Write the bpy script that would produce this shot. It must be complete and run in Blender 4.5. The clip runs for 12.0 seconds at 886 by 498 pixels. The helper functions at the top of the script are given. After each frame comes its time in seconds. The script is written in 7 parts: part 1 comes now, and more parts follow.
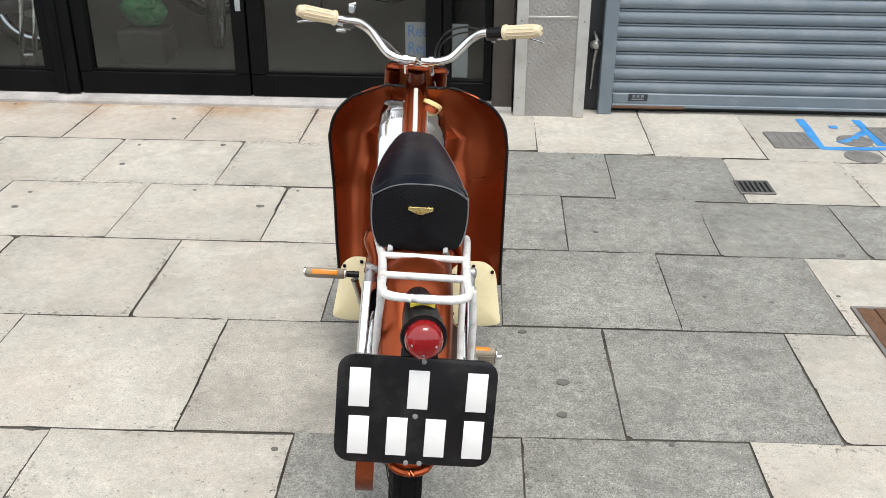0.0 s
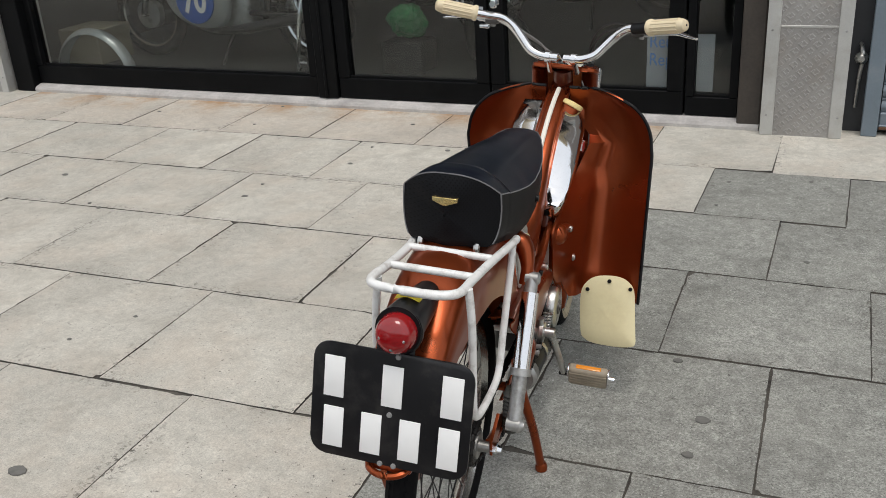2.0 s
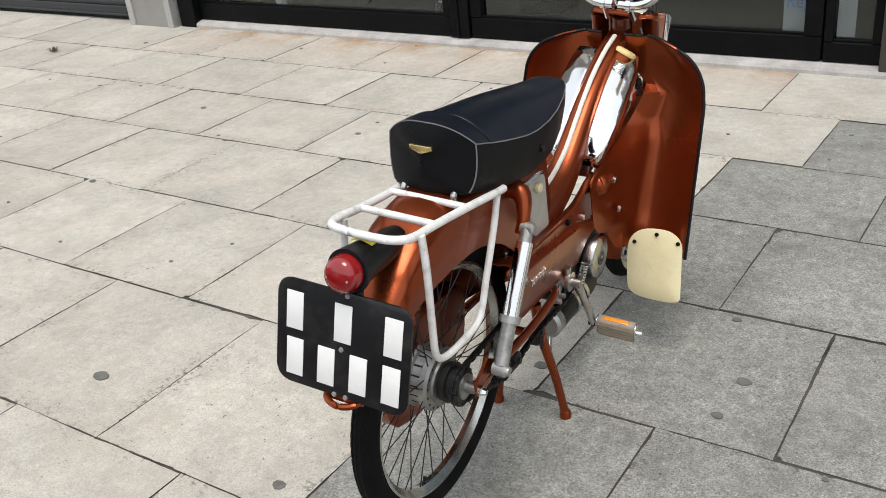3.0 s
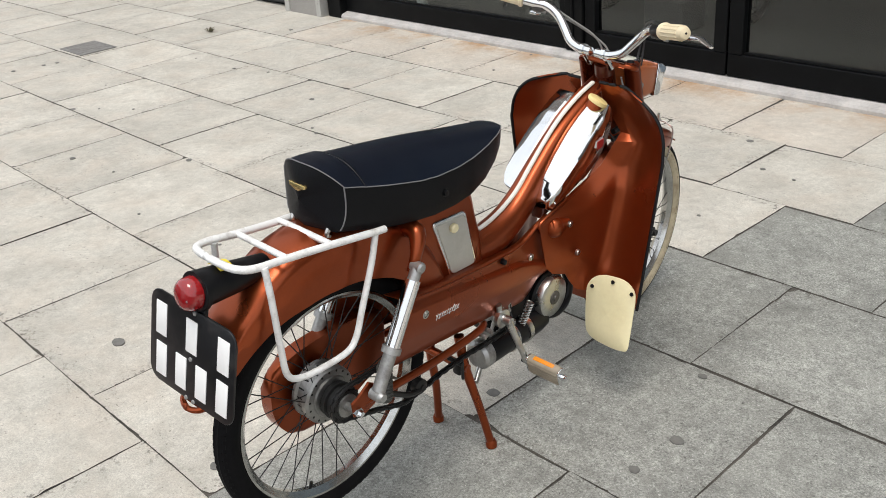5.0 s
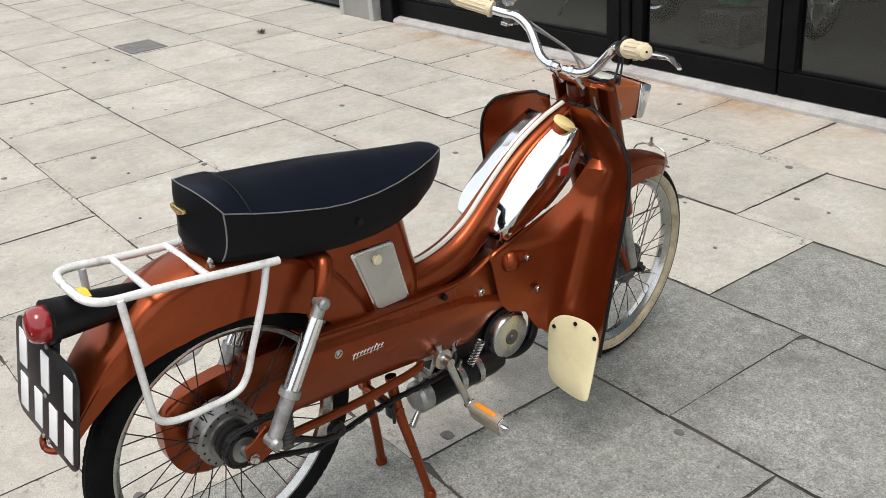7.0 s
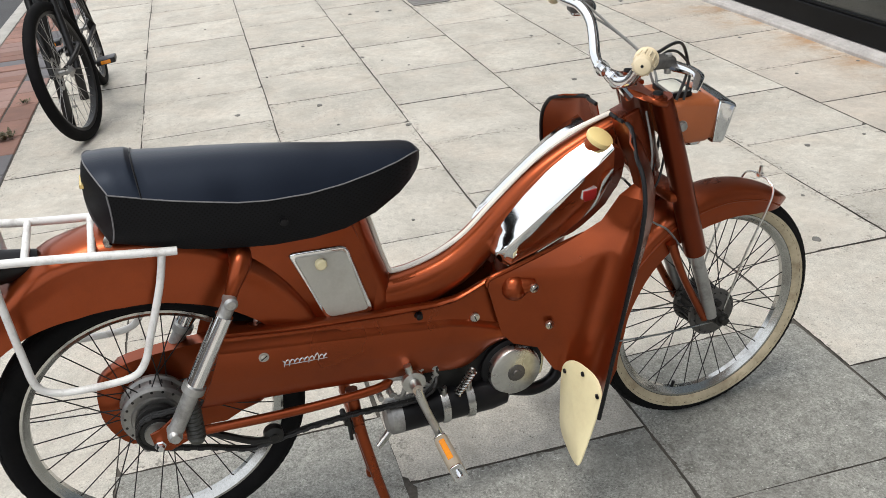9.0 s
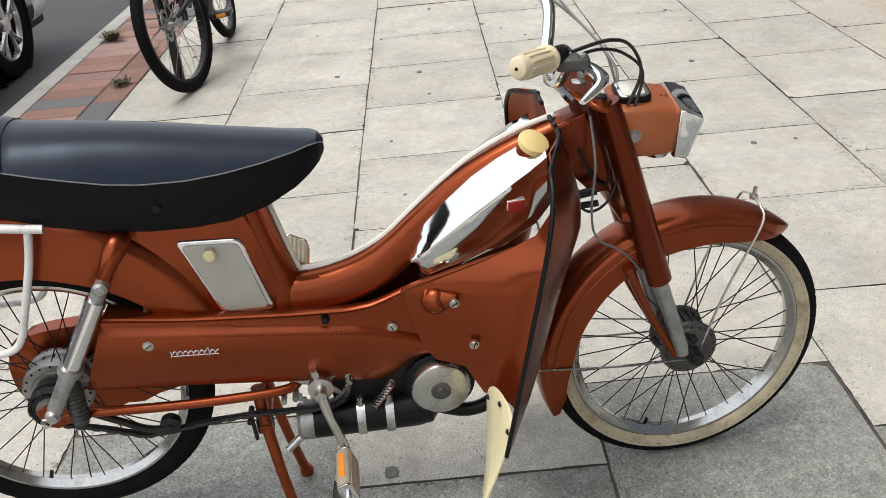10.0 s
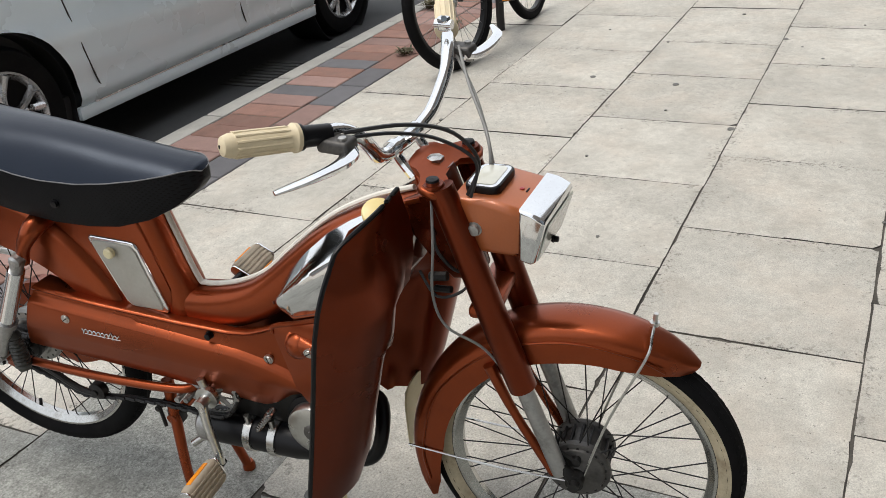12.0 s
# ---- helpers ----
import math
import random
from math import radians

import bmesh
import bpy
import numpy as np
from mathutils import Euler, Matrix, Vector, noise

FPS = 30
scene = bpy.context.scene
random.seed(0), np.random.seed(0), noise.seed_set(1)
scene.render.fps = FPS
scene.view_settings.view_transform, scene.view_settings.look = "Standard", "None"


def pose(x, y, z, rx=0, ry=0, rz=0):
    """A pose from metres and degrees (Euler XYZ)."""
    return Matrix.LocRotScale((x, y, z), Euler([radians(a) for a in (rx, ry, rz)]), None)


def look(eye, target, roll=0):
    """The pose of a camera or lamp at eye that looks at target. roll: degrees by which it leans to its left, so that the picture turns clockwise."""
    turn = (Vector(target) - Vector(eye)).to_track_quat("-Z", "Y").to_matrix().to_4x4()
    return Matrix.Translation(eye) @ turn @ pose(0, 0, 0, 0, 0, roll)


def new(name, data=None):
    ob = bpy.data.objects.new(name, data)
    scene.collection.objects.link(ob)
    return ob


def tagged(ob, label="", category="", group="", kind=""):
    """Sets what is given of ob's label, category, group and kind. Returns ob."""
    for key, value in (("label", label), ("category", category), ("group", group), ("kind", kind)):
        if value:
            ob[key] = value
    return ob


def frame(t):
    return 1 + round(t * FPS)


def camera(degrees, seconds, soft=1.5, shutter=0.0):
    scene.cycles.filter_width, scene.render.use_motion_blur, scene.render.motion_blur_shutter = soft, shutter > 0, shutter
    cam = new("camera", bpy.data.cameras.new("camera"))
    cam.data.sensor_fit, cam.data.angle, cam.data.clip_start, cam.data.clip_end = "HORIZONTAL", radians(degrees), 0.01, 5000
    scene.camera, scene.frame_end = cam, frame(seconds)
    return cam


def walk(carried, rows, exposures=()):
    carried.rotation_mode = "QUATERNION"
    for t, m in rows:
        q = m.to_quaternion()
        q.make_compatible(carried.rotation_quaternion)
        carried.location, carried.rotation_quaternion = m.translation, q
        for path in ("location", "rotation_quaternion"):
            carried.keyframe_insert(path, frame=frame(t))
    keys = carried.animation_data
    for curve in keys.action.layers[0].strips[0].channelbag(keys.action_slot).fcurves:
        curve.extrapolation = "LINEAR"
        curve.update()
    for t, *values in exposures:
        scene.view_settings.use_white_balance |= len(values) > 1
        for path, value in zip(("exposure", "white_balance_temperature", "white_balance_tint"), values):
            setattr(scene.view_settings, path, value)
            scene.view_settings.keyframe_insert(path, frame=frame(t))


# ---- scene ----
# ---- camera ----
cam = camera(50.30, 12.0, 0.5)
EXPOSURES = [(0.0, 0.24), (0.5, 0.19), (1.0, 0.25), (1.5, 0.2), (2.0, -0.27), (2.5, -0.03), (3.0, 0.05), (5.0, 0.1), (6.5, 0.09), (8.5, 0.08), (10.0, 0.12), (10.5, 0.1), (11.5, 0.05), (12.0, 0.0)]
PATH = [
    (0, (-0.4061, -1.9891, 1.5124), (-0.4746, -0.187, 0.6477), 0.35),
    (0.5, (-0.3185, -2.0266, 1.4689), (-0.6196, -0.1967, 0.7202), -2.58),
    (1, (-0.1294, -2.054, 1.4499), (-0.7114, -0.296, 0.6944), -3.98),
    (1.5, (-0.0396, -1.9255, 1.4147), (-0.7618, -0.2305, 0.6365), -4.24),
    (2, (0.0708, -1.8085, 1.4079), (-0.6552, -0.1261, 0.6063), -3.72),
    (2.5, (0.2957, -1.7879, 1.4191), (-0.6286, -0.2207, 0.5887), -5.33),
    (3, (0.4062, -1.6803, 1.4129), (-0.6439, -0.2283, 0.5247), -6.16),
    (3.2, (0.4371, -1.5966, 1.4078), (-0.654, -0.1905, 0.4956), -6.15),
    (4.8, (0.8816, -1.3553, 1.5004), (-0.4677, -0.1681, 0.623), -5.24),
    (5, (0.9051, -1.3476, 1.5002), (-0.4437, -0.1601, 0.6222), -4.90),
    (5.5, (0.9287, -1.3252, 1.4924), (-0.4316, -0.1389, 0.6307), -4.84),
    (6, (0.9471, -1.3001, 1.4836), (-0.4198, -0.1184, 0.6262), -5.09),
    (6.5, (0.9319, -1.1462, 1.4385), (-0.4949, -0.0332, 0.5869), -5.88),
    (6.7, (0.938, -1.0653, 1.4455), (-0.4984, 0.033, 0.5908), -5.31),
    (8.3, (1.1291, -0.5281, 1.3998), (-0.5664, 0.117, 0.5579), -3.93),
    (8.5, (1.0868, -0.4356, 1.3981), (-0.6158, 0.175, 0.5448), -3.20),
    (9, (1.0616, -0.1961, 1.3836), (-0.6967, 0.186, 0.5106), -5.48),
    (9.5, (1.0983, 0.0875, 1.395), (-0.6882, 0.2814, 0.517), -4.88),
    (10, (0.9503, 0.3199, 1.3368), (-0.8303, 0.3043, 0.4262), -5.63),
    (10.5, (0.8429, 0.4967, 1.3476), (-0.917, 0.2835, 0.4215), -6.27),
    (11, (0.8385, 0.775, 1.3589), (-0.8766, 0.2623, 0.4669), -7.21),
    (11.5, (0.7344, 0.9918, 1.3489), (-0.9417, 0.3826, 0.4435), -5.40),
    (12, (0.6261, 1.1938, 1.3734), (-0.9529, 0.3596, 0.4729), -5.37),
]
walk(cam, [(t, look(eye, target, roll)) for t, eye, target, roll in PATH], EXPOSURES)

# ---- world and light: a bright overcast day ----
world = bpy.data.worlds.new("overcast_sky")
scene.world = world
world.use_nodes = True
wn = world.node_tree
sky = wn.nodes.new("ShaderNodeTexSky")
sky.sky_type = "NISHITA"
sky.sun_disc = False
sky.sun_elevation = radians(73)
sky.sun_rotation = radians(146)
sky.air_density, sky.dust_density, sky.ozone_density = 1.0, 6.0, 1.0
whiten = wn.nodes.new("ShaderNodeMixRGB")
whiten.inputs[0].default_value = 0.8
whiten.inputs[2].default_value = (8.6, 8.9, 9.3, 1)
wn.links.new(sky.outputs[0], whiten.inputs[1])
wn.links.new(whiten.outputs[0], wn.nodes["Background"].inputs[0])
wn.nodes["Background"].inputs[1].default_value = 0.15
sun_data = bpy.data.lights.new("sun", "SUN")
sun_data.energy, sun_data.angle, sun_data.color = 1.5, radians(24), (1.0, 0.96, 0.9)
sun = new("sun", sun_data)
sun.matrix_world = look((1.3, -1.9, 7.5), (0, 0, 0))

# ---- small building helpers ----
def part(name, bm, material, parent=None, label="", smooth=True, kind=""):
    """One bmesh as one mesh object, under a thing or a part."""
    me = bpy.data.meshes.new(name)
    bmesh.ops.recalc_face_normals(bm, faces=bm.faces)
    bm.to_mesh(me)
    bm.free()
    if smooth:
        me.polygons.foreach_set("use_smooth", [True] * len(me.polygons))
        me.set_sharp_from_angle(angle=radians(38))
    me.materials.append(material)
    ob = new(name, me)
    ob.parent = parent
    return tagged(ob, label, kind=kind)


def again(name, mesh, m, parent):
    """Another object on the same mesh."""
    ob = new(name, mesh)
    ob.parent = parent
    ob.matrix_basis = m
    return ob


def empty(name, m, label, category, group=""):
    ob = new(name)
    ob.empty_display_size = 0.1
    ob.matrix_world = m
    return tagged(ob, label, category, group)


def join(*bms):
    """Several bmeshes in one."""
    out = bms[0]
    for b in bms[1:]:
        me = bpy.data.meshes.new("tmp")
        b.to_mesh(me)
        b.free()
        out.from_mesh(me)
        bpy.data.meshes.remove(me)
    return out


def moved(bm, m):
    bm.transform(m)
    return bm


def box(x0, x1, y0, y1, z0, z1, bevel=0.0, seg=2):
    bm = bmesh.new()
    bmesh.ops.create_cube(bm, size=1, matrix=Matrix.Translation(((x0 + x1) / 2, (y0 + y1) / 2, (z0 + z1) / 2)) @ Matrix.Diagonal((x1 - x0, y1 - y0, z1 - z0, 1)))
    if bevel:
        bmesh.ops.bevel(bm, geom=bm.edges[:], offset=bevel, segments=seg, affect="EDGES", profile=0.5)
    return bm


def smooth_path(pts, n=6, closed=False):
    """Catmull-Rom through the points."""
    p = [Vector(q) for q in pts]
    out = []
    m = len(p)
    for i in range(m if closed else m - 1):
        a, b, c, d = (p[(i + k) % m] if closed else p[min(max(i + k, 0), m - 1)] for k in (-1, 0, 1, 2))
        for j in range(n):
            t = j / n
            out.append(0.5 * ((2 * b) + (c - a) * t + (2 * a - 5 * b + 4 * c - d) * t * t + (3 * b - a - 3 * c + d) * t ** 3))
    if not closed:
        out.append(p[-1])
    return out


def tube(pts, r, seg=10, n=5, closed=False, squash=1.0, up=(1, 0, 0), power=2.0):
    """A round (or superelliptic) rod along a smooth path; r is a number, or one for each given point; squash scales it along up."""
    path = smooth_path(pts, n, closed)
    rs = [r] * len(path)
    if not isinstance(r, (int, float)):
        rs = [float(np.interp(i / n, range(len(r)), r)) for i in range(len(path))]
    bm = bmesh.new()
    rings = []
    up = Vector(up)
    for i, c in enumerate(path):
        if closed:
            t = path[(i + 1) % len(path)] - path[i - 1]
        else:
            t = path[min(i + 1, len(path) - 1)] - path[max(i - 1, 0)]
        t.normalize()
        a = up - t * up.dot(t)
        if a.length < 1e-3:
            a = Vector((0, 0, 1)) - t * t.z
        a.normalize()
        b = t.cross(a)
        ring = []
        for k in range(seg):
            w = 2 * math.pi * k / seg
            cx, sx = math.cos(w), math.sin(w)
            cx, sx = math.copysign(abs(cx) ** (2 / power), cx), math.copysign(abs(sx) ** (2 / power), sx)
            ring.append(bm.verts.new(c + rs[i] * (a * cx * squash + b * sx)))
        rings.append(ring)
    m = len(rings)
    for i in range(m if closed else m - 1):
        r0, r1 = rings[i], rings[(i + 1) % m]
        for k in range(seg):
            bm.faces.new((r0[k], r0[(k + 1) % seg], r1[(k + 1) % seg], r1[k]))
    if not closed:
        bm.faces.new(rings[0][::-1])
        bm.faces.new(rings[-1])
    return bm


def rod(a, b, r, seg=10, r2=None):
    return tube([a, b], r if r2 is None else [r, r2], seg, 1)


def lathe(profile, seg=32, axis="x", at=(0, 0, 0), closed=False):
    """Turns (along, radius) pairs round an axis."""
    bm = bmesh.new()
    rings = []
    for al, ra in profile:
        ring = []
        for k in range(seg):
            w = 2 * math.pi * k / seg
            c, s = max(ra, 1e-4) * math.cos(w), max(ra, 1e-4) * math.sin(w)
            v = {"x": (al, c, s), "y": (c, al, s), "z": (c, s, al)}[axis]
            ring.append(bm.verts.new(Vector(v) + Vector(at)))
        rings.append(ring)
    pairs = list(zip(rings, rings[1:])) + ([(rings[-1], rings[0])] if closed else [])
    for r0, r1 in pairs:
        for k in range(seg):
            bm.faces.new((r0[k], r0[(k + 1) % seg], r1[(k + 1) % seg], r1[k]))
    if not closed:
        bm.faces.new(rings[0][::-1])
        bm.faces.new(rings[-1])
    return bm


def plate(outline, a, b, bevel=0.0, axis="x", seg=3, n=0):
    """A flat outline, (y, z) for axis x, (x, z) for y, (x, y) for z, made solid between a and b, with its rims rounded."""
    if n:
        outline = [tuple(p)[:2] for p in smooth_path([(u, v, 0) for u, v in outline], n, True)]
    put = {"x": lambda u, v, w: (w, u, v), "y": lambda u, v, w: (u, w, v), "z": lambda u, v, w: (u, v, w)}[axis]
    bm = bmesh.new()
    lo = [bm.verts.new(put(u, v, a)) for u, v in outline]
    hi = [bm.verts.new(put(u, v, b)) for u, v in outline]
    k = len(outline)
    f0, f1 = bm.faces.new(lo[::-1]), bm.faces.new(hi)
    for i in range(k):
        bm.faces.new((lo[i], lo[(i + 1) % k], hi[(i + 1) % k], hi[i]))
    if bevel:
        rims = list(f0.edges) + list(f1.edges)
        bmesh.ops.bevel(bm, geom=rims, offset=bevel, segments=seg, affect="EDGES", profile=0.5, clamp_overlap=True)
    return bm


def rounded(w, h, r, n=5, cx=0.0, cy=0.0):
    """The outline of a rectangle with round corners."""
    out = []
    for sx, sy, a0 in ((1, 1, 0), (-1, 1, 90), (-1, -1, 180), (1, -1, 270)):
        for i in range(n + 1):
            a = radians(a0 + 90 * i / n)
            out.append((cx + sx * (w / 2 - r) + r * math.cos(a), cy + sy * (h / 2 - r) + r * math.sin(a)))
    return out


def grid(rows, thick=0.0, closed=False):
    """A sheet through rows of points (all of one length), with a thickness."""
    bm = bmesh.new()
    vs = [[bm.verts.new(p) for p in row] for row in rows]
    for a, b in zip(vs, vs[1:]):
        k = len(a)
        for i in range(k if closed else k - 1):
            bm.faces.new((a[i], a[(i + 1) % k], b[(i + 1) % k], b[i]))
    if thick:
        bmesh.ops.recalc_face_normals(bm, faces=bm.faces)
        bmesh.ops.solidify(bm, geom=bm.faces[:], thickness=thick)
    return bm


def mirror_x(bm):
    bm.transform(Matrix.Diagonal((-1, 1, 1, 1)))
    bmesh.ops.reverse_faces(bm, faces=bm.faces)
    return bm


def bolt(at, r=0.007, h=0.006, axis="x", side=1):
    a = side * h
    return lathe([(-a * 0.5, r * 1.25), (0, r * 1.25), (0, r), (a, r * 0.95), (a * 1.15, r * 0.6), (a * 1.15, 0)], 12, axis, at)



def eased(outline, r):
    """A polygon with its corners rounded."""
    out = []
    n = len(outline)
    for i in range(n):
        a, b, c = (Vector(outline[(i + k) % n]) for k in (-1, 0, 1))
        e, g = (a - b), (c - b)
        p, q = b + e.normalized() * min(r, e.length * 0.45), b + g.normalized() * min(r, g.length * 0.45)
        for t in (0.0, 0.33, 0.67, 1.0):
            out.append(tuple(p.lerp(b, t).lerp(b.lerp(q, t), t)))
    return out


def screw(at, r, parent, mat, side=1, turn=0.6):
    """A slotted screw head on a flank."""
    sc = part("screw", lathe([(-side * 0.004, r * 1.3), (side * 0.001, r * 1.3), (side * 0.0012, r), (side * 0.003, r * 0.9), (side * 0.004, r * 0.4), (side * 0.004, 0)], 14, "x", at), mat, parent)
    slot = moved(box(-0.0006, 0.0006, -r * 0.85, r * 0.85, -0.001, 0.001), Matrix.Translation((at[0] + side * 0.0036, at[1], at[2])) @ Matrix.Rotation(turn, 4, "X"))
    part("screw_slot", slot, BLACK, sc, smooth=False)
    return sc


# ---- materials ----
def material(name, base, rough=0.5, metal=0.0, vary=0.15, scale=8.0, bump=0.0, fine=60.0, coat=0.0, dark=None, dark_scale=3.0, dark_amount=0.0,
             spec=0.5, island=0.0, transmission=0.0, rough_vary=0.1):
    """A surface with a broad and a fine variation of its colour, stains of a second colour, and a fine relief."""
    m = bpy.data.materials.new(name)
    m.use_nodes = True
    nt = m.node_tree
    N, L = nt.nodes.new, nt.links.new
    bsdf = nt.nodes["Principled BSDF"]
    bsdf.inputs["Metallic"].default_value = metal
    bsdf.inputs["Coat Weight"].default_value = coat
    bsdf.inputs["Coat Roughness"].default_value = 0.08
    bsdf.inputs["Specular IOR Level"].default_value = spec
    bsdf.inputs["Transmission Weight"].default_value = transmission
    tc = N("ShaderNodeTexCoord")
    info = N("ShaderNodeObjectInfo")
    shift = N("ShaderNodeVectorMath")
    shift.operation = "MULTIPLY_ADD"
    comb = N("ShaderNodeCombineXYZ")
    for k in range(3):
        L(info.outputs["Random"], comb.inputs[k])
    L(comb.outputs[0], shift.inputs[0])
    shift.inputs[1].default_value = (37.0, 23.0, 11.0)
    L(tc.outputs["Object"], shift.inputs[2])
    broad, small = N("ShaderNodeTexNoise"), N("ShaderNodeTexNoise")
    broad.inputs["Scale"].default_value, broad.inputs["Detail"].default_value = scale, 5
    small.inputs["Scale"].default_value, small.inputs["Detail"].default_value = fine, 3
    L(shift.outputs[0], broad.inputs["Vector"]), L(shift.outputs[0], small.inputs["Vector"])
    mix = N("ShaderNodeMath")
    mix.operation = "MULTIPLY_ADD"
    mix.inputs[1].default_value = 0.45
    L(small.outputs["Fac"], mix.inputs[0]), L(broad.outputs["Fac"], mix.inputs[2])
    ramp = N("ShaderNodeMapRange")
    ramp.inputs["From Min"].default_value, ramp.inputs["From Max"].default_value = 0.45, 1.0
    ramp.inputs["To Min"].default_value, ramp.inputs["To Max"].default_value = 1 - vary, 1 + vary
    L(mix.outputs[0], ramp.inputs["Value"])
    val = ramp.outputs[0]
    if island:
        isl = N("ShaderNodeMapRange")
        isl.inputs["To Min"].default_value, isl.inputs["To Max"].default_value = 1 - island, 1 + island
        L(info.outputs["Random"], isl.inputs["Value"])
        mul = N("ShaderNodeMath")
        mul.operation = "MULTIPLY"
        L(val, mul.inputs[0]), L(isl.outputs[0], mul.inputs[1])
        val = mul.outputs[0]
    col = N("ShaderNodeVectorMath")
    col.operation = "SCALE"
    col.inputs[0].default_value = base[:3]
    L(val, col.inputs["Scale"])
    out = col.outputs[0]
    if dark is not None:
        st = N("ShaderNodeTexNoise")
        st.inputs["Scale"].default_value, st.inputs["Detail"].default_value, st.inputs["Roughness"].default_value = dark_scale, 8, 0.7
        L(shift.outputs[0], st.inputs["Vector"])
        th = N("ShaderNodeMapRange")
        th.inputs["From Min"].default_value, th.inputs["From Max"].default_value = 0.5, 0.75
        th.inputs["To Max"].default_value = dark_amount
        L(st.outputs["Fac"], th.inputs["Value"])
        mx = N("ShaderNodeMixRGB")
        mx.inputs[2].default_value = (*dark, 1)
        L(th.outputs[0], mx.inputs[0]), L(out, mx.inputs[1])
        out = mx.outputs[0]
    L(out, bsdf.inputs["Base Color"])
    rr = N("ShaderNodeMapRange")
    rr.inputs["To Min"].default_value, rr.inputs["To Max"].default_value = max(rough - rough_vary, 0.02), min(rough + rough_vary, 1)
    L(broad.outputs["Fac"], rr.inputs["Value"]), L(rr.outputs[0], bsdf.inputs["Roughness"])
    if bump:
        bp = N("ShaderNodeBump")
        bp.inputs["Strength"].default_value, bp.inputs["Distance"].default_value = 1.0, bump
        L(mix.outputs[0], bp.inputs["Height"]), L(bp.outputs[0], bsdf.inputs["Normal"])
    return m


PAINT = material("copper_metallic_paint", (0.272, 0.053, 0.0135), 0.30, 0.80, 0.10, 5, 0, 400, 0.12, (0.11, 0.022, 0.006), 7, 0.25)
PAINT_DARK = material("brown_gloss_paint", (0.10, 0.022, 0.010), 0.3, 0.2, 0.1, 5, 0, 300, 0.5)
LAMP_PAINT = material("faded_orange_paint", (0.40, 0.11, 0.032), 0.38, 0.25, 0.08, 6, 0, 300, 0.4, (0.2, 0.06, 0.03), 9, 0.2)
CHROME = material("chrome", (0.78, 0.79, 0.8), 0.09, 1.0, 0.05, 9, 0, 200, rough_vary=0.05)
OLD_CHROME = material("dull_chrome", (0.55, 0.55, 0.53), 0.28, 1.0, 0.15, 14, 0.0, 150, dark=(0.12, 0.09, 0.06), dark_scale=22, dark_amount=0.5)
ALLOY = material("cast_alloy", (0.42, 0.42, 0.41), 0.45, 0.85, 0.2, 18, 0.0006, 160, dark=(0.07, 0.06, 0.05), dark_scale=16, dark_amount=0.7)
HUB = material("dull_silver_hub", (0.32, 0.315, 0.30), 0.40, 0.85, 0.2, 18, 0.0004, 160, dark=(0.10, 0.09, 0.08), dark_scale=16, dark_amount=0.6)
GREASE = material("greasy_black_steel", (0.009, 0.0085, 0.008), 0.48, 0.15, 0.4, 22, 0.0008, 150)
DRUM = material("dull_dark_cast_drum", (0.11, 0.105, 0.10), 0.5, 0.6, 0.3, 18, 0.0006, 160, dark=(0.02, 0.018, 0.016), dark_scale=14, dark_amount=0.7)
BLACK = material("black_gloss_paint", (0.005, 0.005, 0.006), 0.36, 0.0, 0.2, 12, 0, 100, 0.0, spec=0.25)
CABLE = material("black_cable_sheath", (0.016, 0.016, 0.017), 0.45, 0.0, 0.2, 20)
GREY_CABLE = material("grey_cable_sheath", (0.24, 0.24, 0.23), 0.5, 0.0, 0.15, 20)
RUBBER = material("tyre_rubber", (0.006, 0.006, 0.0065), 0.78, 0.0, 0.3, 10, 0.0007, 140, spec=0.1, dark=(0.022, 0.02, 0.018), dark_scale=9, dark_amount=0.35)
WHITEWALL = material("yellowed_whitewall_rubber", (0.48, 0.41, 0.28), 0.7, 0.0, 0.2, 14, 0.0003, 150, dark=(0.19, 0.125, 0.065), dark_scale=24, dark_amount=0.75)
RIM = material("tarnished_rim_chrome", (0.52, 0.52, 0.50), 0.2, 1.0, 0.15, 14, 0.0, 150, dark=(0.24, 0.21, 0.17), dark_scale=18, dark_amount=0.5)
CREAM = material("cream_plastic", (0.76, 0.68, 0.42), 0.4, 0.0, 0.06, 6, 0.0002, 120, 0.15, (0.55, 0.42, 0.2), 8, 0.3)
GRIP_CREAM = material("dirty_cream_rubber", (0.72, 0.61, 0.41), 0.5, 0.0, 0.08, 9, 0.0003, 120, dark=(0.4, 0.3, 0.18), dark_scale=18, dark_amount=0.3)
CAP_CREAM = material("yellow_cream_plastic", (0.78, 0.62, 0.27), 0.35, 0.0, 0.06, 10)
WHITE = material("white_enamel", (0.80, 0.80, 0.78), 0.35, 0.0, 0.05, 10, 0.0003, 120, 0.2, (0.16, 0.11, 0.07), 26, 0.55)
BEAD = material("ivory_trim", (0.72, 0.68, 0.6), 0.4, 0.0, 0.06, 15)
TOOLBOX = material("dull_grey_enamel", (0.46, 0.45, 0.40), 0.5, 0.15, 0.08, 12, 0.0002, 200, dark=(0.3, 0.27, 0.22), dark_scale=9, dark_amount=0.5)
RED_LENS = material("red_lens", (0.26, 0.006, 0.008), 0.12, 0.0, 0.15, 30, 0.0006, 90, 0.6)
AMBER = material("amber_reflector", (0.78, 0.27, 0.02), 0.2, 0.0, 0.1, 60, 0.001, 220, 0.3)
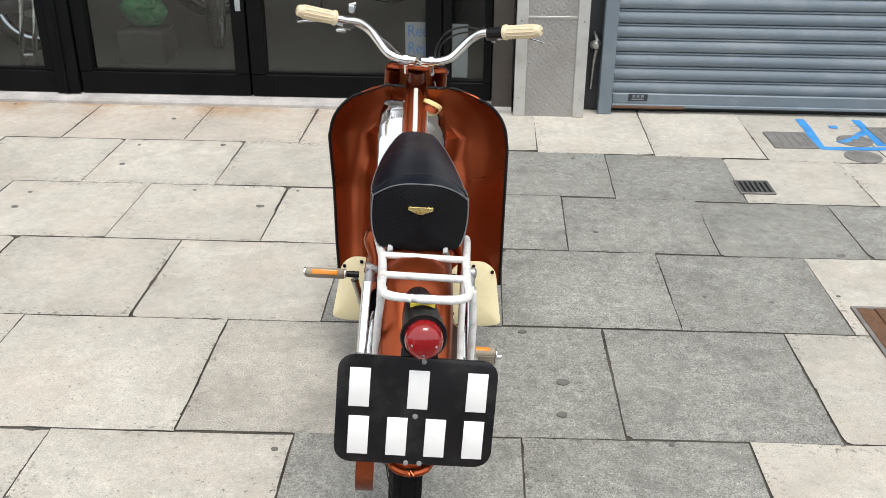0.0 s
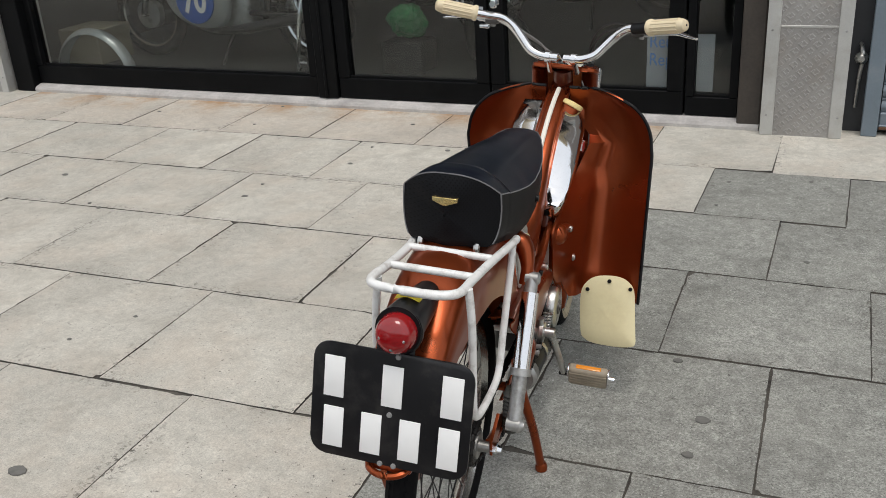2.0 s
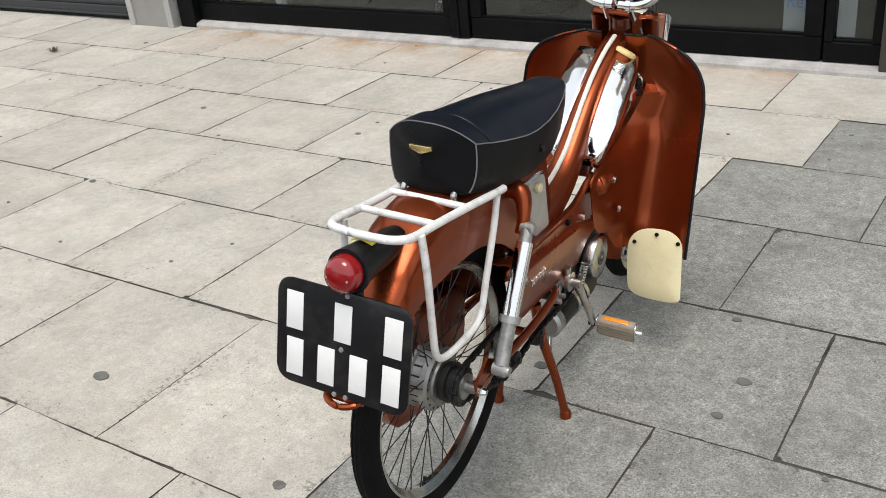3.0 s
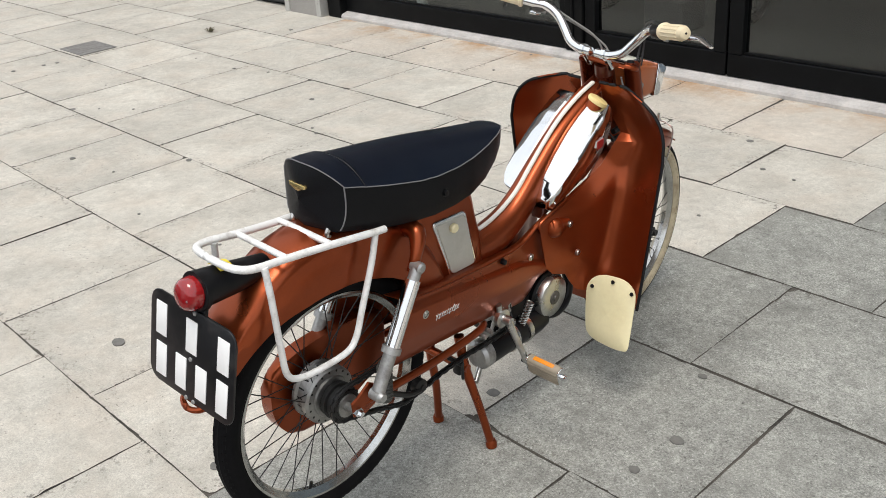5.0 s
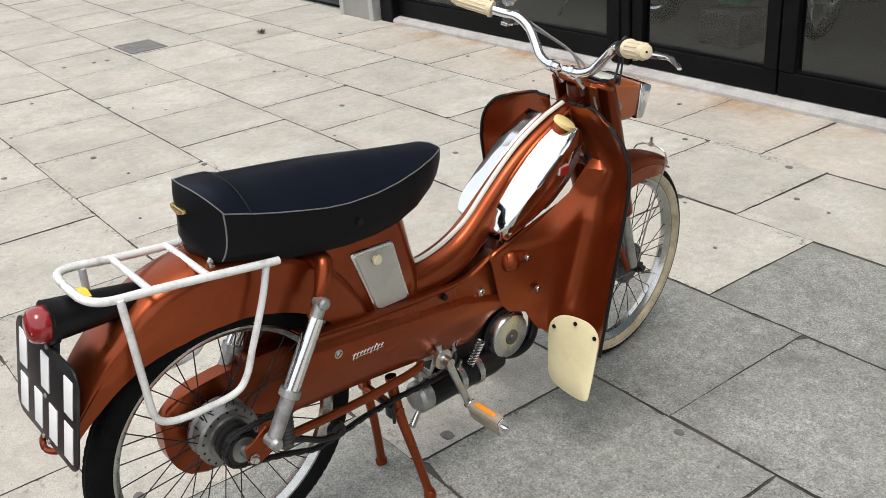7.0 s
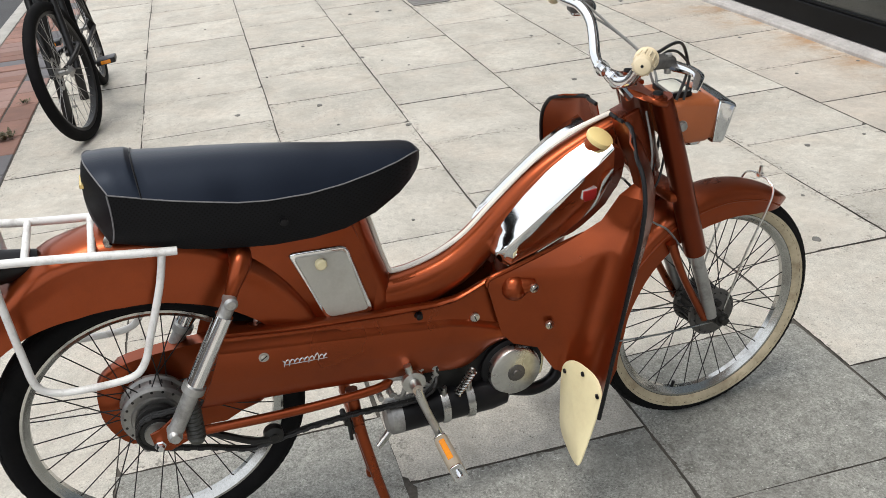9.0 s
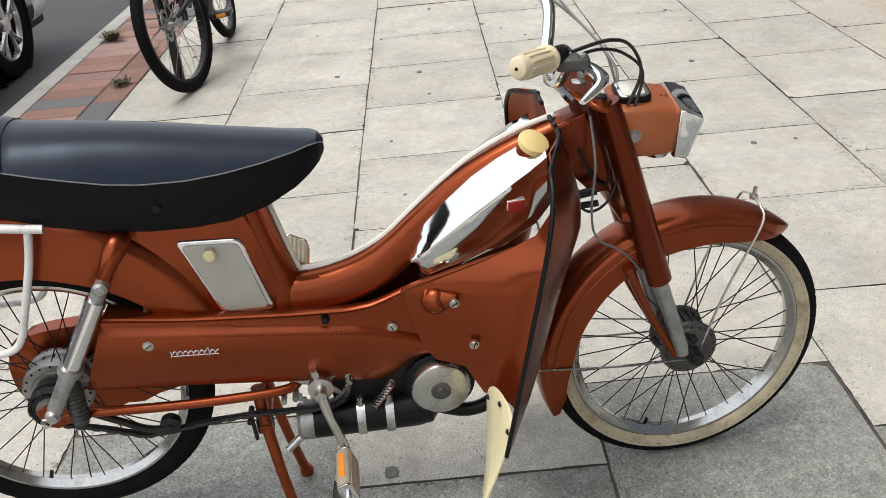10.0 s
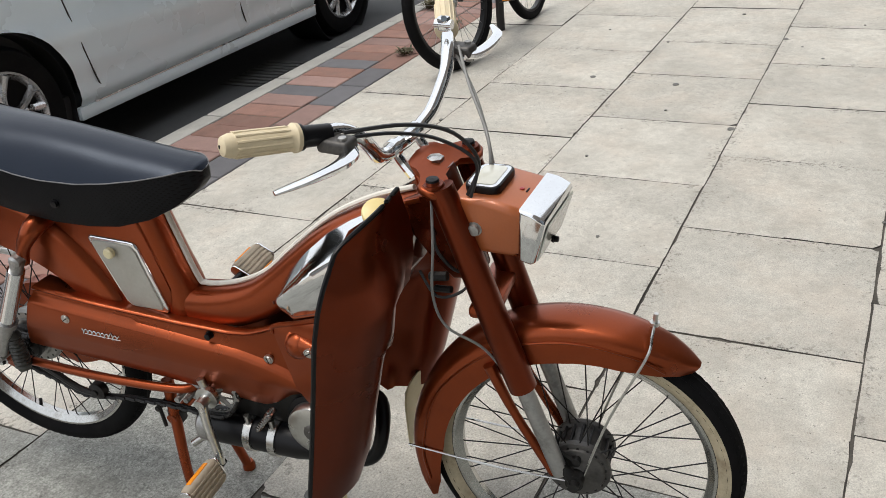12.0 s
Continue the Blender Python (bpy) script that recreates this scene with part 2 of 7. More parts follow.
PEDAL_RUBBER = material("worn_grey_pedal_rubber", (0.33, 0.28, 0.21), 0.7, 0.0, 0.25, 22, 0.0006, 90, dark=(0.1, 0.09, 0.07), dark_scale=14, dark_amount=0.6)
STICKER = material("yellow_sticker", (0.75, 0.62, 0.06), 0.4)
# the fork's own brown; on the shields' forward faces it stands for shade
FORK_AND_SHADE_PAINT = material("deep_copper_brown_fork_and_shade", (0.165, 0.028, 0.007), 0.29, 0.82, 0.10, 5, 0, 400, 0.08, (0.07, 0.016, 0.005), 7, 0.3)
PIPING = material("grey_piping", (0.16, 0.16, 0.165), 0.5)
BRASS = material("brass_badge", (0.78, 0.6, 0.26), 0.25, 0.9, 0.1, 40)
SILVER = material("silver_script", (0.82, 0.82, 0.8), 0.25, 0.7, 0.05, 40)
BADGE_RED = material("red_enamel_badge", (0.30, 0.022, 0.02), 0.3)
PLATE_BLACK = material("black_number_plate", (0.006, 0.006, 0.007), 0.32, 0.0, 0.3, 9, 0.0, 120, dark=(0.06, 0.055, 0.05), dark_scale=18, dark_amount=0.5)
PLATE_WHITE = material("white_plate_paint", (0.85, 0.85, 0.83), 0.4, 0.0, 0.03, 20)
GLASS_DIAL = material("dial_glass", (0.62, 0.62, 0.54), 0.12, 0.0, 0.05, 30, coat=0.6)
DIRT = material("joint_grit", (0.07, 0.063, 0.053), 0.95, 0.0, 0.8, 7, 0.002, 120)


def vinyl():
    """Black seat vinyl, with rows of punched dots."""
    m = material("black_seat_vinyl", (0.004, 0.006, 0.012), 0.31, 0.0, 0.15, 7, 0.0003, 220, 0.0, spec=0.38)
    # blue of the reflected sky, put into the tint of the sheen
    m.node_tree.nodes["Principled BSDF"].inputs["Specular Tint"].default_value = (0.68, 0.80, 1.0, 1)
    return m


VINYL = vinyl()


def punched():
    m = material("punched_black_vinyl", (0.0035, 0.0035, 0.004), 0.5, 0.0, 0.15, 7, spec=0.14)
    nt = m.node_tree
    N, L = nt.nodes.new, nt.links.new
    tc, sep = N("ShaderNodeTexCoord"), N("ShaderNodeSeparateXYZ")
    L(tc.outputs["Object"], sep.inputs[0])
    along = N("ShaderNodeMath")
    along.operation = "ADD"
    L(sep.outputs["X"], along.inputs[0]), L(sep.outputs["Y"], along.inputs[1])
    waves = []
    for src in (along.outputs[0], sep.outputs["Z"]):
        mul, si = N("ShaderNodeMath"), N("ShaderNodeMath")
        mul.operation, si.operation = "MULTIPLY", "SINE"
        mul.inputs[1].default_value = 2 * math.pi / 0.0084
        L(src, mul.inputs[0]), L(mul.outputs[0], si.inputs[0])
        waves.append(si.outputs[0])
    prod, clip = N("ShaderNodeMath"), N("ShaderNodeMath")
    prod.operation, clip.operation = "MULTIPLY", "GREATER_THAN"
    L(waves[0], prod.inputs[0]), L(waves[1], prod.inputs[1])
    clip.inputs[1].default_value = 0.45
    L(prod.outputs[0], clip.inputs[0])
    bp = N("ShaderNodeBump")
    bp.invert = True
    bp.inputs["Strength"].default_value, bp.inputs["Distance"].default_value = 1.0, 0.002
    dots = N("ShaderNodeMixRGB")
    dots.inputs[1].default_value, dots.inputs[2].default_value = (0.0065, 0.007, 0.0085, 1), (0.0015, 0.0015, 0.0018, 1)
    L(clip.outputs[0], dots.inputs[0]), L(dots.outputs[0], nt.nodes["Principled BSDF"].inputs["Base Color"])
    L(clip.outputs[0], bp.inputs["Height"]), L(bp.outputs[0], nt.nodes["Principled BSDF"].inputs["Normal"])
    return m


PUNCHED = punched()

def stone(name, base, blotch, blotch_amount, pits, specks, stain=None, stain_amount=0.0, cloudy=0.15, grainy=0.25, tint=(0.56, 0.465, 0.375), coarse=230):
    """Sawn paving stone: clouded at three scales, with dark pits and pale grains."""
    m = bpy.data.materials.new(name)
    m.use_nodes = True
    nt = m.node_tree
    N, L = nt.nodes.new, nt.links.new
    bsdf = nt.nodes["Principled BSDF"]
    bsdf.inputs["Roughness"].default_value = 0.85
    bsdf.inputs["Specular IOR Level"].default_value = 0.3
    geo, info, at = N("ShaderNodeNewGeometry"), N("ShaderNodeObjectInfo"), N("ShaderNodeVectorMath")
    at.operation = "MULTIPLY_ADD"
    comb = N("ShaderNodeCombineXYZ")
    for k in range(3):
        L(info.outputs["Random"], comb.inputs[k])
    L(comb.outputs[0], at.inputs[0])
    at.inputs[1].default_value = (13.0, 7.0, 3.0)
    L(geo.outputs["Position"], at.inputs[2])

    def noise(scale, detail, rough, lo, hi, to_lo, to_hi, vec=at.outputs[0]):
        n, r = N("ShaderNodeTexNoise"), N("ShaderNodeMapRange")
        n.inputs["Scale"].default_value, n.inputs["Detail"].default_value, n.inputs["Roughness"].default_value = scale, detail, rough
        r.inputs["From Min"].default_value, r.inputs["From Max"].default_value = lo, hi
        r.inputs["To Min"].default_value, r.inputs["To Max"].default_value = to_lo, to_hi
        L(vec, n.inputs["Vector"]), L(n.outputs["Fac"], r.inputs["Value"])
        return n.outputs["Fac"], r.outputs[0]

    def times(a, b):
        q = N("ShaderNodeMath")
        q.operation = "MULTIPLY"
        L(a, q.inputs[0]), L(b, q.inputs[1])
        return q.outputs[0]

    def mix(fac, a, colour):
        q = N("ShaderNodeMixRGB")
        q.inputs[2].default_value = (*colour, 1)
        L(fac, q.inputs[0]), L(a, q.inputs[1])
        return q.outputs[0]

    _, cloud = noise(2.2, 5, 0.6, 0.3, 0.7, 0.87, 1.13)
    _, mid = noise(30, 6, 0.75, 0.3, 0.7, 1 - cloudy, 1 + cloudy)
    grain, fine = noise(coarse, 4, 0.8, 0.34, 0.66, 1 - grainy, 1 + grainy)
    one = N("ShaderNodeMapRange")
    one.inputs["To Min"].default_value, one.inputs["To Max"].default_value = 0.93, 1.07
    L(info.outputs["Random"], one.inputs["Value"])
    col = N("ShaderNodeVectorMath")
    col.operation = "SCALE"
    col.inputs[0].default_value = base
    L(times(times(cloud, mid), times(fine, one.outputs[0])), col.inputs["Scale"])
    _, warm = noise(4.5, 5, 0.65, 0.46, 0.66, 0.0, 0.26)
    out = mix(warm, col.outputs[0], tint)
    if stain is not None:
        _, rust = noise(3.4, 6, 0.66, 0.40, 0.60, 0.0, stain_amount, geo.outputs["Position"])
        place, edge = N("ShaderNodeSeparateXYZ"), N("ShaderNodeMapRange")
        edge.inputs["From Min"].default_value, edge.inputs["From Max"].default_value = 2.60, 2.88
        edge.inputs["To Min"].default_value = 0.04
        L(geo.outputs["Position"], place.inputs[0]), L(place.outputs["Y"], edge.inputs["Value"])
        out = mix(times(rust, edge.outputs[0]), out, stain)
    _, dirty = noise(5.5, 8, 0.7, 0.48, 0.68, 0.0, blotch_amount)
    out = mix(dirty, out, blotch)
    _, where = noise(3.2, 3, 0.6, 0.4, 0.65, 0.25, 1.0)
    _, pit = noise(85, 4, 0.65, 0.63, 0.69, 0.0, pits)
    tc, sep = N("ShaderNodeTexCoord"), N("ShaderNodeSeparateXYZ")
    L(tc.outputs["Generated"], sep.inputs[0])
    near = None
    for axis in ("X", "Y"):
        off, far, rim = N("ShaderNodeMath"), N("ShaderNodeMath"), N("ShaderNodeMapRange")
        off.operation, far.operation = "SUBTRACT", "ABSOLUTE"
        off.inputs[1].default_value = 0.5
        rim.inputs["From Min"].default_value, rim.inputs["From Max"].default_value = 0.38, 0.495
        L(sep.outputs[axis], off.inputs[0]), L(off.outputs[0], far.inputs[0]), L(far.outputs[0], rim.inputs["Value"])
        if near is None:
            near = rim.outputs[0]
        else:
            top = N("ShaderNodeMath")
            top.operation = "MAXIMUM"
            L(near, top.inputs[0]), L(rim.outputs[0], top.inputs[1])
            near = top.outputs[0]
    _, worn = noise(60, 5, 0.7, 0.52, 0.62, 0.0, 0.95)
    _, patchy = noise(2.6, 3, 0.6, 0.38, 0.6, 0.1, 1.0)
    out = mix(times(pit, where), out, (0.05, 0.045, 0.04))
    out = mix(times(times(worn, near), patchy), out, (0.10, 0.092, 0.08))
    _, pale = noise(140, 2, 0.5, 0.66, 0.72, 0.0, specks)
    out = mix(pale, out, (0.66, 0.65, 0.62))
    L(out, bsdf.inputs["Base Color"])
    bp = N("ShaderNodeBump")
    bp.inputs["Strength"].default_value, bp.inputs["Distance"].default_value = 1.0, 0.0016
    L(grain, bp.inputs["Height"]), L(bp.outputs[0], bsdf.inputs["Normal"])
    return m


STONE = stone("buff_paving_stone", (0.52, 0.498, 0.443), (0.35, 0.325, 0.28), 0.5, 0.85, 0.15)
STONE_RUST = stone("rust_stained_paving_stone", (0.53, 0.49, 0.43), (0.36, 0.33, 0.29), 0.4, 0.6, 0.1, (0.38, 0.225, 0.11), 0.9)
STONE_GREY = stone("grey_paving_stone", (0.283, 0.285, 0.261), (0.15, 0.15, 0.137), 0.55, 0.8, 0.6, None, 0.0, 0.3, 0.55, (0.28, 0.28, 0.25), 190)
# a slightly greyer buff slab, with the moped's shade put into its colour
STONE_SHADED = stone("greyish_shaded_paving_stone", (0.45, 0.43, 0.38), (0.29, 0.27, 0.235), 0.55, 0.85, 0.3, None, 0.0, 0.2, 0.4, (0.40, 0.37, 0.32), 200)
SILL_STONE = material("pale_worn_step_stone", (0.46, 0.44, 0.42), 0.8, 0.0, 0.22, 9, 0.002, 80, dark=(0.26, 0.24, 0.24), dark_scale=7, dark_amount=0.7)
ASPHALT = material("road_asphalt", (0.055, 0.056, 0.058), 0.85, 0.0, 0.3, 2, 0.003, 160)
KERB = material("granite_kerb", (0.40, 0.39, 0.36), 0.8, 0.0, 0.15, 8, 0.001, 150, dark=(0.2, 0.19, 0.17), dark_scale=6, dark_amount=0.5)
FRAME_BLACK = material("black_powder_coat", (0.0034, 0.0038, 0.0044), 0.45, 0.0, 0.25, 6, 0.0, 200, spec=0.1, dark=(0.012, 0.012, 0.0115), dark_scale=5, dark_amount=0.4)
JAMB = material("weathered_brown_jamb", (0.045, 0.037, 0.03), 0.7, 0.0, 0.3, 9, 0.0008, 90)
TREAD_PLATE = material("tread_plate", (0.36, 0.35, 0.335), 0.42, 0.5, 0.12, 5, 0.0, 150, dark=(0.3, 0.25, 0.2), dark_scale=4, dark_amount=0.5)
ALU_EDGE = material("aluminium_angle", (0.52, 0.52, 0.50), 0.45, 0.5, 0.1, 9, 0.0, 150, dark=(0.34, 0.3, 0.26), dark_scale=7, dark_amount=0.6)
SHUTTER = material("blue_grey_shutter_steel", (0.165, 0.205, 0.24), 0.5, 0.1, 0.1, 3, 0.0, 120, dark=(0.33, 0.34, 0.35), dark_scale=3, dark_amount=0.5)
SHUTTER_DARK = material("dark_shutter_steel", (0.03, 0.032, 0.036), 0.5, 0.1, 0.15, 6)
RUST = material("rusty_steel", (0.15, 0.08, 0.045), 0.85, 0.1, 0.35, 14, 0.001, 90)
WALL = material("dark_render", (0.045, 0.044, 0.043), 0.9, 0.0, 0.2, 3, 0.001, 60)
FACADE = material("brick_toned_facade", (0.17, 0.145, 0.125), 0.9, 0.0, 0.2, 0.6, 0.001, 20)
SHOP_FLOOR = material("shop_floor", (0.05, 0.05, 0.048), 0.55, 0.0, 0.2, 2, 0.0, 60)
# white paper greyed in colour for the dim light inside the glass
PAPER = material("dimmed_white_paper", (0.30, 0.32, 0.34), 0.7, 0.0, 0.04, 8)
BLUE_INK = material("blue_ink", (0.10, 0.22, 0.50), 0.6)
IRON = material("cast_iron", (0.10, 0.10, 0.10), 0.7, 0.4, 0.3, 14, 0.001, 90)
BLUE_SPRAY = material("blue_spray_paint", (0.05, 0.28, 0.66), 0.7, 0.0, 0.2, 9, 0.0005, 120)


def tread_bump(m):
    """Raised lozenges, turned left and right by turns."""
    nt = m.node_tree
    N, L = nt.nodes.new, nt.links.new
    tc, sep = N("ShaderNodeTexCoord"), N("ShaderNodeSeparateXYZ")
    L(tc.outputs["Object"], sep.inputs[0])
    outs = []
    for sgn in (1, -1):
        u, v = N("ShaderNodeMath"), N("ShaderNodeMath")
        u.operation = v.operation = "MULTIPLY_ADD"
        u.inputs[1].default_value, v.inputs[1].default_value = float(sgn), float(-sgn)
        L(sep.outputs["Z"], u.inputs[0]), L(sep.outputs["X"], u.inputs[2])
        L(sep.outputs["Z"], v.inputs[0]), L(sep.outputs["X"], v.inputs[2])
        ws = []
        for src, per, ph in ((u, 0.032, 0.0 if sgn > 0 else 1.57), (v, 0.064, 0.0 if sgn > 0 else 3.14)):
            k, s = N("ShaderNodeMath"), N("ShaderNodeMath")
            k.operation, s.operation = "MULTIPLY_ADD", "SINE"
            k.inputs[1].default_value, k.inputs[2].default_value = 2 * math.pi / per, ph
            L(src.outputs[0], k.inputs[0]), L(k.outputs[0], s.inputs[0])
            ws.append(s.outputs[0])
        g = N("ShaderNodeMath")
        g.operation = "MULTIPLY"
        a1 = N("ShaderNodeMapRange")
        a1.inputs["From Min"].default_value, a1.inputs["From Max"].default_value = 0.25, 0.7
        a2 = N("ShaderNodeMapRange")
        a2.inputs["From Min"].default_value, a2.inputs["From Max"].default_value = -0.1, 0.35
        L(ws[0], a1.inputs["Value"]), L(ws[1], a2.inputs["Value"])
        L(a1.outputs[0], g.inputs[0]), L(a2.outputs[0], g.inputs[1])
        outs.append(g.outputs[0])
    mx = N("ShaderNodeMath")
    mx.operation = "MAXIMUM"
    L(outs[0], mx.inputs[0]), L(outs[1], mx.inputs[1])
    bp = N("ShaderNodeBump")
    bp.inputs["Strength"].default_value, bp.inputs["Distance"].default_value = 0.7, 0.003
    L(mx.outputs[0], bp.inputs["Height"]), L(bp.outputs[0], nt.nodes["Principled BSDF"].inputs["Normal"])


tread_bump(TREAD_PLATE)


def window_glass():
    m = bpy.data.materials.new("window_glass")
    m.use_nodes = True
    b = m.node_tree.nodes["Principled BSDF"]
    b.inputs["Base Color"].default_value = (0.66, 0.70, 0.70, 1)
    b.inputs["Roughness"].default_value = 0.015
    b.inputs["Transmission Weight"].default_value = 1.0
    b.inputs["IOR"].default_value = 1.45
    return m


GLASS = window_glass()


def structure(name, bm, mat, label="", parent=None, smooth=False):
    return tagged(part(name, bm, mat, parent, label, smooth), kind="structure")


# ---- ground, road, kerb, the bed of the pavement ----
ROAD_Z = -0.095
structure("ground", box(-400, 400, -400, 400, -1.0, ROAD_Z - 0.01), ASPHALT, "dark asphalt ground to the horizon")
structure("road", box(-60, 60, -9.5, -1.812, ROAD_Z - 0.2, ROAD_Z), ASPHALT, "grey asphalt road beside the kerb")
structure("pavement_bed", box(-60, 60, -1.70, 3.15, -0.3, -0.016), DIRT, "gritty bed of the paving")
kerb = structure("kerb", box(-60, 60, -1.80, -1.71, -0.3, -0.02), DIRT, "row of pale granite kerb stones")
ks = None
for k in range(38):
    x0 = -14.5 + 0.6 * k + 0.05
    if ks is None:
        first = part("kerb_stone", box(-0.297, 0.297, -1.81, -1.702, -0.29, 0.002, 0.012), KERB, kerb)
        first.matrix_basis = Matrix.Translation((x0, 0, 0))
        ks = first.data
    else:
        again("kerb_stone", ks, Matrix.Translation((x0, 0, 0)), kerb)
structure("far_pavement", box(-60, 60, -12, -9.5, -0.3, 0.0), KERB, "pavement across the road")
# added out of view; its height sets how much low sky reaches the moped
structure("backdrop", box(-60, 60, -13, -12, -0.3, 1.5), FACADE, "plain low wall added out of view across the road")

# ---- shop front ----
outdoors = set(bpy.data.objects)
FY = 3.065
structure("wall_over_shop", box(-12, 12, FY - 0.02, FY + 0.3, 2.75, 8.0), FACADE, "plain brick-toned wall of the storeys above the shops")
structure("wall_far_left", box(-30, -12, FY, FY + 0.3, -0.2, 8.0), FACADE, "dark plain wall")
structure("wall_far_right", box(12, 30, FY, FY + 0.3, -0.2, 8.0), FACADE, "dark plain wall")
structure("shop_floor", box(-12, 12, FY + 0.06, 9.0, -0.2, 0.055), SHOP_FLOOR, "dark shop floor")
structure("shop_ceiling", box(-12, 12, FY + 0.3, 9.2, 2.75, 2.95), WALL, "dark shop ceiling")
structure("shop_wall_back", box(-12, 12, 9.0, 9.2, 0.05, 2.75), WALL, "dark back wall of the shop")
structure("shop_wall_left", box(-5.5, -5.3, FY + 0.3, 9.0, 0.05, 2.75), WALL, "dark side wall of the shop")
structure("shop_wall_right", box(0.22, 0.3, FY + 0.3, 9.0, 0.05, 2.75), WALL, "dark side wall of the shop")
structure("step", plate([(3.006, -0.05), (3.006, 0.016), (3.014, 0.030), (3.06, 0.042), (3.2, 0.042), (3.2, -0.05)], -4.86, -0.232), SILL_STONE, "pale worn stone step under the shop windows")


def post(name, x0, x1, y0, y1, z0, z1, parent, bevel=0.004):
    return part(name, box(x0, x1, y0, y1, z0, z1, bevel, 1), FRAME_BLACK, parent, smooth=False)


def shop_window(name, x0, x1, rail=0.118, stile=0.1, door=False):
    """Black frame, and a pane in it."""
    w = structure(name, box(x0 + 0.002, x1 - 0.002, FY, FY + 0.07, 0.046, 0.046 + rail, 0.004, 1), FRAME_BLACK, "black framed glass door" if door else "black framed shop window")
    post("window_frame", x0 + 0.002, x0 + stile, FY - 0.003, FY + 0.07, 0.047 + rail, 2.6, w)
    post("window_frame", x1 - stile, x1 - 0.002, FY - 0.003, FY + 0.07, 0.047 + rail, 2.6, w)
    post("window_frame", x0 + 0.002, x1 - 0.002, FY, FY + 0.07, 2.6, 2.75, w)
    post("glazing_bead", x0 + stile, x1 - stile, FY + 0.012, FY + 0.026, 0.047 + rail, 0.059 + rail, w, 0.002)
    pane = part("pane", box(x0 + stile - 0.005, x1 - stile + 0.005, FY + 0.03, FY + 0.036, 0.042 + rail, 2.6), GLASS, w, smooth=False)
    pane.visible_shadow = False
    return w


shop_window("window_1", -4.86, -2.70, stile=0.055)
mull = structure("window_post", box(-2.70, -2.57, FY - 0.02, FY + 0.09, 0.044, 2.75, 0.006, 1), FRAME_BLACK, "black window post")
part("post_groove", box(-2.648, -2.632, FY - 0.03, FY - 0.018, 0.045, 2.75, 0.003, 1), FRAME_BLACK, mull, smooth=False)
shop_window("door_1", -2.565, -1.635, stile=0.075, door=True)
shop_window("door_2", -1.628, -0.605, stile=0.085, door=True)
shop_window("window_2", -0.60, -0.34, rail=0.095, stile=0.045)
part("door_plate", box(-1.683, -1.655, FY - 0.008, FY - 0.003, 0.50, 0.575, 0.002), PAPER, bpy.data.objects["door_1"], "small white door plate")
structure("jamb_right", box(-0.338, -0.23, FY - 0.05, FY + 0.1, 0.0, 2.75, 0.006, 1), JAMB, "weathered brown door jamb")
structure("jamb_left", box(-5.02, -4.862, FY - 0.06, FY + 0.1, 0.0, 2.75, 0.006, 1), FRAME_BLACK, "black window jamb")
# the slab below the engine, darkened in colour for the shade there
for nm, x0, x1 in (("pillar_right", -0.222, 0.143), ("pillar_left", -5.52, -5.04)):
    pl = structure(nm, box(x0 + 0.05, x1 - 0.05, 2.96, 3.4, -0.02, 2.8), TREAD_PLATE, "pillar clad in worn tread plate between aluminium angles")
    for e0, e1 in ((x0, x0 + 0.058), (x1 - 0.058, x1)):
        part("angle_edge", box(e0, e1, 2.948, 3.38, 0.0, 2.78, 0.003, 1), ALU_EDGE, pl, smooth=False)
    part("plate_joint", box(x0 + 0.052, x1 - 0.052, 2.955, 2.962, 0.512, 0.522, 0.001, 1), ALU_EDGE, pl, smooth=False)
    for zz in (0.1, 0.5, 0.95):
        part("rivet", lathe([(0, 0.006), (-0.003, 0.005), (-0.004, 0)], 10, "y", (x0 + 0.025, 2.948, zz)), ALLOY, pl)
        part("rivet", lathe([(0, 0.006), (-0.003, 0.005), (-0.004, 0)], 10, "y", (x1 - 0.025, 2.948, zz)), ALLOY, pl)

# roller shutters
def roller(name, x0, x1, y, mat, pitch, label, rusty):
    sh = structure(name, box(x0, x1, y, y + 0.05, 0.03, 0.105, 0.006, 1), mat, label)
    prof = []
    for k in range(25):
        u = k / 24
        prof.append((y + 0.020 - 0.018 * math.sin(math.pi * (0.12 + 0.8 * u / 0.76)), pitch * u) if u < 0.76 else (y + (0.020 if u < 0.80 else 0.010 if u < 0.93 else 0.026), pitch * u))
    bm = bmesh.new()
    a = [bm.verts.new((x0 + 0.003, p, q)) for p, q in prof]
    b = [bm.verts.new((x1 - 0.003, p, q)) for p, q in prof]
    for k in range(len(prof) - 1):
        bm.faces.new((a[k], b[k], b[k + 1], a[k + 1]))
    me = None
    for k in range(int((2.7 - 0.105) / pitch)):
        m = Matrix.Translation((0, 0, 0.105 + pitch * k))
        if me is None:
            first = part("slat", bm, mat, sh)
            first.matrix_basis = m
            me = first.data
        else:
            again("slat", me, m, sh)
    part("backing", box(x0, x1, y + 0.03, y + 0.045, 0.1, 2.7), SHUTTER_DARK, sh, smooth=False)
    part("bottom_lip", box(x0, x1, y - 0.012, y + 0.004, 0.032, 0.048, 0.003, 1), mat, sh, smooth=False)
    return sh


rs = roller("roller_shutter", 0.298, 3.6, 3.06, SHUTTER, 0.0735, "closed blue-grey steel roller shutter", True)
part("rusty_edge", box(0.30, 0.68, 3.040, 3.052, 0.028, 0.041, 0.002, 1), RUST, rs, "rusty bottom edge")
sticker = part("sticker", box(0.385, 0.485, 3.054, 3.058, 0.066, 0.102), SHUTTER_DARK, rs, "small dark sticker", smooth=False)
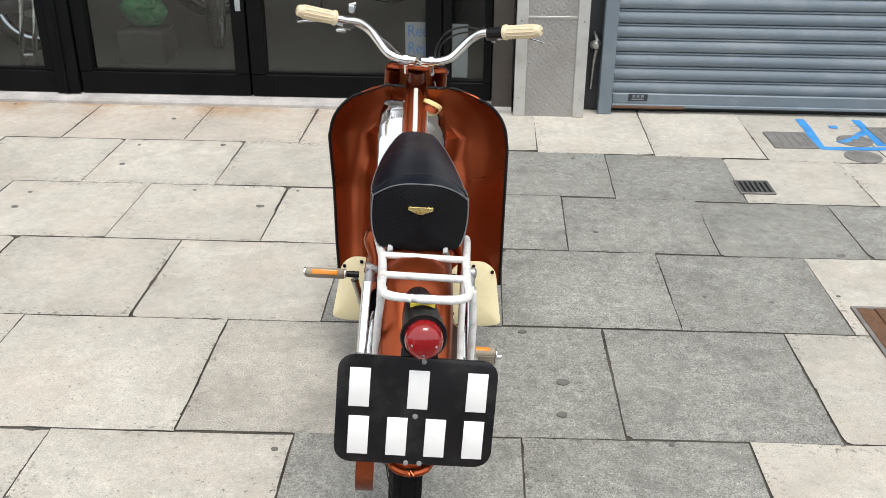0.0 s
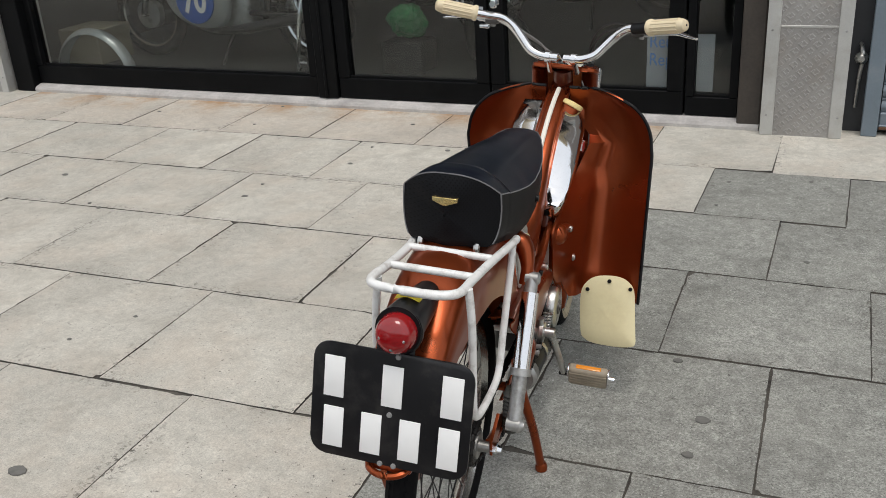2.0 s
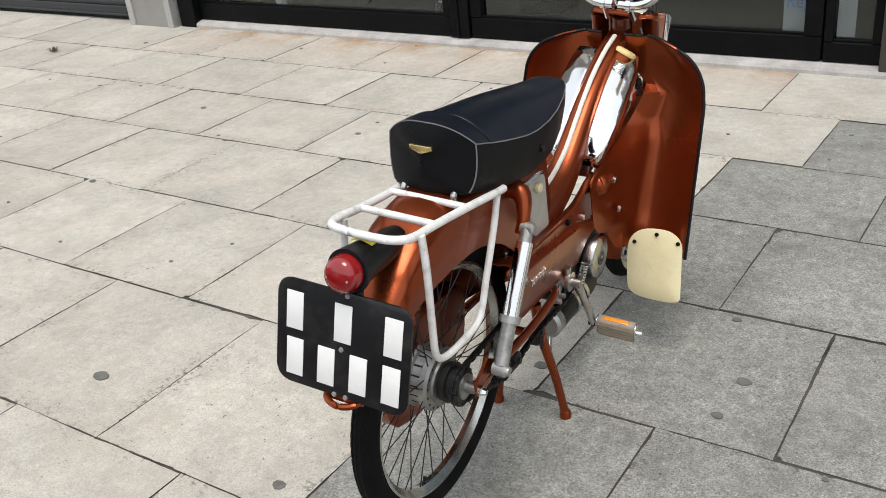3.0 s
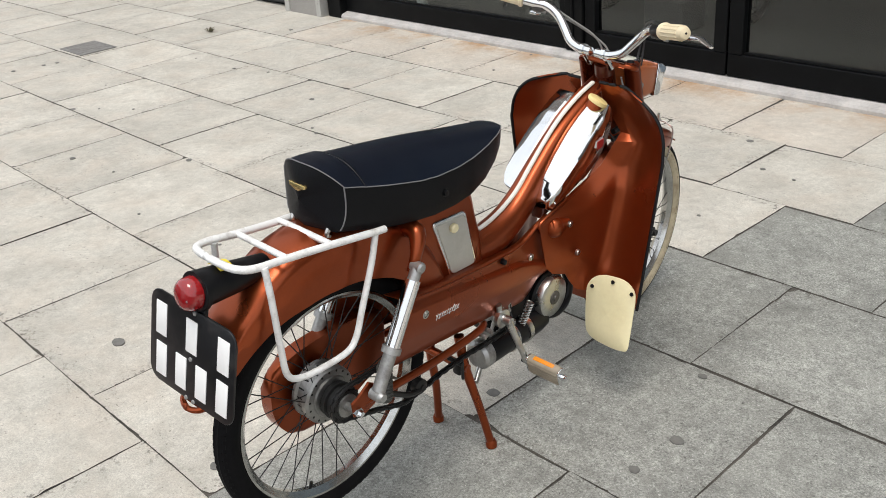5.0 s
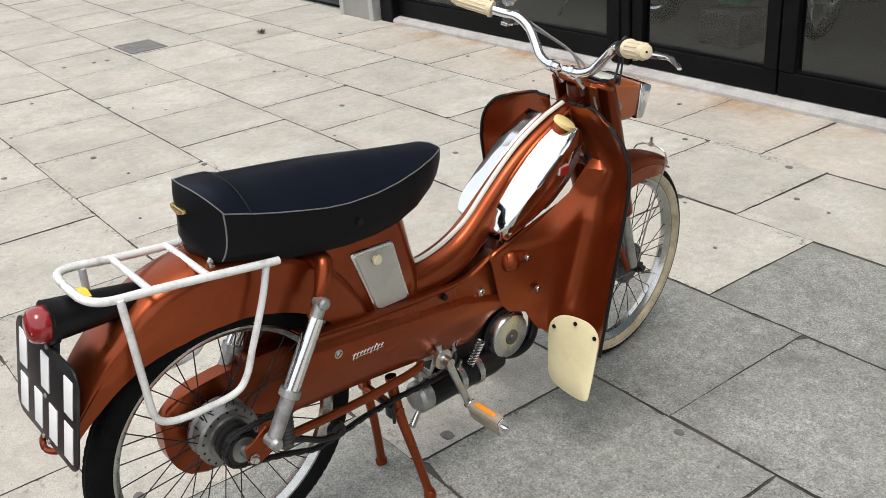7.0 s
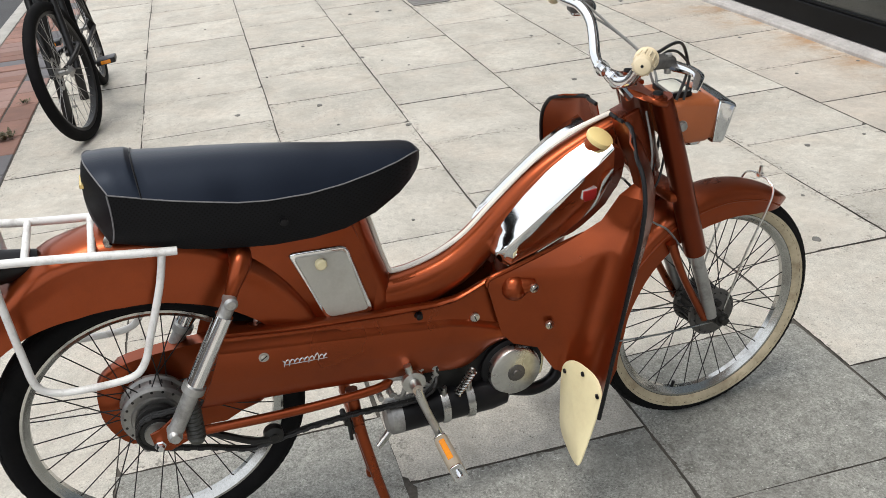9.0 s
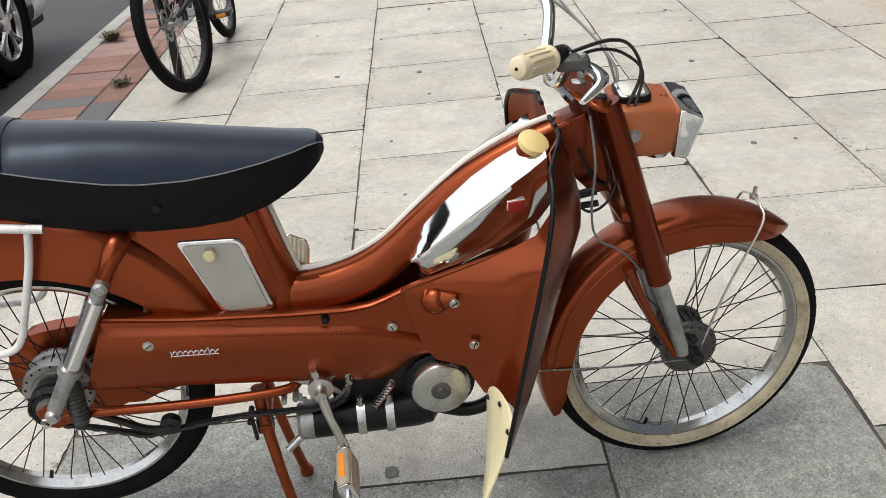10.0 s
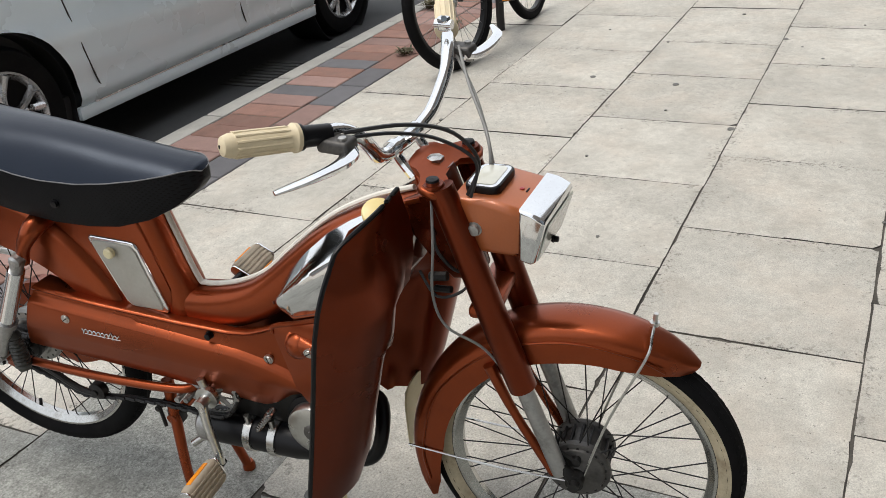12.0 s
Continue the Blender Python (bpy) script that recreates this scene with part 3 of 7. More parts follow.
for k in range(3):
    part("sticker_bar", box(0.405 + 0.022 * k, 0.42 + 0.022 * k, 3.052, 3.0545, 0.084, 0.098), SHUTTER, sticker, smooth=False)
part("sticker_bar", box(0.40, 0.465, 3.052, 3.0545, 0.072, 0.078), SHUTTER, sticker, smooth=False)
structure("shutter_guide", box(0.225, 0.295, 3.015, 3.14, 0.0, 2.75, 0.004, 1), SHUTTER, "blue-grey steel shutter guide")
structure("recess", box(0.1435, 0.224, 3.10, 3.3, 0.0, 2.75), SHUTTER_DARK, "dark recess beside the shutter guide")
lk = part("padlock_cover", lathe([(0.0, 0.0), (0.0, 0.03), (-0.02, 0.028), (-0.035, 0.015), (-0.037, 0)], 16, "y", (0.192, 3.06, 0.36)), OLD_CHROME, None, "crumpled metal lock cover on the recess")
tagged(lk, category="lock")
part("hasp", tube([(0.185, 3.09, 0.42), (0.192, 3.05, 0.40), (0.20, 3.045, 0.36), (0.192, 3.06, 0.28), (0.188, 3.085, 0.12)], 0.009, 8), OLD_CHROME, lk)
roller("shutter_left", -9.5, -5.525, 3.06, SHUTTER_DARK, 0.0735, "closed dark roller shutter", False)
structure("shutter_right_wall", box(3.6, 12, 3.05, 3.3, -0.1, 2.75), WALL, "dark plain wall")
structure("shutter_left_wall", box(-12, -9.5, 3.05, 3.3, -0.1, 2.75), WALL, "dark plain wall")

# the front stands a little askew to the kerb
SHOPS = Matrix.Translation((-2.5, 2.942, 0)) @ Matrix.Rotation(-0.014, 4, "Z") @ Matrix.Translation((2.5, -3.065, 0))
for ob in [o for o in bpy.data.objects if o not in outdoors and o.parent is None]:
    ob.matrix_world = SHOPS @ ob.matrix_basis

# ---- the moped: x to its right, y ahead, z up, its rear axle over the origin ----
moped = empty("moped", pose(-0.5589, -0.444, 0.0372, -1.8537, 3.7763, 4.0932), "copper-orange vintage moped on its centre stand on the pavement", "moped")
REAR, FRONT = Vector((0, -0.006, 0.321)), Vector((0, 1.203, 0.279))
HEAD, RAKE = Vector((0, 0.985, 0.83)), Vector((0, -0.28, 0.96)).normalized()
STEER = Matrix.Translation(HEAD) @ Matrix.Rotation(radians(-4.5), 4, RAKE) @ Matrix.Translation(-HEAD)


FORK = Matrix.Translation(HEAD) @ Matrix.Rotation(radians(3.5), 4, RAKE) @ Matrix.Translation(-HEAD)


# the bar sits twisted in its clamps
BAR_AT = Vector((0, 0.926, 0.868))
BAR = Matrix.Translation(BAR_AT + Vector((0.002, 0, 0))) @ Matrix.Rotation(radians(-6.0), 4, RAKE) @ Matrix.Rotation(radians(-1.6), 4, "Y") @ Matrix.Translation(-BAR_AT)


def barred(bm):
    return moved(bm, BAR)


def steered(bm):
    return moved(bm, STEER)


def forked(bm):
    return moved(bm, FORK)


def wheel(centre, name, turn, outer, white, hub_r):
    """Rim, tyre, hub and spokes round one axle."""
    base = turn @ Matrix.Translation(centre)
    t = 0.0255
    rim_r = outer - 2 * t + 0.004
    rim = part("rim", moved(lathe([(-0.017, rim_r), (-0.017, rim_r - 0.005), (-0.010, rim_r - 0.012), (-0.006, rim_r - 0.017), (0.006, rim_r - 0.017), (0.010, rim_r - 0.012), (0.017, rim_r - 0.005), (0.017, rim_r), (0.014, rim_r + 0.002), (-0.014, rim_r + 0.002)], 72, closed=True), base), RIM, moped, "tarnished chromed wheel rim with wire spokes")
    rim.name = name
    prof = []
    for k in range(28):
        w = 2 * math.pi * k / 28
        x, r = t * math.cos(w), outer - t + t * math.sin(w)
        if math.sin(w) > 0.55 and k % 2:
            r -= 0.0022
        prof.append((x * 1.02, r))
    part("tyre", moved(lathe(prof, 96, closed=True), base), RUBBER, rim, "worn black tyre")
    tread = bmesh.new()
    for k in range(92):
        for s in (-1, 1):
            a = 2 * math.pi * (k + 0.25 * s) / 92
            blk = box(-0.0045, 0.0045, -0.0055, 0.0055, -0.002, 0.0006, 0)
            m = Matrix.Rotation(a, 4, "X") @ Matrix.Translation((s * 0.0165, 0, outer - 0.0068)) @ Matrix.Rotation(s * 0.72, 4, "Y")
            join(tread, moved(blk, m))
    part("tread", moved(tread, base), RUBBER, rim, kind="stuff", smooth=False)
    if white:
        for s in (-1, 1):
            ring = [(s * x, r) for x, r in ((0.0170, rim_r + 0.001), (0.0205, rim_r + 0.0045), (0.0243, rim_r + 0.011), (0.0260, rim_r + 0.019), (0.0263, rim_r + 0.023), (0.0250, rim_r + 0.023), (0.0230, rim_r + 0.012), (0.0165, rim_r + 0.004))]
            part("whitewall", moved(lathe(ring, 72, closed=True), base), WHITEWALL, rim, "yellowed whitewall band")
    if hub_r > 0.05:
        hub = part("hub", moved(lathe([(-0.05, 0.012), (-0.05, hub_r - 0.02), (-0.045, hub_r - 0.006), (-0.041, hub_r), (-0.034, hub_r), (-0.030, hub_r - 0.006), (-0.012, hub_r - 0.006), (-0.008, hub_r), (0.004, hub_r), (0.009, hub_r - 0.005), (0.010, hub_r - 0.018), (0.015, hub_r - 0.020), (0.016, 0.030), (0.05, 0.028), (0.064, 0.026), (0.064, 0.012), (0.095, 0.009), (0.095, 0)], 48), base), HUB, rim, "dull silver hub drum")
        part("freewheel", moved(lathe([(0.02, 0.026), (0.02, 0.040), (0.034, 0.042), (0.036, 0.036), (0.06, 0.034), (0.06, 0.02)], 30), base), GREASE, hub, "greasy black freewheel")
    else:
        hub = part("hub", moved(lathe([(-0.055, 0.008), (-0.042, 0.01), (-0.042, 0.052), (-0.036, 0.056), (-0.03, 0.054), (-0.026, 0.046), (0.0, 0.045), (0.018, 0.046), (0.022, 0.056), (0.028, 0.058), (0.034, 0.057), (0.036, 0.05), (0.036, 0)], 40), base), DRUM, rim, "dull dark drum hub")
        part("brake_plate", moved(lathe([(0.036, 0.0), (0.036, 0.049), (0.040, 0.047), (0.042, 0.040), (0.044, 0.022), (0.05, 0.014), (0.062, 0.011), (0.062, 0)], 32), base), DRUM, hub, "dull dark brake plate")
        part("brake_arm", moved(join(rod((0.05, 0.0, 0.032), (0.05, -0.034, 0.055), 0.004, 8), lathe([(0.04, 0.008), (0.054, 0.008), (0.056, 0)], 10, "x", (0, 0.0, 0.032))), base), GREASE, hub)
    rh = (hub_r - 0.006 if hub_r > 0.05 else 0.051)
    face_x = 0.0098 if hub_r > 0.05 else 0.0372
    flange = {1: 0.002, -1: -0.038} if hub_r > 0.05 else {1: 0.03, -1: -0.03}
    holes = bmesh.new()
    for k in range(18):
        a = 2 * math.pi * (k + 0.5) / 18
        join(holes, lathe([(-0.03, 0.0), (-0.03, 0.0028), (face_x, 0.0028), (face_x + 0.0003, 0)], 8, "x", (0, (rh - 0.002) * math.cos(a), (rh - 0.002) * math.sin(a))))
    part("spoke_head", moved(holes, base), GREASE, rim, kind="stuff")
    length = 1.0
    one = rod((0, 0, 0), (0, 0, length), 0.00125, 6)
    me = None
    for side in (-1, 1):
        for k in range(18):
            a = 2 * math.pi * (k + (0.5 if side > 0 else 0.0)) / 18
            lead = (1 if k % 2 else -1) * radians(44)
            p = Vector((flange[side], rh * math.cos(a), rh * math.sin(a)))
            b = a + lead * 0.42
            q = Vector((0.0, (rim_r - 0.014) * math.cos(b), (rim_r - 0.014) * math.sin(b)))
            d = q - p
            m = base @ Matrix.Translation(p) @ d.to_track_quat("Z", "Y").to_matrix().to_4x4() @ Matrix.Diagonal((1, 1, d.length, 1))
            if me is None:
                first = part("spoke", one, GREASE, rim)
                first.matrix_basis = m
                me = first.data
            else:
                again("spoke", me, m, rim)
    va = 4.4
    vp = base @ Vector((0.0, (rim_r - 0.03) * math.cos(va), (rim_r - 0.03) * math.sin(va)))
    vq = base @ Vector((0.0, (rim_r - 0.006) * math.cos(va), (rim_r - 0.006) * math.sin(va)))
    part("valve", rod(vp, vq, 0.004, 8), BLACK, rim)
    return rim


wheel(REAR, "rear_wheel", Matrix.Identity(4), 0.287, False, 0.066)
wheel(FRONT, "front_wheel", FORK, 0.280, True, 0.045)
# rear sprocket and axle nut
teeth = []
for k in range(72):
    r = 0.036 + (0.0035 if k % 4 in (1, 2) else 0)
    teeth.append((REAR.y + r * math.cos(2 * math.pi * k / 72), REAR.z + r * math.sin(2 * math.pi * k / 72)))
part("rear_sprocket", plate(teeth, 0.053, 0.057), GREASE, moped, "greasy freewheel sprocket", smooth=False)
part("axle_nut", lathe([(0.088, 0.011), (0.098, 0.011), (0.1, 0.008), (0.108, 0.006), (0.108, 0)], 6, "x", REAR), CHROME, moped, "axle nut", smooth=False)


# rear mudguard, a deep pressed arch that runs into the body
def arch(centre, stations, thick=0.0025):
    """stations: angle, ridge radius, edge radius, half width."""
    rows = []
    an = [s[0] for s in stations]
    for a in np.linspace(an[0], an[-1], 46):
        hi, lo, w = (float(np.interp(a, an, [s[k] for s in stations])) for k in (1, 2, 3))
        row = []
        for u, v in ((1.0, 0.0), (1.0, 0.3), (1.0, 0.62), (0.97, 0.66), (0.97, 0.72), (0.9, 0.84), (0.72, 0.93), (0.4, 0.985), (0, 1), (-0.4, 0.985), (-0.72, 0.93), (-0.9, 0.84), (-0.97, 0.72), (-0.97, 0.66), (-1.0, 0.62), (-1.0, 0.3), (-1, 0)):
            r = lo + (hi - lo) * v
            row.append((u * w, centre.y + r * math.cos(radians(a)), centre.z + r * math.sin(radians(a))))
        rows.append(row)
    return grid(rows, thick)


part("rear_mudguard", arch(REAR, [(20, 0.36, 0.30, 0.058), (45, 0.385, 0.29, 0.062), (70, 0.41, 0.283, 0.066), (92, 0.411, 0.284, 0.067), (107, 0.405, 0.292, 0.066), (122, 0.382, 0.31, 0.063), (140, 0.362, 0.323, 0.056), (150, 0.354, 0.332, 0.048), (155, 0.350, 0.340, 0.036)]), PAINT, moped, "deep copper-orange rear mudguard")
part("mudguard_lip", tube([(-0.034, -0.300, 0.482), (-0.028, -0.326, 0.472), (0, -0.336, 0.468), (0.028, -0.326, 0.472), (0.034, -0.300, 0.482)], 0.006, 8), PAINT, moped)

# pressed body under the seat
body = [(0.06, 0.725), (0.20, 0.728), (0.34, 0.722), (0.392, 0.70), (0.407, 0.64), (0.434, 0.535), (0.44, 0.46), (0.30, 0.475), (0.2, 0.48), (0.235, 0.57), (0.18, 0.655)]
part("body_shell", plate(body, -0.045, 0.045, 0.016, seg=4), PAINT, moped, "pressed copper-orange body under the seat")
part("seat_tube", tube([(0, 0.383, 0.712), (0, 0.392, 0.66), (0, 0.410, 0.58), (0, 0.424, 0.53), (0, 0.432, 0.47)], [0.040, 0.041, 0.043, 0.044, 0.045], 24, 4), PAINT, moped, "rounded copper-orange front of the seat tube")
for s in (-1, 1):
    rib = tube([(s * 0.052, 0.07, 0.69), (s * 0.047, 0.15, 0.665), (s * 0.045, 0.22, 0.60), (s * 0.045, 0.275, 0.525), (s * 0.045, 0.30, 0.485)], 0.006, 8)
    part("body_rib", rib, PAINT, moped)
# frame spine that sweeps up to the steering head
spine = [(0, 0.36, 0.482), (0, 0.47, 0.484), (0, 0.54, 0.496), (0, 0.60, 0.52), (0, 0.65, 0.556), (0, 0.71, 0.612), (0, 0.77, 0.665), (0, 0.83, 0.704), (0, 0.90, 0.737), (0, 0.955, 0.756)]
part("frame_spine", tube(spine, [0.044, 0.044, 0.043, 0.040, 0.037, 0.034, 0.032, 0.031, 0.031, 0.031], 20, 6, squash=0.9, power=2.8), PAINT, moped, "swept copper-orange frame spine")
for s in (-1, 1):
    edge = [(s * 0.024, y, z + dz) for (_, y, z), dz in zip(spine[1:], (0.034, 0.031, 0.026, 0.021, 0.018, 0.018, 0.020, 0.022, 0.024))]
    part("spine_ridge", tube(edge, 0.0055, 8), PAINT, moped)
# ivory bead up the seat tube and along the spine
bead = [(0, 0.428, 0.70), (0, 0.444, 0.635), (0, 0.468, 0.545), (0, 0.484, 0.533), (0, 0.53, 0.543), (0, 0.58, 0.561), (0, 0.63, 0.590), (0, 0.685, 0.641), (0, 0.745, 0.694), (0, 0.80, 0.734), (0, 0.87, 0.769), (0, 0.935, 0.790)]
part("trim_bead", tube([(x, y, z - 0.003 if y > 0.5 else z) for x, y, z in bead], 0.0048, 8, 6, squash=1.3), BEAD, moped, "ivory trim bead along the spine")

# side panels over the engine: a lip, a hollow band, a flat face and a lower face that tucks in
LIP = ([0.08, 0.139, 0.285, 0.446, 0.55, 0.59, 0.62, 0.655, 0.70], [0.527, 0.519, 0.498, 0.480, 0.472, 0.475, 0.485, 0.499, 0.512])
EDGE = ([0.08, 0.132, 0.279, 0.446, 0.566, 0.623, 0.678, 0.70], [0.499, 0.490, 0.469, 0.443, 0.424, 0.407, 0.385, 0.378])
CREASE = ([0.08, 0.104, 0.485, 0.70], [0.434, 0.431, 0.383, 0.361])
HEM = ([0.08, 0.35, 0.522, 0.575, 0.600, 0.622, 0.640, 0.660, 0.70], [0.378, 0.341, 0.315, 0.306, 0.304, 0.312, 0.325, 0.339, 0.347])


def face_x(y):
    return 0.093 - (y - 0.2) * 0.0675


for s in (-1, 1):
    rows = []
    for y in np.linspace(0.105, 0.697, 60):
        y = float(y)
        zl, ze, zc, zh = (float(np.interp(y, *c)) for c in (LIP, EDGE, CREASE, HEM))
        x = face_x(y)
        sect = [(0.036, zl - 0.004), (x - 0.020, zl + 0.001), (x - 0.0125, zl), (x - 0.0095, zl - 0.003), (x - 0.0115, zl - 0.007), (x - 0.016, zl - 0.011), (x - 0.016, ze + (zl - ze) * 0.5), (x - 0.013, ze + 0.008), (x - 0.005, ze + 0.003), (x - 0.0008, ze - 0.0015), (x, ze - 0.005), (x + 0.0015, (ze + zc) / 2), (x + 0.001, zc + 0.003), (x - 0.0005, zc - 0.0025), (x - 0.005, (zc + zh) / 2), (x - 0.011, zh + 0.005), (x - 0.014, zh), (x - 0.020, zh - 0.001)]
        rake = max(0.0, 1 - (y - 0.105) / 0.15)
        rows.append([(s * u, y + rake * 0.4 * (v - 0.445), v) for u, v in sect])
    pb = grid(rows, 0.002 * s)
    sp = part("side_panel", pb, PAINT, moped, "copper-orange engine side panel with a pressed band")
    low = tube([(s * 0.082, 0.0, 0.327), (s * 0.086, 0.09, 0.324), (s * 0.084, 0.25, 0.318), (s * 0.072, 0.41, 0.316), (s * 0.05, 0.445, 0.318)], 0.0095, 10)
    part("stay", low, PAINT, moped)
    if s > 0:
        screw((face_x(0.202) + 0.001, 0.202, 0.462), 0.0075, sp, OLD_CHROME)
        part("rubber_plug", bolt((face_x(0.509) - 0.015, 0.509, 0.456), 0.007, 0.009), BLACK, sp)
        screw((face_x(0.627) - 0.010, 0.627, 0.420), 0.0075, sp, OLD_CHROME, 1, 1.9)
        screw((0.047, 0.205, 0.512), 0.006, sp, OLD_CHROME)
        mark = []
        for k in range(37):
            y = 0.234 + 0.0023 * k
            tall = 0.0085 if k in (2, 6, 22, 28, 30) else 0.0042
            w = k * math.pi / 2
            zz = 0.4405 - 0.10 * (y - 0.234)
            mark.append((face_x(y) + 0.0024, y + 0.0016 * math.sin(w) + 0.25 * tall * math.cos(w), zz + tall * math.cos(w)))
        script = tube(mark, 0.0012, 6, 2)
        join(script, tube([(face_x(0.245) + 0.002, 0.240, 0.4335), (face_x(0.28) + 0.002, 0.28, 0.430), (face_x(0.32) + 0.002, 0.318, 0.4265)], 0.0009, 6, 2))
        part("maker_script", script, SILVER, sp, "small slanted silver maker's mark")

# left chain guard, seen through the rear spokes
guard = [(-0.11, 0.33), (-0.102, 0.375), (-0.06, 0.405), (0.02, 0.418), (0.14, 0.42), (0.22, 0.40), (0.22, 0.26), (0.12, 0.235), (0.04, 0.205), (-0.03, 0.20), (-0.08, 0.232), (-0.106, 0.28)]
part("chain_guard", plate(guard, -0.095, -0.06, 0.012, n=3), PAINT, moped, "copper-orange chain guard")

# tool box lids
for s in (-1, 1):
    lid = [(0.272, 0.638), (0.383, 0.634), (0.425, 0.482), (0.334, 0.482)]
    lid = eased(lid, 0.014)
    frm = plate(lid, 0.042, 0.050, 0.004)
    inn = plate([(0.349 + (y - 0.349) * 0.87, 0.560 + (z - 0.560) * 0.9) for y, z in lid], 0.047, 0.053, 0.003)
    knb = lathe([(0.051, 0.006), (0.056, 0.006), (0.058, 0.011), (0.065, 0.011), (0.068, 0.008), (0.068, 0)], 16, "x", (0, 0.330, 0.612))
    if s < 0:
        for b in (frm, inn, knb):
            mirror_x(b)
    tb = part("tool_box_lid", inn, TOOLBOX, moped, "dull grey tool box lid in a chrome frame")
    part("lid_frame", frm, CHROME, tb)
    part("lid_knob", knb, CREAM, tb, "cream plastic knob")

# fuel tank: brown shell, chrome cheeks, cream cap
tank_rows = []
for k, (y, z, w, h) in enumerate([(0.675, 0.555, 0.02, 0.02), (0.69, 0.56, 0.034, 0.032), (0.72, 0.58, 0.05, 0.05), (0.77, 0.617, 0.062, 0.066), (0.83, 0.66, 0.068, 0.072), (0.88, 0.69, 0.066, 0.066), (0.915, 0.715, 0.05, 0.052), (0.925, 0.72, 0.03, 0.03)]):
    ring = []
    for q in range(24):
        a = 2 * math.pi * q / 24
        cx, sx = math.cos(a), math.sin(a)
        cx, sx = math.copysign(abs(cx) ** 0.75, cx), math.copysign(abs(sx) ** 0.75, sx)
        ring.append((0.66 * w * cx, y + h * sx * -0.55, z - 0.012 + 0.9 * h * sx * 0.84))
    tank_rows.append(ring)
tb = grid(tank_rows, 0, True)
bmesh.ops.holes_fill(tb, edges=[e for e in tb.edges if e.is_boundary])
part("fuel_tank", tb, PAINT_DARK, moped, "brown fuel tank")
for s in (-1, 1):
    up = [(0.672, 0.570), (0.680, 0.588), (0.70, 0.618), (0.737, 0.658), (0.785, 0.701), (0.830, 0.731), (0.866, 0.750), (0.898, 0.762)]
    crease = [(0.673, 0.562), (0.686, 0.574), (0.705, 0.592), (0.741, 0.622), (0.792, 0.662), (0.839, 0.697), (0.875, 0.721), (0.907, 0.742)]
    dn = [(0.678, 0.548), (0.685, 0.530), (0.702, 0.520), (0.755, 0.539), (0.815, 0.566), (0.853, 0.590), (0.885, 0.612), (0.912, 0.642)]
    wid = [0.061, 0.069, 0.074, 0.077, 0.079, 0.079, 0.077, 0.070]
    rows = []
    for q in np.linspace(0, 7, 36):
        uy, uz, ky, kz, dy, dz, w = (float(np.interp(q, range(8), c)) for c in ([p[0] for p in up], [p[1] for p in up], [p[0] for p in crease], [p[1] for p in crease], [p[0] for p in dn], [p[1] for p in dn], wid))
        u, k, d = Vector((0.034, uy, uz)), Vector((w + 0.005, ky, kz + 0.006)), Vector((w - 0.020, dy, dz))
        if s < 0:
            k.x, k.z = k.x * 1.15, k.z + 0.012
        swell = k.lerp(d, 0.42) + Vector((0.017 if s > 0 else 0.0, 0, 0))
        round_side = [u.lerp(k, 0.45), u.lerp(k, 0.9)] + [k.lerp(swell, t).lerp(swell.lerp(d, t), t) for t in (0.04, 0.16, 0.3, 0.45, 0.6, 0.75, 0.88, 0.98)]
        rows.append([(s * p.x, p.y, p.z) for p in [Vector((0.018, uy, uz - 0.012)), Vector((0.030, uy, uz - 0.003)), u] + round_side + [d.lerp(Vector((w - 0.026, dy, dz)), 0.5), Vector((0.018, dy, dz))]])
    first = [Vector(p) for p in rows[0]]
    mid = sum(first, Vector()) / len(first)
    for f, back in ((0.93, 0.004), (0.75, 0.0075), (0.4, 0.0095)):
        rows.insert(0, [tuple(mid + (p - mid) * f + Vector((0, -back * 0.75, -back * 0.5))) for p in first])
    cb = grid(rows, 0, True)
    bmesh.ops.holes_fill(cb, edges=[e for e in cb.edges if e.is_boundary])
    part("tank_cheek", cb, CHROME, moped, "chromed tank cheek")
    lower = [(0.80, 0.572), (0.842, 0.628), (0.872, 0.69), (0.892, 0.735), (0.925, 0.742), (0.938, 0.70), (0.912, 0.64), (0.871, 0.603), (0.833, 0.578)]
    lb = plate(lower, 0.02, 0.065, 0.008, n=3)
    if s < 0:
        mirror_x(lb)
    low = part("tank_side", lb, PAINT_DARK, moped, "brown tank side")
    ub = plate([(0.685, 0.50), (0.77, 0.53), (0.84, 0.56), (0.90, 0.60), (0.935, 0.70), (0.928, 0.745), (0.88, 0.735), (0.78, 0.655), (0.70, 0.57)], 0.004, 0.040, 0.006)
    if s < 0:
        mirror_x(ub)
    part("tank_underside", ub, PAINT_DARK, low)
    if s > 0:
        part("badge_edge", plate([(0.838, 0.656), (0.868, 0.658), (0.868, 0.676), (0.838, 0.674)], 0.070, 0.0865, 0.001), SILVER, low)
        part("tank_badge", plate([(0.843, 0.651), (0.863, 0.653), (0.863, 0.657), (0.867, 0.659), (0.868, 0.675), (0.839, 0.673), (0.839, 0.657), (0.843, 0.656)], 0.084, 0.0885, 0.0015), BADGE_RED, low, "small red enamel badge")
capm = Matrix.Translation((0.044, 0.888, 0.753)) @ Matrix.Rotation(radians(24), 4, "Y") @ Matrix.Rotation(radians(-18), 4, "X")
fc = part("filler_cap", moved(lathe([(0, 0.02), (0.002, 0.0265), (0.008, 0.0275), (0.012, 0.026), (0.014, 0.02), (0.015, 0)], 28, "z"), capm), CAP_CREAM, moped, "yellowed cream filler cap")
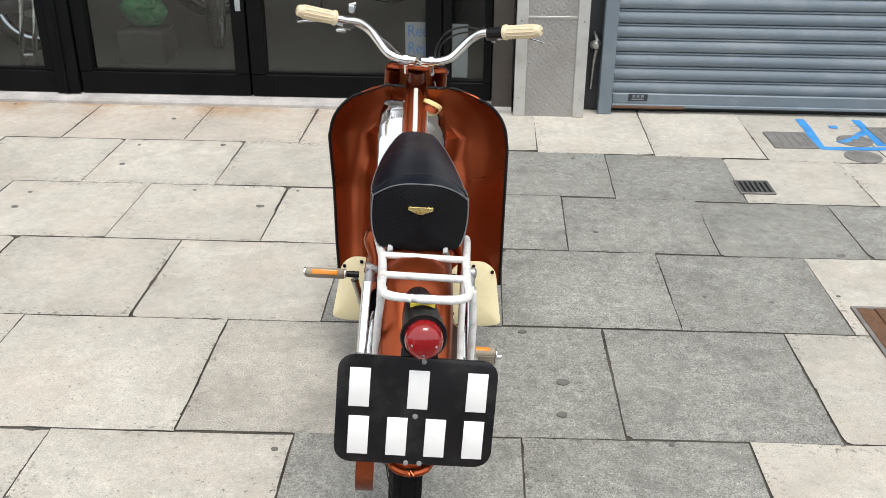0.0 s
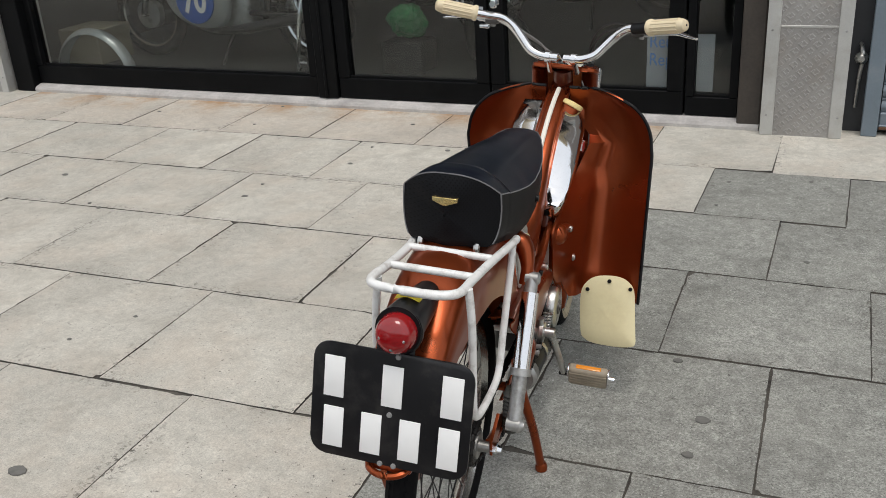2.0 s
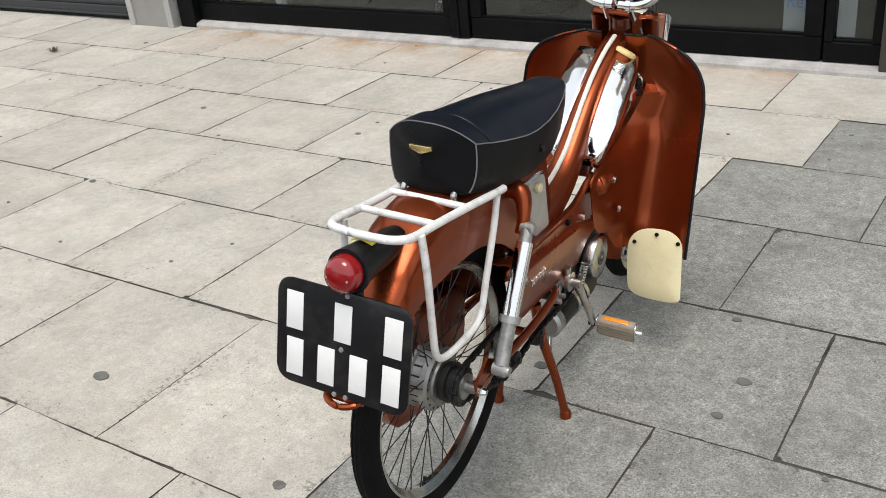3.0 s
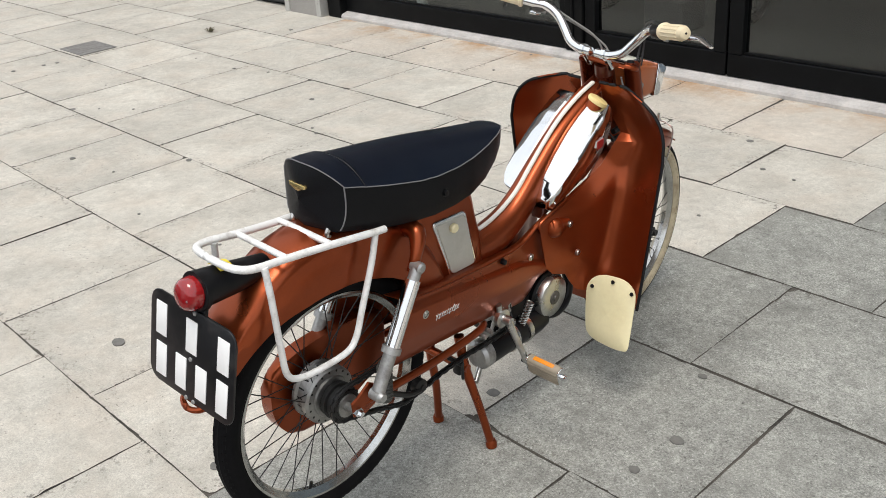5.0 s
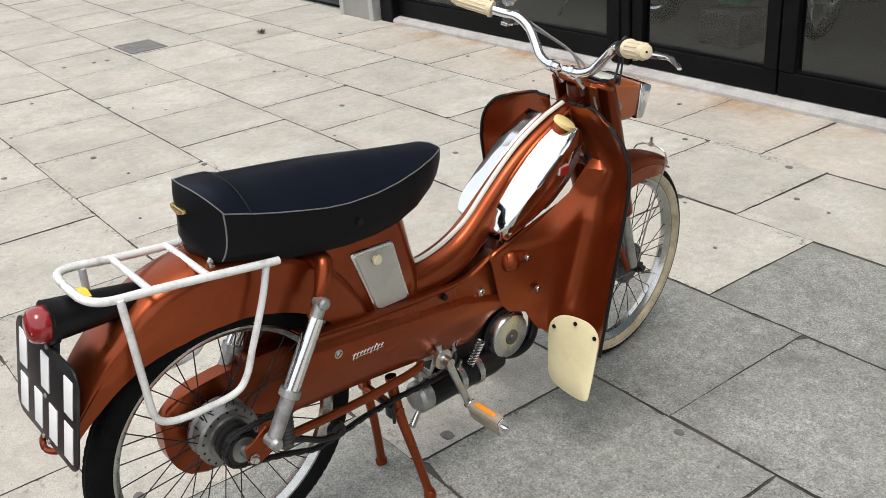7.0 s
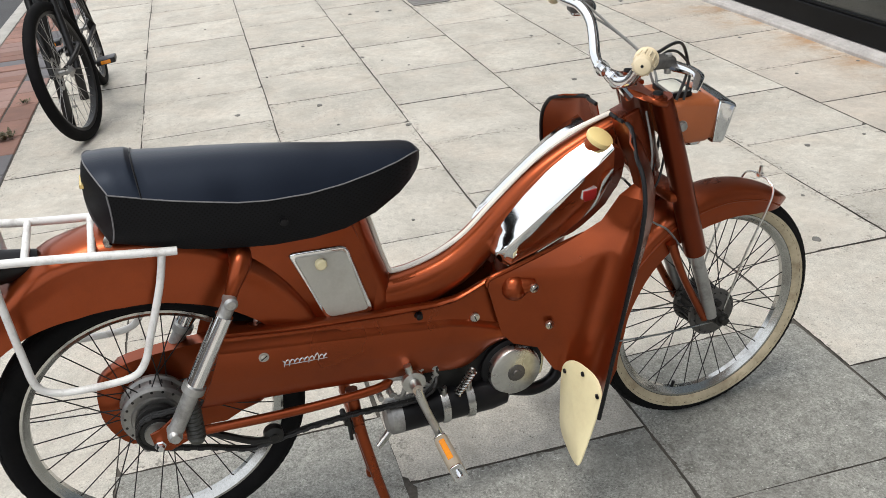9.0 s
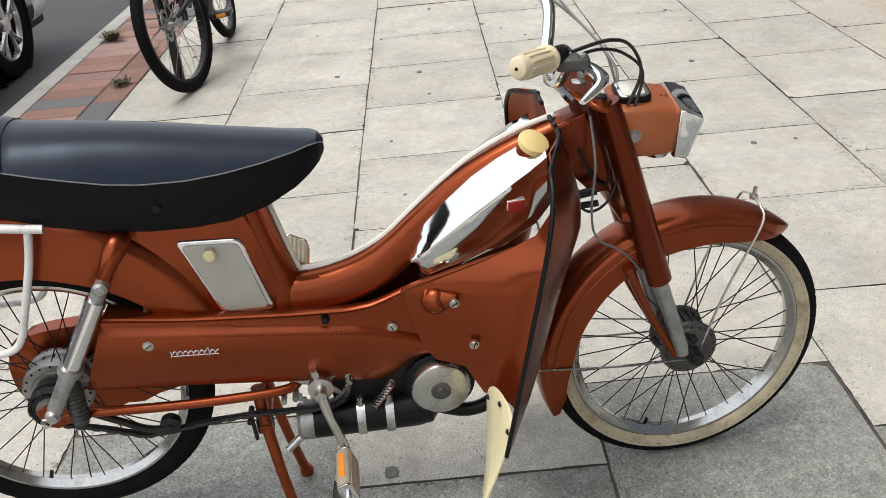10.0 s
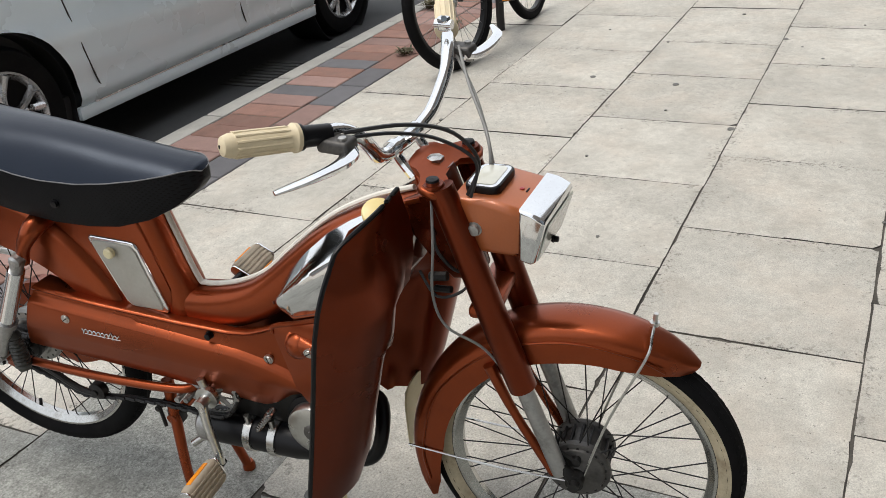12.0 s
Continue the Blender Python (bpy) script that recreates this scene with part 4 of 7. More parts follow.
part("filler_neck", moved(lathe([(-0.05, 0.022), (-0.004, 0.022), (0.001, 0.02)], 24, "z"), capm), PAINT, fc)

# leg shields: a curved sheet each side, with a black edge trim and a cream flap below
def shield_rows(s):
    """A sheet that hollows forward between its outer edge and the wall that runs back beside the engine."""
    rows = []
    for z in (0.272, 0.285, 0.30, 0.325, 0.345, 0.37, 0.41, 0.46, 0.488, 0.504, 0.520, 0.535, 0.552, 0.572, 0.595, 0.62, 0.64, 0.655, 0.67, 0.70, 0.73, 0.755, 0.775, 0.788, 0.797):
        ym = float(np.interp(z, [0.27, 0.35, 0.45, 0.53, 0.60, 0.66, 0.70, 0.74, 0.775, 0.80], [0.838, 0.868, 0.892, 0.912, 0.932, 0.948, 0.947, 0.938, 0.926, 0.919]))
        ye = float(np.interp(z, [0.27, 0.413, 0.5, 0.65, 0.78, 0.80], [0.800, 0.826, 0.842, 0.868, 0.892, 0.895]))
        xo = float(np.interp(z, [0.27, 0.34, 0.45, 0.65, 0.70, 0.73, 0.755, 0.775, 0.788, 0.797], [0.266, 0.265, 0.262, 0.258, 0.249, 0.235, 0.214, 0.184, 0.153, 0.11]))

        def hollow(x):
            return ym - (ym - ye) * (max(0.0, x - 0.13) / max(0.02, xo - 0.13)) ** 2

        if z < 0.66:
            ys = float(np.interp(z, [0.27, 0.285, 0.30, 0.325, 0.345, 0.37, 0.41, 0.488, 0.504, 0.552, 0.572, 0.595, 0.655], [0.790, 0.780, 0.771, 0.757, 0.705, 0.682, 0.672, 0.653, 0.656, 0.80, 0.855, 0.89, 0.915]))
            xs = float(np.interp(z, [0.27, 0.30, 0.345, 0.37, 0.504, 0.572, 0.655], [0.088, 0.076, 0.066, 0.062, 0.058, 0.064, 0.092]))
            x2 = max(0.104, xs + 0.006)
            yt = max(ym - 0.04, ys + 0.012)
            across = [xs + (xo - xs) * f for f in (0, 0.07, 0.16, 0.3, 0.5, 0.75, 1.0)]
            way = [(x, ys + (hollow(x) - ys) * min(1.0, (x - xs) / 0.05)) for x in across] if z > 0.56 else [(xs, ys), (xs + (x2 - xs) * 0.45, ys + (yt - ys) * 0.55), (x2, ys + (yt - ys) * 0.92), (x2 + 0.016, ym - 0.014), (max(0.155, x2 + 0.03), hollow(0.155)), (0.205, hollow(0.205)), (xo, hollow(xo))]
        else:
            xs = float(np.interp(z, [0.66, 0.70, 0.74, 0.80], [0.095, 0.06, 0.035, 0.03]))
            way = [(xs + (xo - xs) * f, hollow(xs + (xo - xs) * f)) for f in (0, 0.06, 0.12, 0.2, 0.4, 0.72, 1.0)]
        if s < 0:
            # the far sheet is narrower and bent forward below
            end = min(xo - 0.028, float(np.interp(z, [0.27, 0.35, 0.45, 0.60, 0.66, 0.72], [0.190, 0.200, 0.209, 0.224, 0.230, 0.30])))
            bent = float(np.interp(z, [0.27, 0.50, 0.75], [0.05, 0.065, 0.0]))
            way = [(x if x < 0.104 else 0.104 + (x - 0.104) * (end - 0.104) / (xo - 0.104), y + bent * max(0.0, x - 0.104) / 0.15) for x, y in way]
        row = [(s * q.x, q.y, z) for q in smooth_path([(x, y, 0) for x, y in way], 3)]
        rows.append(row)
    return rows


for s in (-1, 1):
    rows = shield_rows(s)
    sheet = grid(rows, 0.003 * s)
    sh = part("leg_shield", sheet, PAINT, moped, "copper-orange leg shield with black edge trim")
    # shade on the side facing the shops, put into a darker colour by normal
    sh.data.materials.append(FORK_AND_SHADE_PAINT)
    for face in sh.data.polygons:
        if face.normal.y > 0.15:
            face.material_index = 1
    rim_pts = [r[-1] for r in rows[:-2]] + [rows[-1][-1], rows[-1][12], rows[-1][6], rows[-1][0]]
    part("edge_trim", tube(rim_pts, 0.0042, 8, 3), BLACK, sh, "black rubber edge trim")
    part("shield_flange", tube([r[0] for r in rows[8:14]], [0.003, 0.005, 0.005, 0.005, 0.004, 0.001], 8, 3), PAINT, sh)
    boss = join(lathe([(0.05, 0.028), (0.068, 0.027), (0.078, 0.022), (0.085, 0.012), (0.087, 0.0)], 20, "x", (0, 0.708, 0.477)), tube([(0.054, 0.700, 0.478), (0.066, 0.722, 0.481), (0.078, 0.748, 0.485)], [0.028, 0.021, 0.009], 14, 4))
    part("shield_pressing", boss if s > 0 else mirror_x(boss), PAINT, sh)
    screw((s * 0.089, 0.740, 0.482), 0.0072, sh, OLD_CHROME, s)
    screw((s * 0.096, 0.772, 0.392), 0.0072, sh, OLD_CHROME, s, 1.3)
    fl = [(0.118, 0.27), (0.125, 0.31), (0.15, 0.333), (0.19, 0.337), (0.225, 0.33), (0.252, 0.305), (0.261, 0.255), (0.270, 0.20), (0.273, 0.178), (0.264, 0.168), (0.225, 0.158), (0.165, 0.152), (0.138, 0.158), (0.125, 0.18)]
    ring = [tuple(p)[:2] for p in smooth_path([(u, v, 0) for u, v in fl], 3, True)]

    def hung(x, z, d):
        """A place on the flap's twisted sheet; the far flap hangs nearer the wheel."""
        y = 0.790 + (-0.03 + 2.6 * (z - 0.235)) * (x - 0.187) + 0.2 * (z - 0.235) - d - 0.3 * (x - 0.187) ** 2
        return (x, y, z) if s > 0 else (-0.065 - (x - 0.118) * 0.88, y + 0.045, z - 0.024)

    layers = []
    for f, d in ((0.0, 0.004), (0.5, 0.004), (0.96, 0.004), (1.0, 0.002), (1.0, -0.001), (0.96, -0.002), (0.0, -0.002)):
        layers.append([hung(0.187 + (u - 0.187) * f, 0.235 + (v - 0.235) * f, d) for u, v in ring])
    fb = grid(layers, 0, True)
    fp = part("mud_flap", fb, CREAM, moped, "yellowed cream plastic mud flap")
    for x, z in ((0.135, 0.300), (0.188, 0.325), (0.243, 0.308)):
        part("flap_rivet", lathe([(0, 0.0055), (-0.003, 0.005), (-0.005, 0)], 10, "y", hung(x, z, 0.005)), BLACK, fp)

# seat: an arched pad, punched sides, a rear panel that bows out in plan
st = [(0.0, 0.086, 0.860, 0.823, 0.730, 0.076), (0.02, 0.088, 0.861, 0.818, 0.724, 0.078), (0.042, 0.089, 0.859, 0.812, 0.717, 0.079), (0.052, 0.090, 0.851, 0.809, 0.713, 0.079), (0.10, 0.092, 0.846, 0.797, 0.698, 0.079), (0.15, 0.093, 0.842, 0.786, 0.688, 0.078), (0.20, 0.092, 0.837, 0.775, 0.680, 0.076), (0.25, 0.091, 0.831, 0.769, 0.674, 0.072), (0.32, 0.085, 0.821, 0.766, 0.671, 0.064), (0.38, 0.077, 0.811, 0.769, 0.674, 0.054), (0.44, 0.064, 0.803, 0.775, 0.689, 0.042), (0.49, 0.049, 0.796, 0.782, 0.714, 0.032), (0.515, 0.037, 0.792, 0.786, 0.732, 0.024), (0.532, 0.024, 0.788, 0.785, 0.748, 0.016), (0.541, 0.010, 0.780, 0.779, 0.762, 0.006)]


def bowed(x, y, w, z):
    """The rear end of the seat swells out behind its corners."""
    return (x, y - 0.031 * (1 - (x / w) ** 2) * max(0.0, 1 - y / 0.075) ** 1.5, z)


top_rows, side_rows, piping = [], [], []
bulge = [(1.0, 1.0), (1.012, 0.85), (1.018, 0.65), (1.0, 0.4), (0.955, 0.2), (0.885, 0.05)]
for q in np.linspace(0, len(st) - 1, 57):
    y, w, zt, zp, zb, wb = (float(np.interp(q, range(len(st)), [r[k] for r in st])) for k in range(6))
    top_rows.append([bowed(w * u, y, w, zp + (zt - zp) * (1 - abs(u) ** 2.5)) for u in np.linspace(-1, 1, 21)])
    ring = [(-w * f, zb + (zp - zb) * g) for f, g in bulge] + [(-wb * 0.9, zb), (0, zb), (wb * 0.9, zb)] + [(w * f, zb + (zp - zb) * g) for f, g in reversed(bulge)]
    side_rows.append([bowed(x, y, w * 1.03, z) for x, z in ring])
    piping.append((w, y, zp))
seat = part("seat", grid(top_rows, 0.002), VINYL, moped, "glossy black vinyl bench seat with punched sides")
sb = grid(side_rows)
sb.verts.ensure_lookup_table()
sb.faces.new(sb.verts[-len(side_rows[0]):])
part("seat_side", sb, PUNCHED, seat, "punched black vinyl side")
arch_edge = top_rows[0]
outline = arch_edge + side_rows[0][::-1][1:-1]
rear_rows = []
for f in (1.0, 0.96, 0.88, 0.75, 0.55, 0.3, 0.02):
    rear_rows.append([(x * f, y * f - 0.033 * (1 - f) - 0.009 * (1 - f ** 3), 0.79 + (z - 0.79) * f) for x, y, z in outline])
part("seat_back", grid(rear_rows, 0, True), PUNCHED, seat, "punched black vinyl rear panel")
loop = piping + [(-x, y, z) for x, y, z in reversed(piping)]
part("piping", tube(loop[::2], 0.0012, 6, 2), PIPING, seat, "thin grey piping")
part("piping", tube(arch_edge, 0.0012, 6, 2), PIPING, seat, "thin grey piping")
for s in (-1, 1):
    part("piping", tube([p for p in (side_rows[0][-6:] if s > 0 else side_rows[0][:6])], 0.0015, 6), PIPING, seat, "thin grey piping")
seam_row = [p for p in top_rows if p[0][1] < 0.051][-1]
part("seam", tube([(x, y, z + 0.0003) for x, y, z in seam_row], 0.0016, 6, 2), BLACK, seat)
bdg = [(-0.022, 0.821), (0.022, 0.821), (0.022, 0.814), (0.012, 0.812), (0.004, 0.807), (-0.004, 0.807), (-0.012, 0.812), (-0.022, 0.814)]
part("seat_badge", plate(bdg, -0.0435, -0.036, 0.001, "y"), BRASS, seat, "small brass badge")
part("seat_button", bolt((0.092, 0.27, 0.725), 0.007, 0.004), BLACK, seat)
part("seat_bracket", box(-0.04, 0.04, 0.0, 0.3, 0.70, 0.745, 0.008), BLACK, moped)
for s in (-1, 1):
    part("seat_spring_stay", tube([(s * 0.05, -0.005, 0.745), (s * 0.05, -0.02, 0.72), (s * 0.045, 0.02, 0.70)], 0.006, 8), OLD_CHROME, moped)

# luggage rack of white tube, its legs a little nearer on the one side
rail = [(0.096, 0.088, 0.710), (0.096, 0.06, 0.713), (0.088, -0.05, 0.723), (0.083, -0.15, 0.732), (0.082, -0.205, 0.737), (0.076, -0.231, 0.741), (0.052, -0.244, 0.742), (0.01, -0.247, 0.743), (-0.034, -0.246, 0.744), (-0.056, -0.235, 0.744), (-0.062, -0.205, 0.742), (-0.061, -0.15, 0.735), (-0.064, -0.05, 0.724), (-0.075, 0.06, 0.714), (-0.077, 0.088, 0.711)]
luggage = part("luggage_rack", tube(rail, 0.0075, 10, 4), WHITE, moped, "chipped white tubular luggage rack")
for y, z in ((-0.145, 0.733), (-0.044, 0.724)):
    part("rack_bar", rod((-0.062, y, z + 0.002), (0.085, y, z), 0.0066, 10), WHITE, luggage)
for s in (-1, 1):
    leg = [(0.080, 0.064, 0.712), (0.080, 0.05, 0.65), (0.080, 0.018, 0.555), (0.081, 0.0, 0.506), (0.082, -0.026, 0.482), (0.083, -0.09, 0.478), (0.083, -0.148, 0.483), (0.083, -0.178, 0.505), (0.082, -0.186, 0.565), (0.080, -0.194, 0.67), (0.074, -0.198, 0.737)]
    part("rack_leg", tube([(s * x + 0.015, y, z) for x, y, z in leg], 0.0068, 10, 4), WHITE, luggage)

# tail lamp and number plate
tail = part("tail_lamp", tube([(0.002, -0.135, 0.688), (0.005, -0.20, 0.692), (0.008, -0.262, 0.698), (0.009, -0.293, 0.701)], [0.022, 0.030, 0.034, 0.036], 24, 4), BLACK, moped, "black tail lamp with a red lens")
tm = Matrix.Translation((0.009, -0.286, 0.697)) @ Matrix.Rotation(radians(-8), 4, "X") @ Matrix.Diagonal((0.86, 0.9, 0.86, 1))
part("lamp_ring", moved(lathe([(0.006, 0.043), (-0.004, 0.044), (-0.008, 0.041), (-0.008, 0.034)], 32, "y"), tm), BLACK, tail)
part("lens", moved(lathe([(-0.004, 0.036), (-0.012, 0.0365), (-0.026, 0.035), (-0.036, 0.030), (-0.041, 0.02), (-0.042, 0)], 32, "y"), tm), RED_LENS, tail, "red ribbed lens")
for x, z in ((-0.021, -0.004), (0.021, -0.004), (0.0, -0.022)):
    part("lens_screw", moved(lathe([(-0.034, 0.0035), (-0.0395 - (0.001 if z < -0.01 else 0), 0.0035), (-0.041, 0)], 8, "y", (x, 0, z)), tm), OLD_CHROME, tail)
part("lamp_sticker", tube([(-0.014, -0.232, 0.7265), (0.006, -0.232, 0.7325), (0.026, -0.232, 0.7265)], 0.014, 8, 4, squash=0.12, up=(0, 0, 1)), STICKER, tail, "small yellow sticker")
pm = Matrix.Translation((0.003, -0.313, 0.574)) @ Matrix.Rotation(radians(0.8), 4, "Y") @ Matrix.Rotation(radians(-10.0), 4, "X")
number = part("number_plate", moved(plate(rounded(0.256, 0.184, 0.026), -0.002, 0.002, 0.0012, "y"), pm), PLATE_BLACK, moped, "black number plate with white bars")
for row, xs in ((0.038, (-0.092, 0.002, 0.096)), (-0.044, (-0.09, -0.028, 0.034, 0.096))):
    for x in xs:
        part("plate_bar", moved(box(x - 0.0165, x + 0.0165, -0.0042, -0.0021, row - 0.033, row + 0.033, 0.0008), pm), PLATE_WHITE, number)
for x, z in ((0.008, 0.086), (0.0, -0.008), (-0.01, -0.09), (0.012, -0.09)):
    part("plate_rivet", moved(lathe([(-0.002, 0.0045), (-0.0042, 0.004), (-0.005, 0)], 10, "y", (x, 0, z)), pm), GREY_CABLE, number)
part("plate_bracket", moved(box(-0.03, 0.03, 0.003, 0.012, -0.07, 0.105, 0.003), pm), BLACK, moped)

# rear shock absorbers
for s in (-1, 1):
    a, b = Vector((s * 0.1 + 0.014, 0.158, 0.604)), Vector((s * 0.108 + 0.014, 0.024, 0.361))
    d = b - a
    sk = part("shock_absorber", rod(a + d * 0.1, a + d * 0.64, 0.0165, 20), CHROME, moped, "dull chrome rear shock absorber")
    part("shock_collar", rod(a + d * 0.62, a + d * 0.67, 0.021, 16), ALLOY, sk)
    part("lower_tube", rod(a + d * 0.66, a + d * 0.97, 0.0145, 16), ALLOY, sk)
    part("top_eye", join(lathe([(-0.012, 0.006), (-0.012, 0.0125), (0.012, 0.0125), (0.016, 0.008), (0.016, 0)], 20, "x", a), rod(a, a + d * 0.12, 0.013, 12)), ALLOY, sk)
    part("bottom_eye", join(lathe([(-0.014, 0.006), (-0.014, 0.0135), (0.012, 0.0135), (0.016, 0.010), (0.02, 0.009), (0.02, 0)], 20, "x", b), rod(a + d * 0.93, b, 0.012, 12)), ALLOY, sk)
    part("shock_mount", tube([(s * 0.045, 0.19, 0.665), (s * 0.085, 0.188, 0.66), (s * 0.09 + 0.012, 0.168, 0.625), (s * 0.088 + 0.012, 0.155, 0.59)], [0.02, 0.02, 0.013, 0.011], 12), PAINT, moped)
    part("axle_plate", plate([(-0.02, 0.345), (0.0, 0.35), (0.03, 0.375), (0.06, 0.355), (0.06, 0.32), (0.01, 0.3), (-0.015, 0.31)], 0.086 if s > 0 else -0.092, 0.092 if s > 0 else -0.086, 0.002), PAINT, moped)
BUMP_STOP = material("grimy_grey_rubber", (0.045, 0.045, 0.038), 0.5, 0.0, 0.4, 20)
part("bump_stop", lathe([(0.322, 0.0), (0.322, 0.013)] + [(0.328 + 0.0045 * k, 0.0175 if k % 2 else 0.0145) for k in range(19)] + [(0.418, 0.012), (0.418, 0)], 18, "z", (0.108, 0.06, 0)), BUMP_STOP, moped, "grimy grey bump stop")

# pedal chain, crank, pedals
crank_c = Vector((0, 0.485, 0.318))


def chain_path():
    pts = []
    for k in range(13):
        a = radians(-90 + 180 * k / 12)
        pts.append((crank_c.y + 0.056 * math.cos(a), crank_c.z + 0.056 * math.sin(a)))
    for k in range(13):
        a = radians(90 + 180 * k / 12)
        pts.append((REAR.y + 0.039 * math.cos(a), REAR.z + 0.039 * math.sin(a)))
    pts += [(0.08, 0.262), (0.15, 0.240), (0.20, 0.248), (0.27, 0.260), (0.36, 0.266)]
    return pts


links = bmesh.new()
cp = [Vector((0.055 + (0.014 * min(1, max(0, u / 0.2)) if v < 0.29 else 0), u, v)) for u, v in chain_path()]
cp = smooth_path(cp, 1, True)
total = sum((cp[(i + 1) % len(cp)] - cp[i]).length for i in range(len(cp)))
count = int(total / 0.0127)
pos = []
acc = 0.0
i = 0
for k in range(count):
    want = k * total / count
    while True:
        d = (cp[(i + 1) % len(cp)] - cp[i % len(cp)]).length
        if acc + d >= want or i > 2 * len(cp):
            break
        acc += d
        i += 1
    pos.append(cp[i % len(cp)].lerp(cp[(i + 1) % len(cp)], (want - acc) / max(d, 1e-6)))
for k, p in enumerate(pos):
    q = pos[(k + 1) % len(pos)]
    join(links, rod(p + Vector((0.004 if k % 2 else 0.002, 0, 0)), q + Vector((0.004 if k % 2 else 0.002, 0, 0)), 0.0042, 6), rod(p - Vector((0.004, 0, 0)), q - Vector((0.004, 0, 0)), 0.0042, 6))
part("pedal_chain", links, GREASE, moped, "greasy black pedal chain", kind="stuff")
ten = part("chain_tensioner", tube([(0.085, 0.06, 0.33), (0.082, 0.11, 0.298), (0.08, 0.16, 0.268), (0.078, 0.2, 0.262)], 0.007, 8), GREASE, moped, "black chain tensioner")
part("tensioner_wheel", lathe([(0.062, 0.004), (0.062, 0.019), (0.078, 0.019), (0.082, 0.008), (0.086, 0.008), (0.086, 0)], 18, "x", (0, 0.2, 0.266)), GREASE, ten)
toothed = []
for k in range(112):
    a = 2 * math.pi * k / 112
    r = 0.0555 + (0.0035 if k % 4 < 2 else 0)
    toothed.append((r * math.cos(a), r * math.sin(a)))
cring = grid([[(x, crank_c.y + u * f, crank_c.z + v * f) for u, v in toothed] for x, f in ((0.058, 0.83), (0.058, 1.0), (0.062, 1.0), (0.062, 0.83), (0.058, 0.83))], 0, True)
for k in range(5):
    a = 2 * math.pi * k / 5 + 0.5
    join(cring, tube([(0.060, crank_c.y + 0.012 * math.cos(a), crank_c.z + 0.012 * math.sin(a)), (0.060, crank_c.y + 0.05 * math.cos(a), crank_c.z + 0.05 * math.sin(a))], [0.008, 0.005], 8, 2, squash=0.5))
part("chainring", cring, ALLOY, moped, "dull toothed chainring", smooth=False)
part("crank_boss", join(lathe([(-0.10, 0.009), (-0.10, 0.012), (-0.06, 0.014), (0.07, 0.016), (0.074, 0.024), (0.084, 0.024), (0.086, 0.012), (0.108, 0.011), (0.108, 0)], 20, "x", crank_c), rod((0.075, 0.485, 0.318), (0.075, 0.475, 0.358), 0.008, 10)), OLD_CHROME, moped)
for s in (-1, 1):
    end = crank_c + Vector((0, 0.036 * s, -0.118 * s))
    arm = [(s * 0.098, crank_c.y, crank_c.z), (s * 0.112, crank_c.y + 0.012 * s, crank_c.z - 0.045 * s), (s * 0.124, crank_c.y + 0.03 * s, crank_c.z - 0.095 * s), (s * 0.13, end.y, end.z)]
    part("crank_arm", tube(arm, [0.011, 0.0085, 0.0085, 0.0095], 10), OLD_CHROME, moped, "dull chrome crank arm")
    c = Vector((0.19 if s > 0 else -0.2, end.y, end.z + (0.0 if s > 0 else 0.014)))
    tilt = Matrix.Translation(c) @ Matrix.Rotation(radians(-70 if s > 0 else -30), 4, "X")
    pd = part("pedal", moved(box(-0.047, 0.047, -0.028, 0.028, *((-0.0135, 0.0135) if s > 0 else (-0.010, 0.010)), 0.0095, 4), tilt), PEDAL_RUBBER, moped, "worn rubber pedal with amber reflectors")
    for yy in (-1, 1):
        part("reflector", moved(box(-0.03, 0.03, yy * 0.0255 - 0.004, yy * 0.0255 + 0.004, -0.006, 0.006, 0.002), tilt), AMBER, pd, "amber reflector")
    for xx in (-1, 1):
        part("end_plate", moved(plate(rounded(0.05, 0.027 if s > 0 else 0.021, 0.009, 4), xx * 0.0475 - 0.002, xx * 0.0475 + 0.002, 0.001), tilt), CHROME, pd)
    part("pedal_ribs", moved(join(*[box(-0.044, 0.044, y - 0.003, y + 0.003, *((-0.0148, 0.0148) if s > 0 else (-0.0112, 0.0112)), 0.0014) for y in (-0.014, -0.0047, 0.0047, 0.014)]), tilt), PEDAL_RUBBER, pd)
    part("spindle_nut", lathe([(s * 0.238, 0.0), (s * 0.238, 0.0075), (s * 0.252, 0.007), (s * 0.254, 0)], 12, "x", (0, c.y, c.z)), CHROME, pd)
    part("spindle", rod((s * 0.12, c.y, c.z), (s * 0.15, c.y, c.z), 0.008, 10), BLACK, pd)

# engine, silencer, flywheel
eng = part("engine", join(box(-0.045, 0.04, 0.50, 0.70, 0.235, 0.38, 0.02, 3), box(-0.03, 0.03, 0.64, 0.76, 0.27, 0.36, 0.012)), GREASE, moped, "oily engine casing")
fins = bmesh.new()
for k in range(8):
    join(fins, lathe([(0.715 + 0.009 * k, 0.0), (0.715 + 0.009 * k, 0.05), (0.7185 + 0.009 * k, 0.05), (0.7185 + 0.009 * k, 0.0)], 18, "y", (-0.02, 0, 0.30)))
part("cooling_fins", fins, ALLOY, eng, kind="stuff")
part("flywheel_cover", lathe([(0.035, 0.066), (0.05, 0.066), (0.052, 0.0575), (0.066, 0.0575), (0.072, 0.055), (0.0745, 0.050), (0.0755, 0.020), (0.0755, 0)], 48, "x", (0, 0.708, 0.277)), OLD_CHROME, moped, "domed chrome flywheel cover")
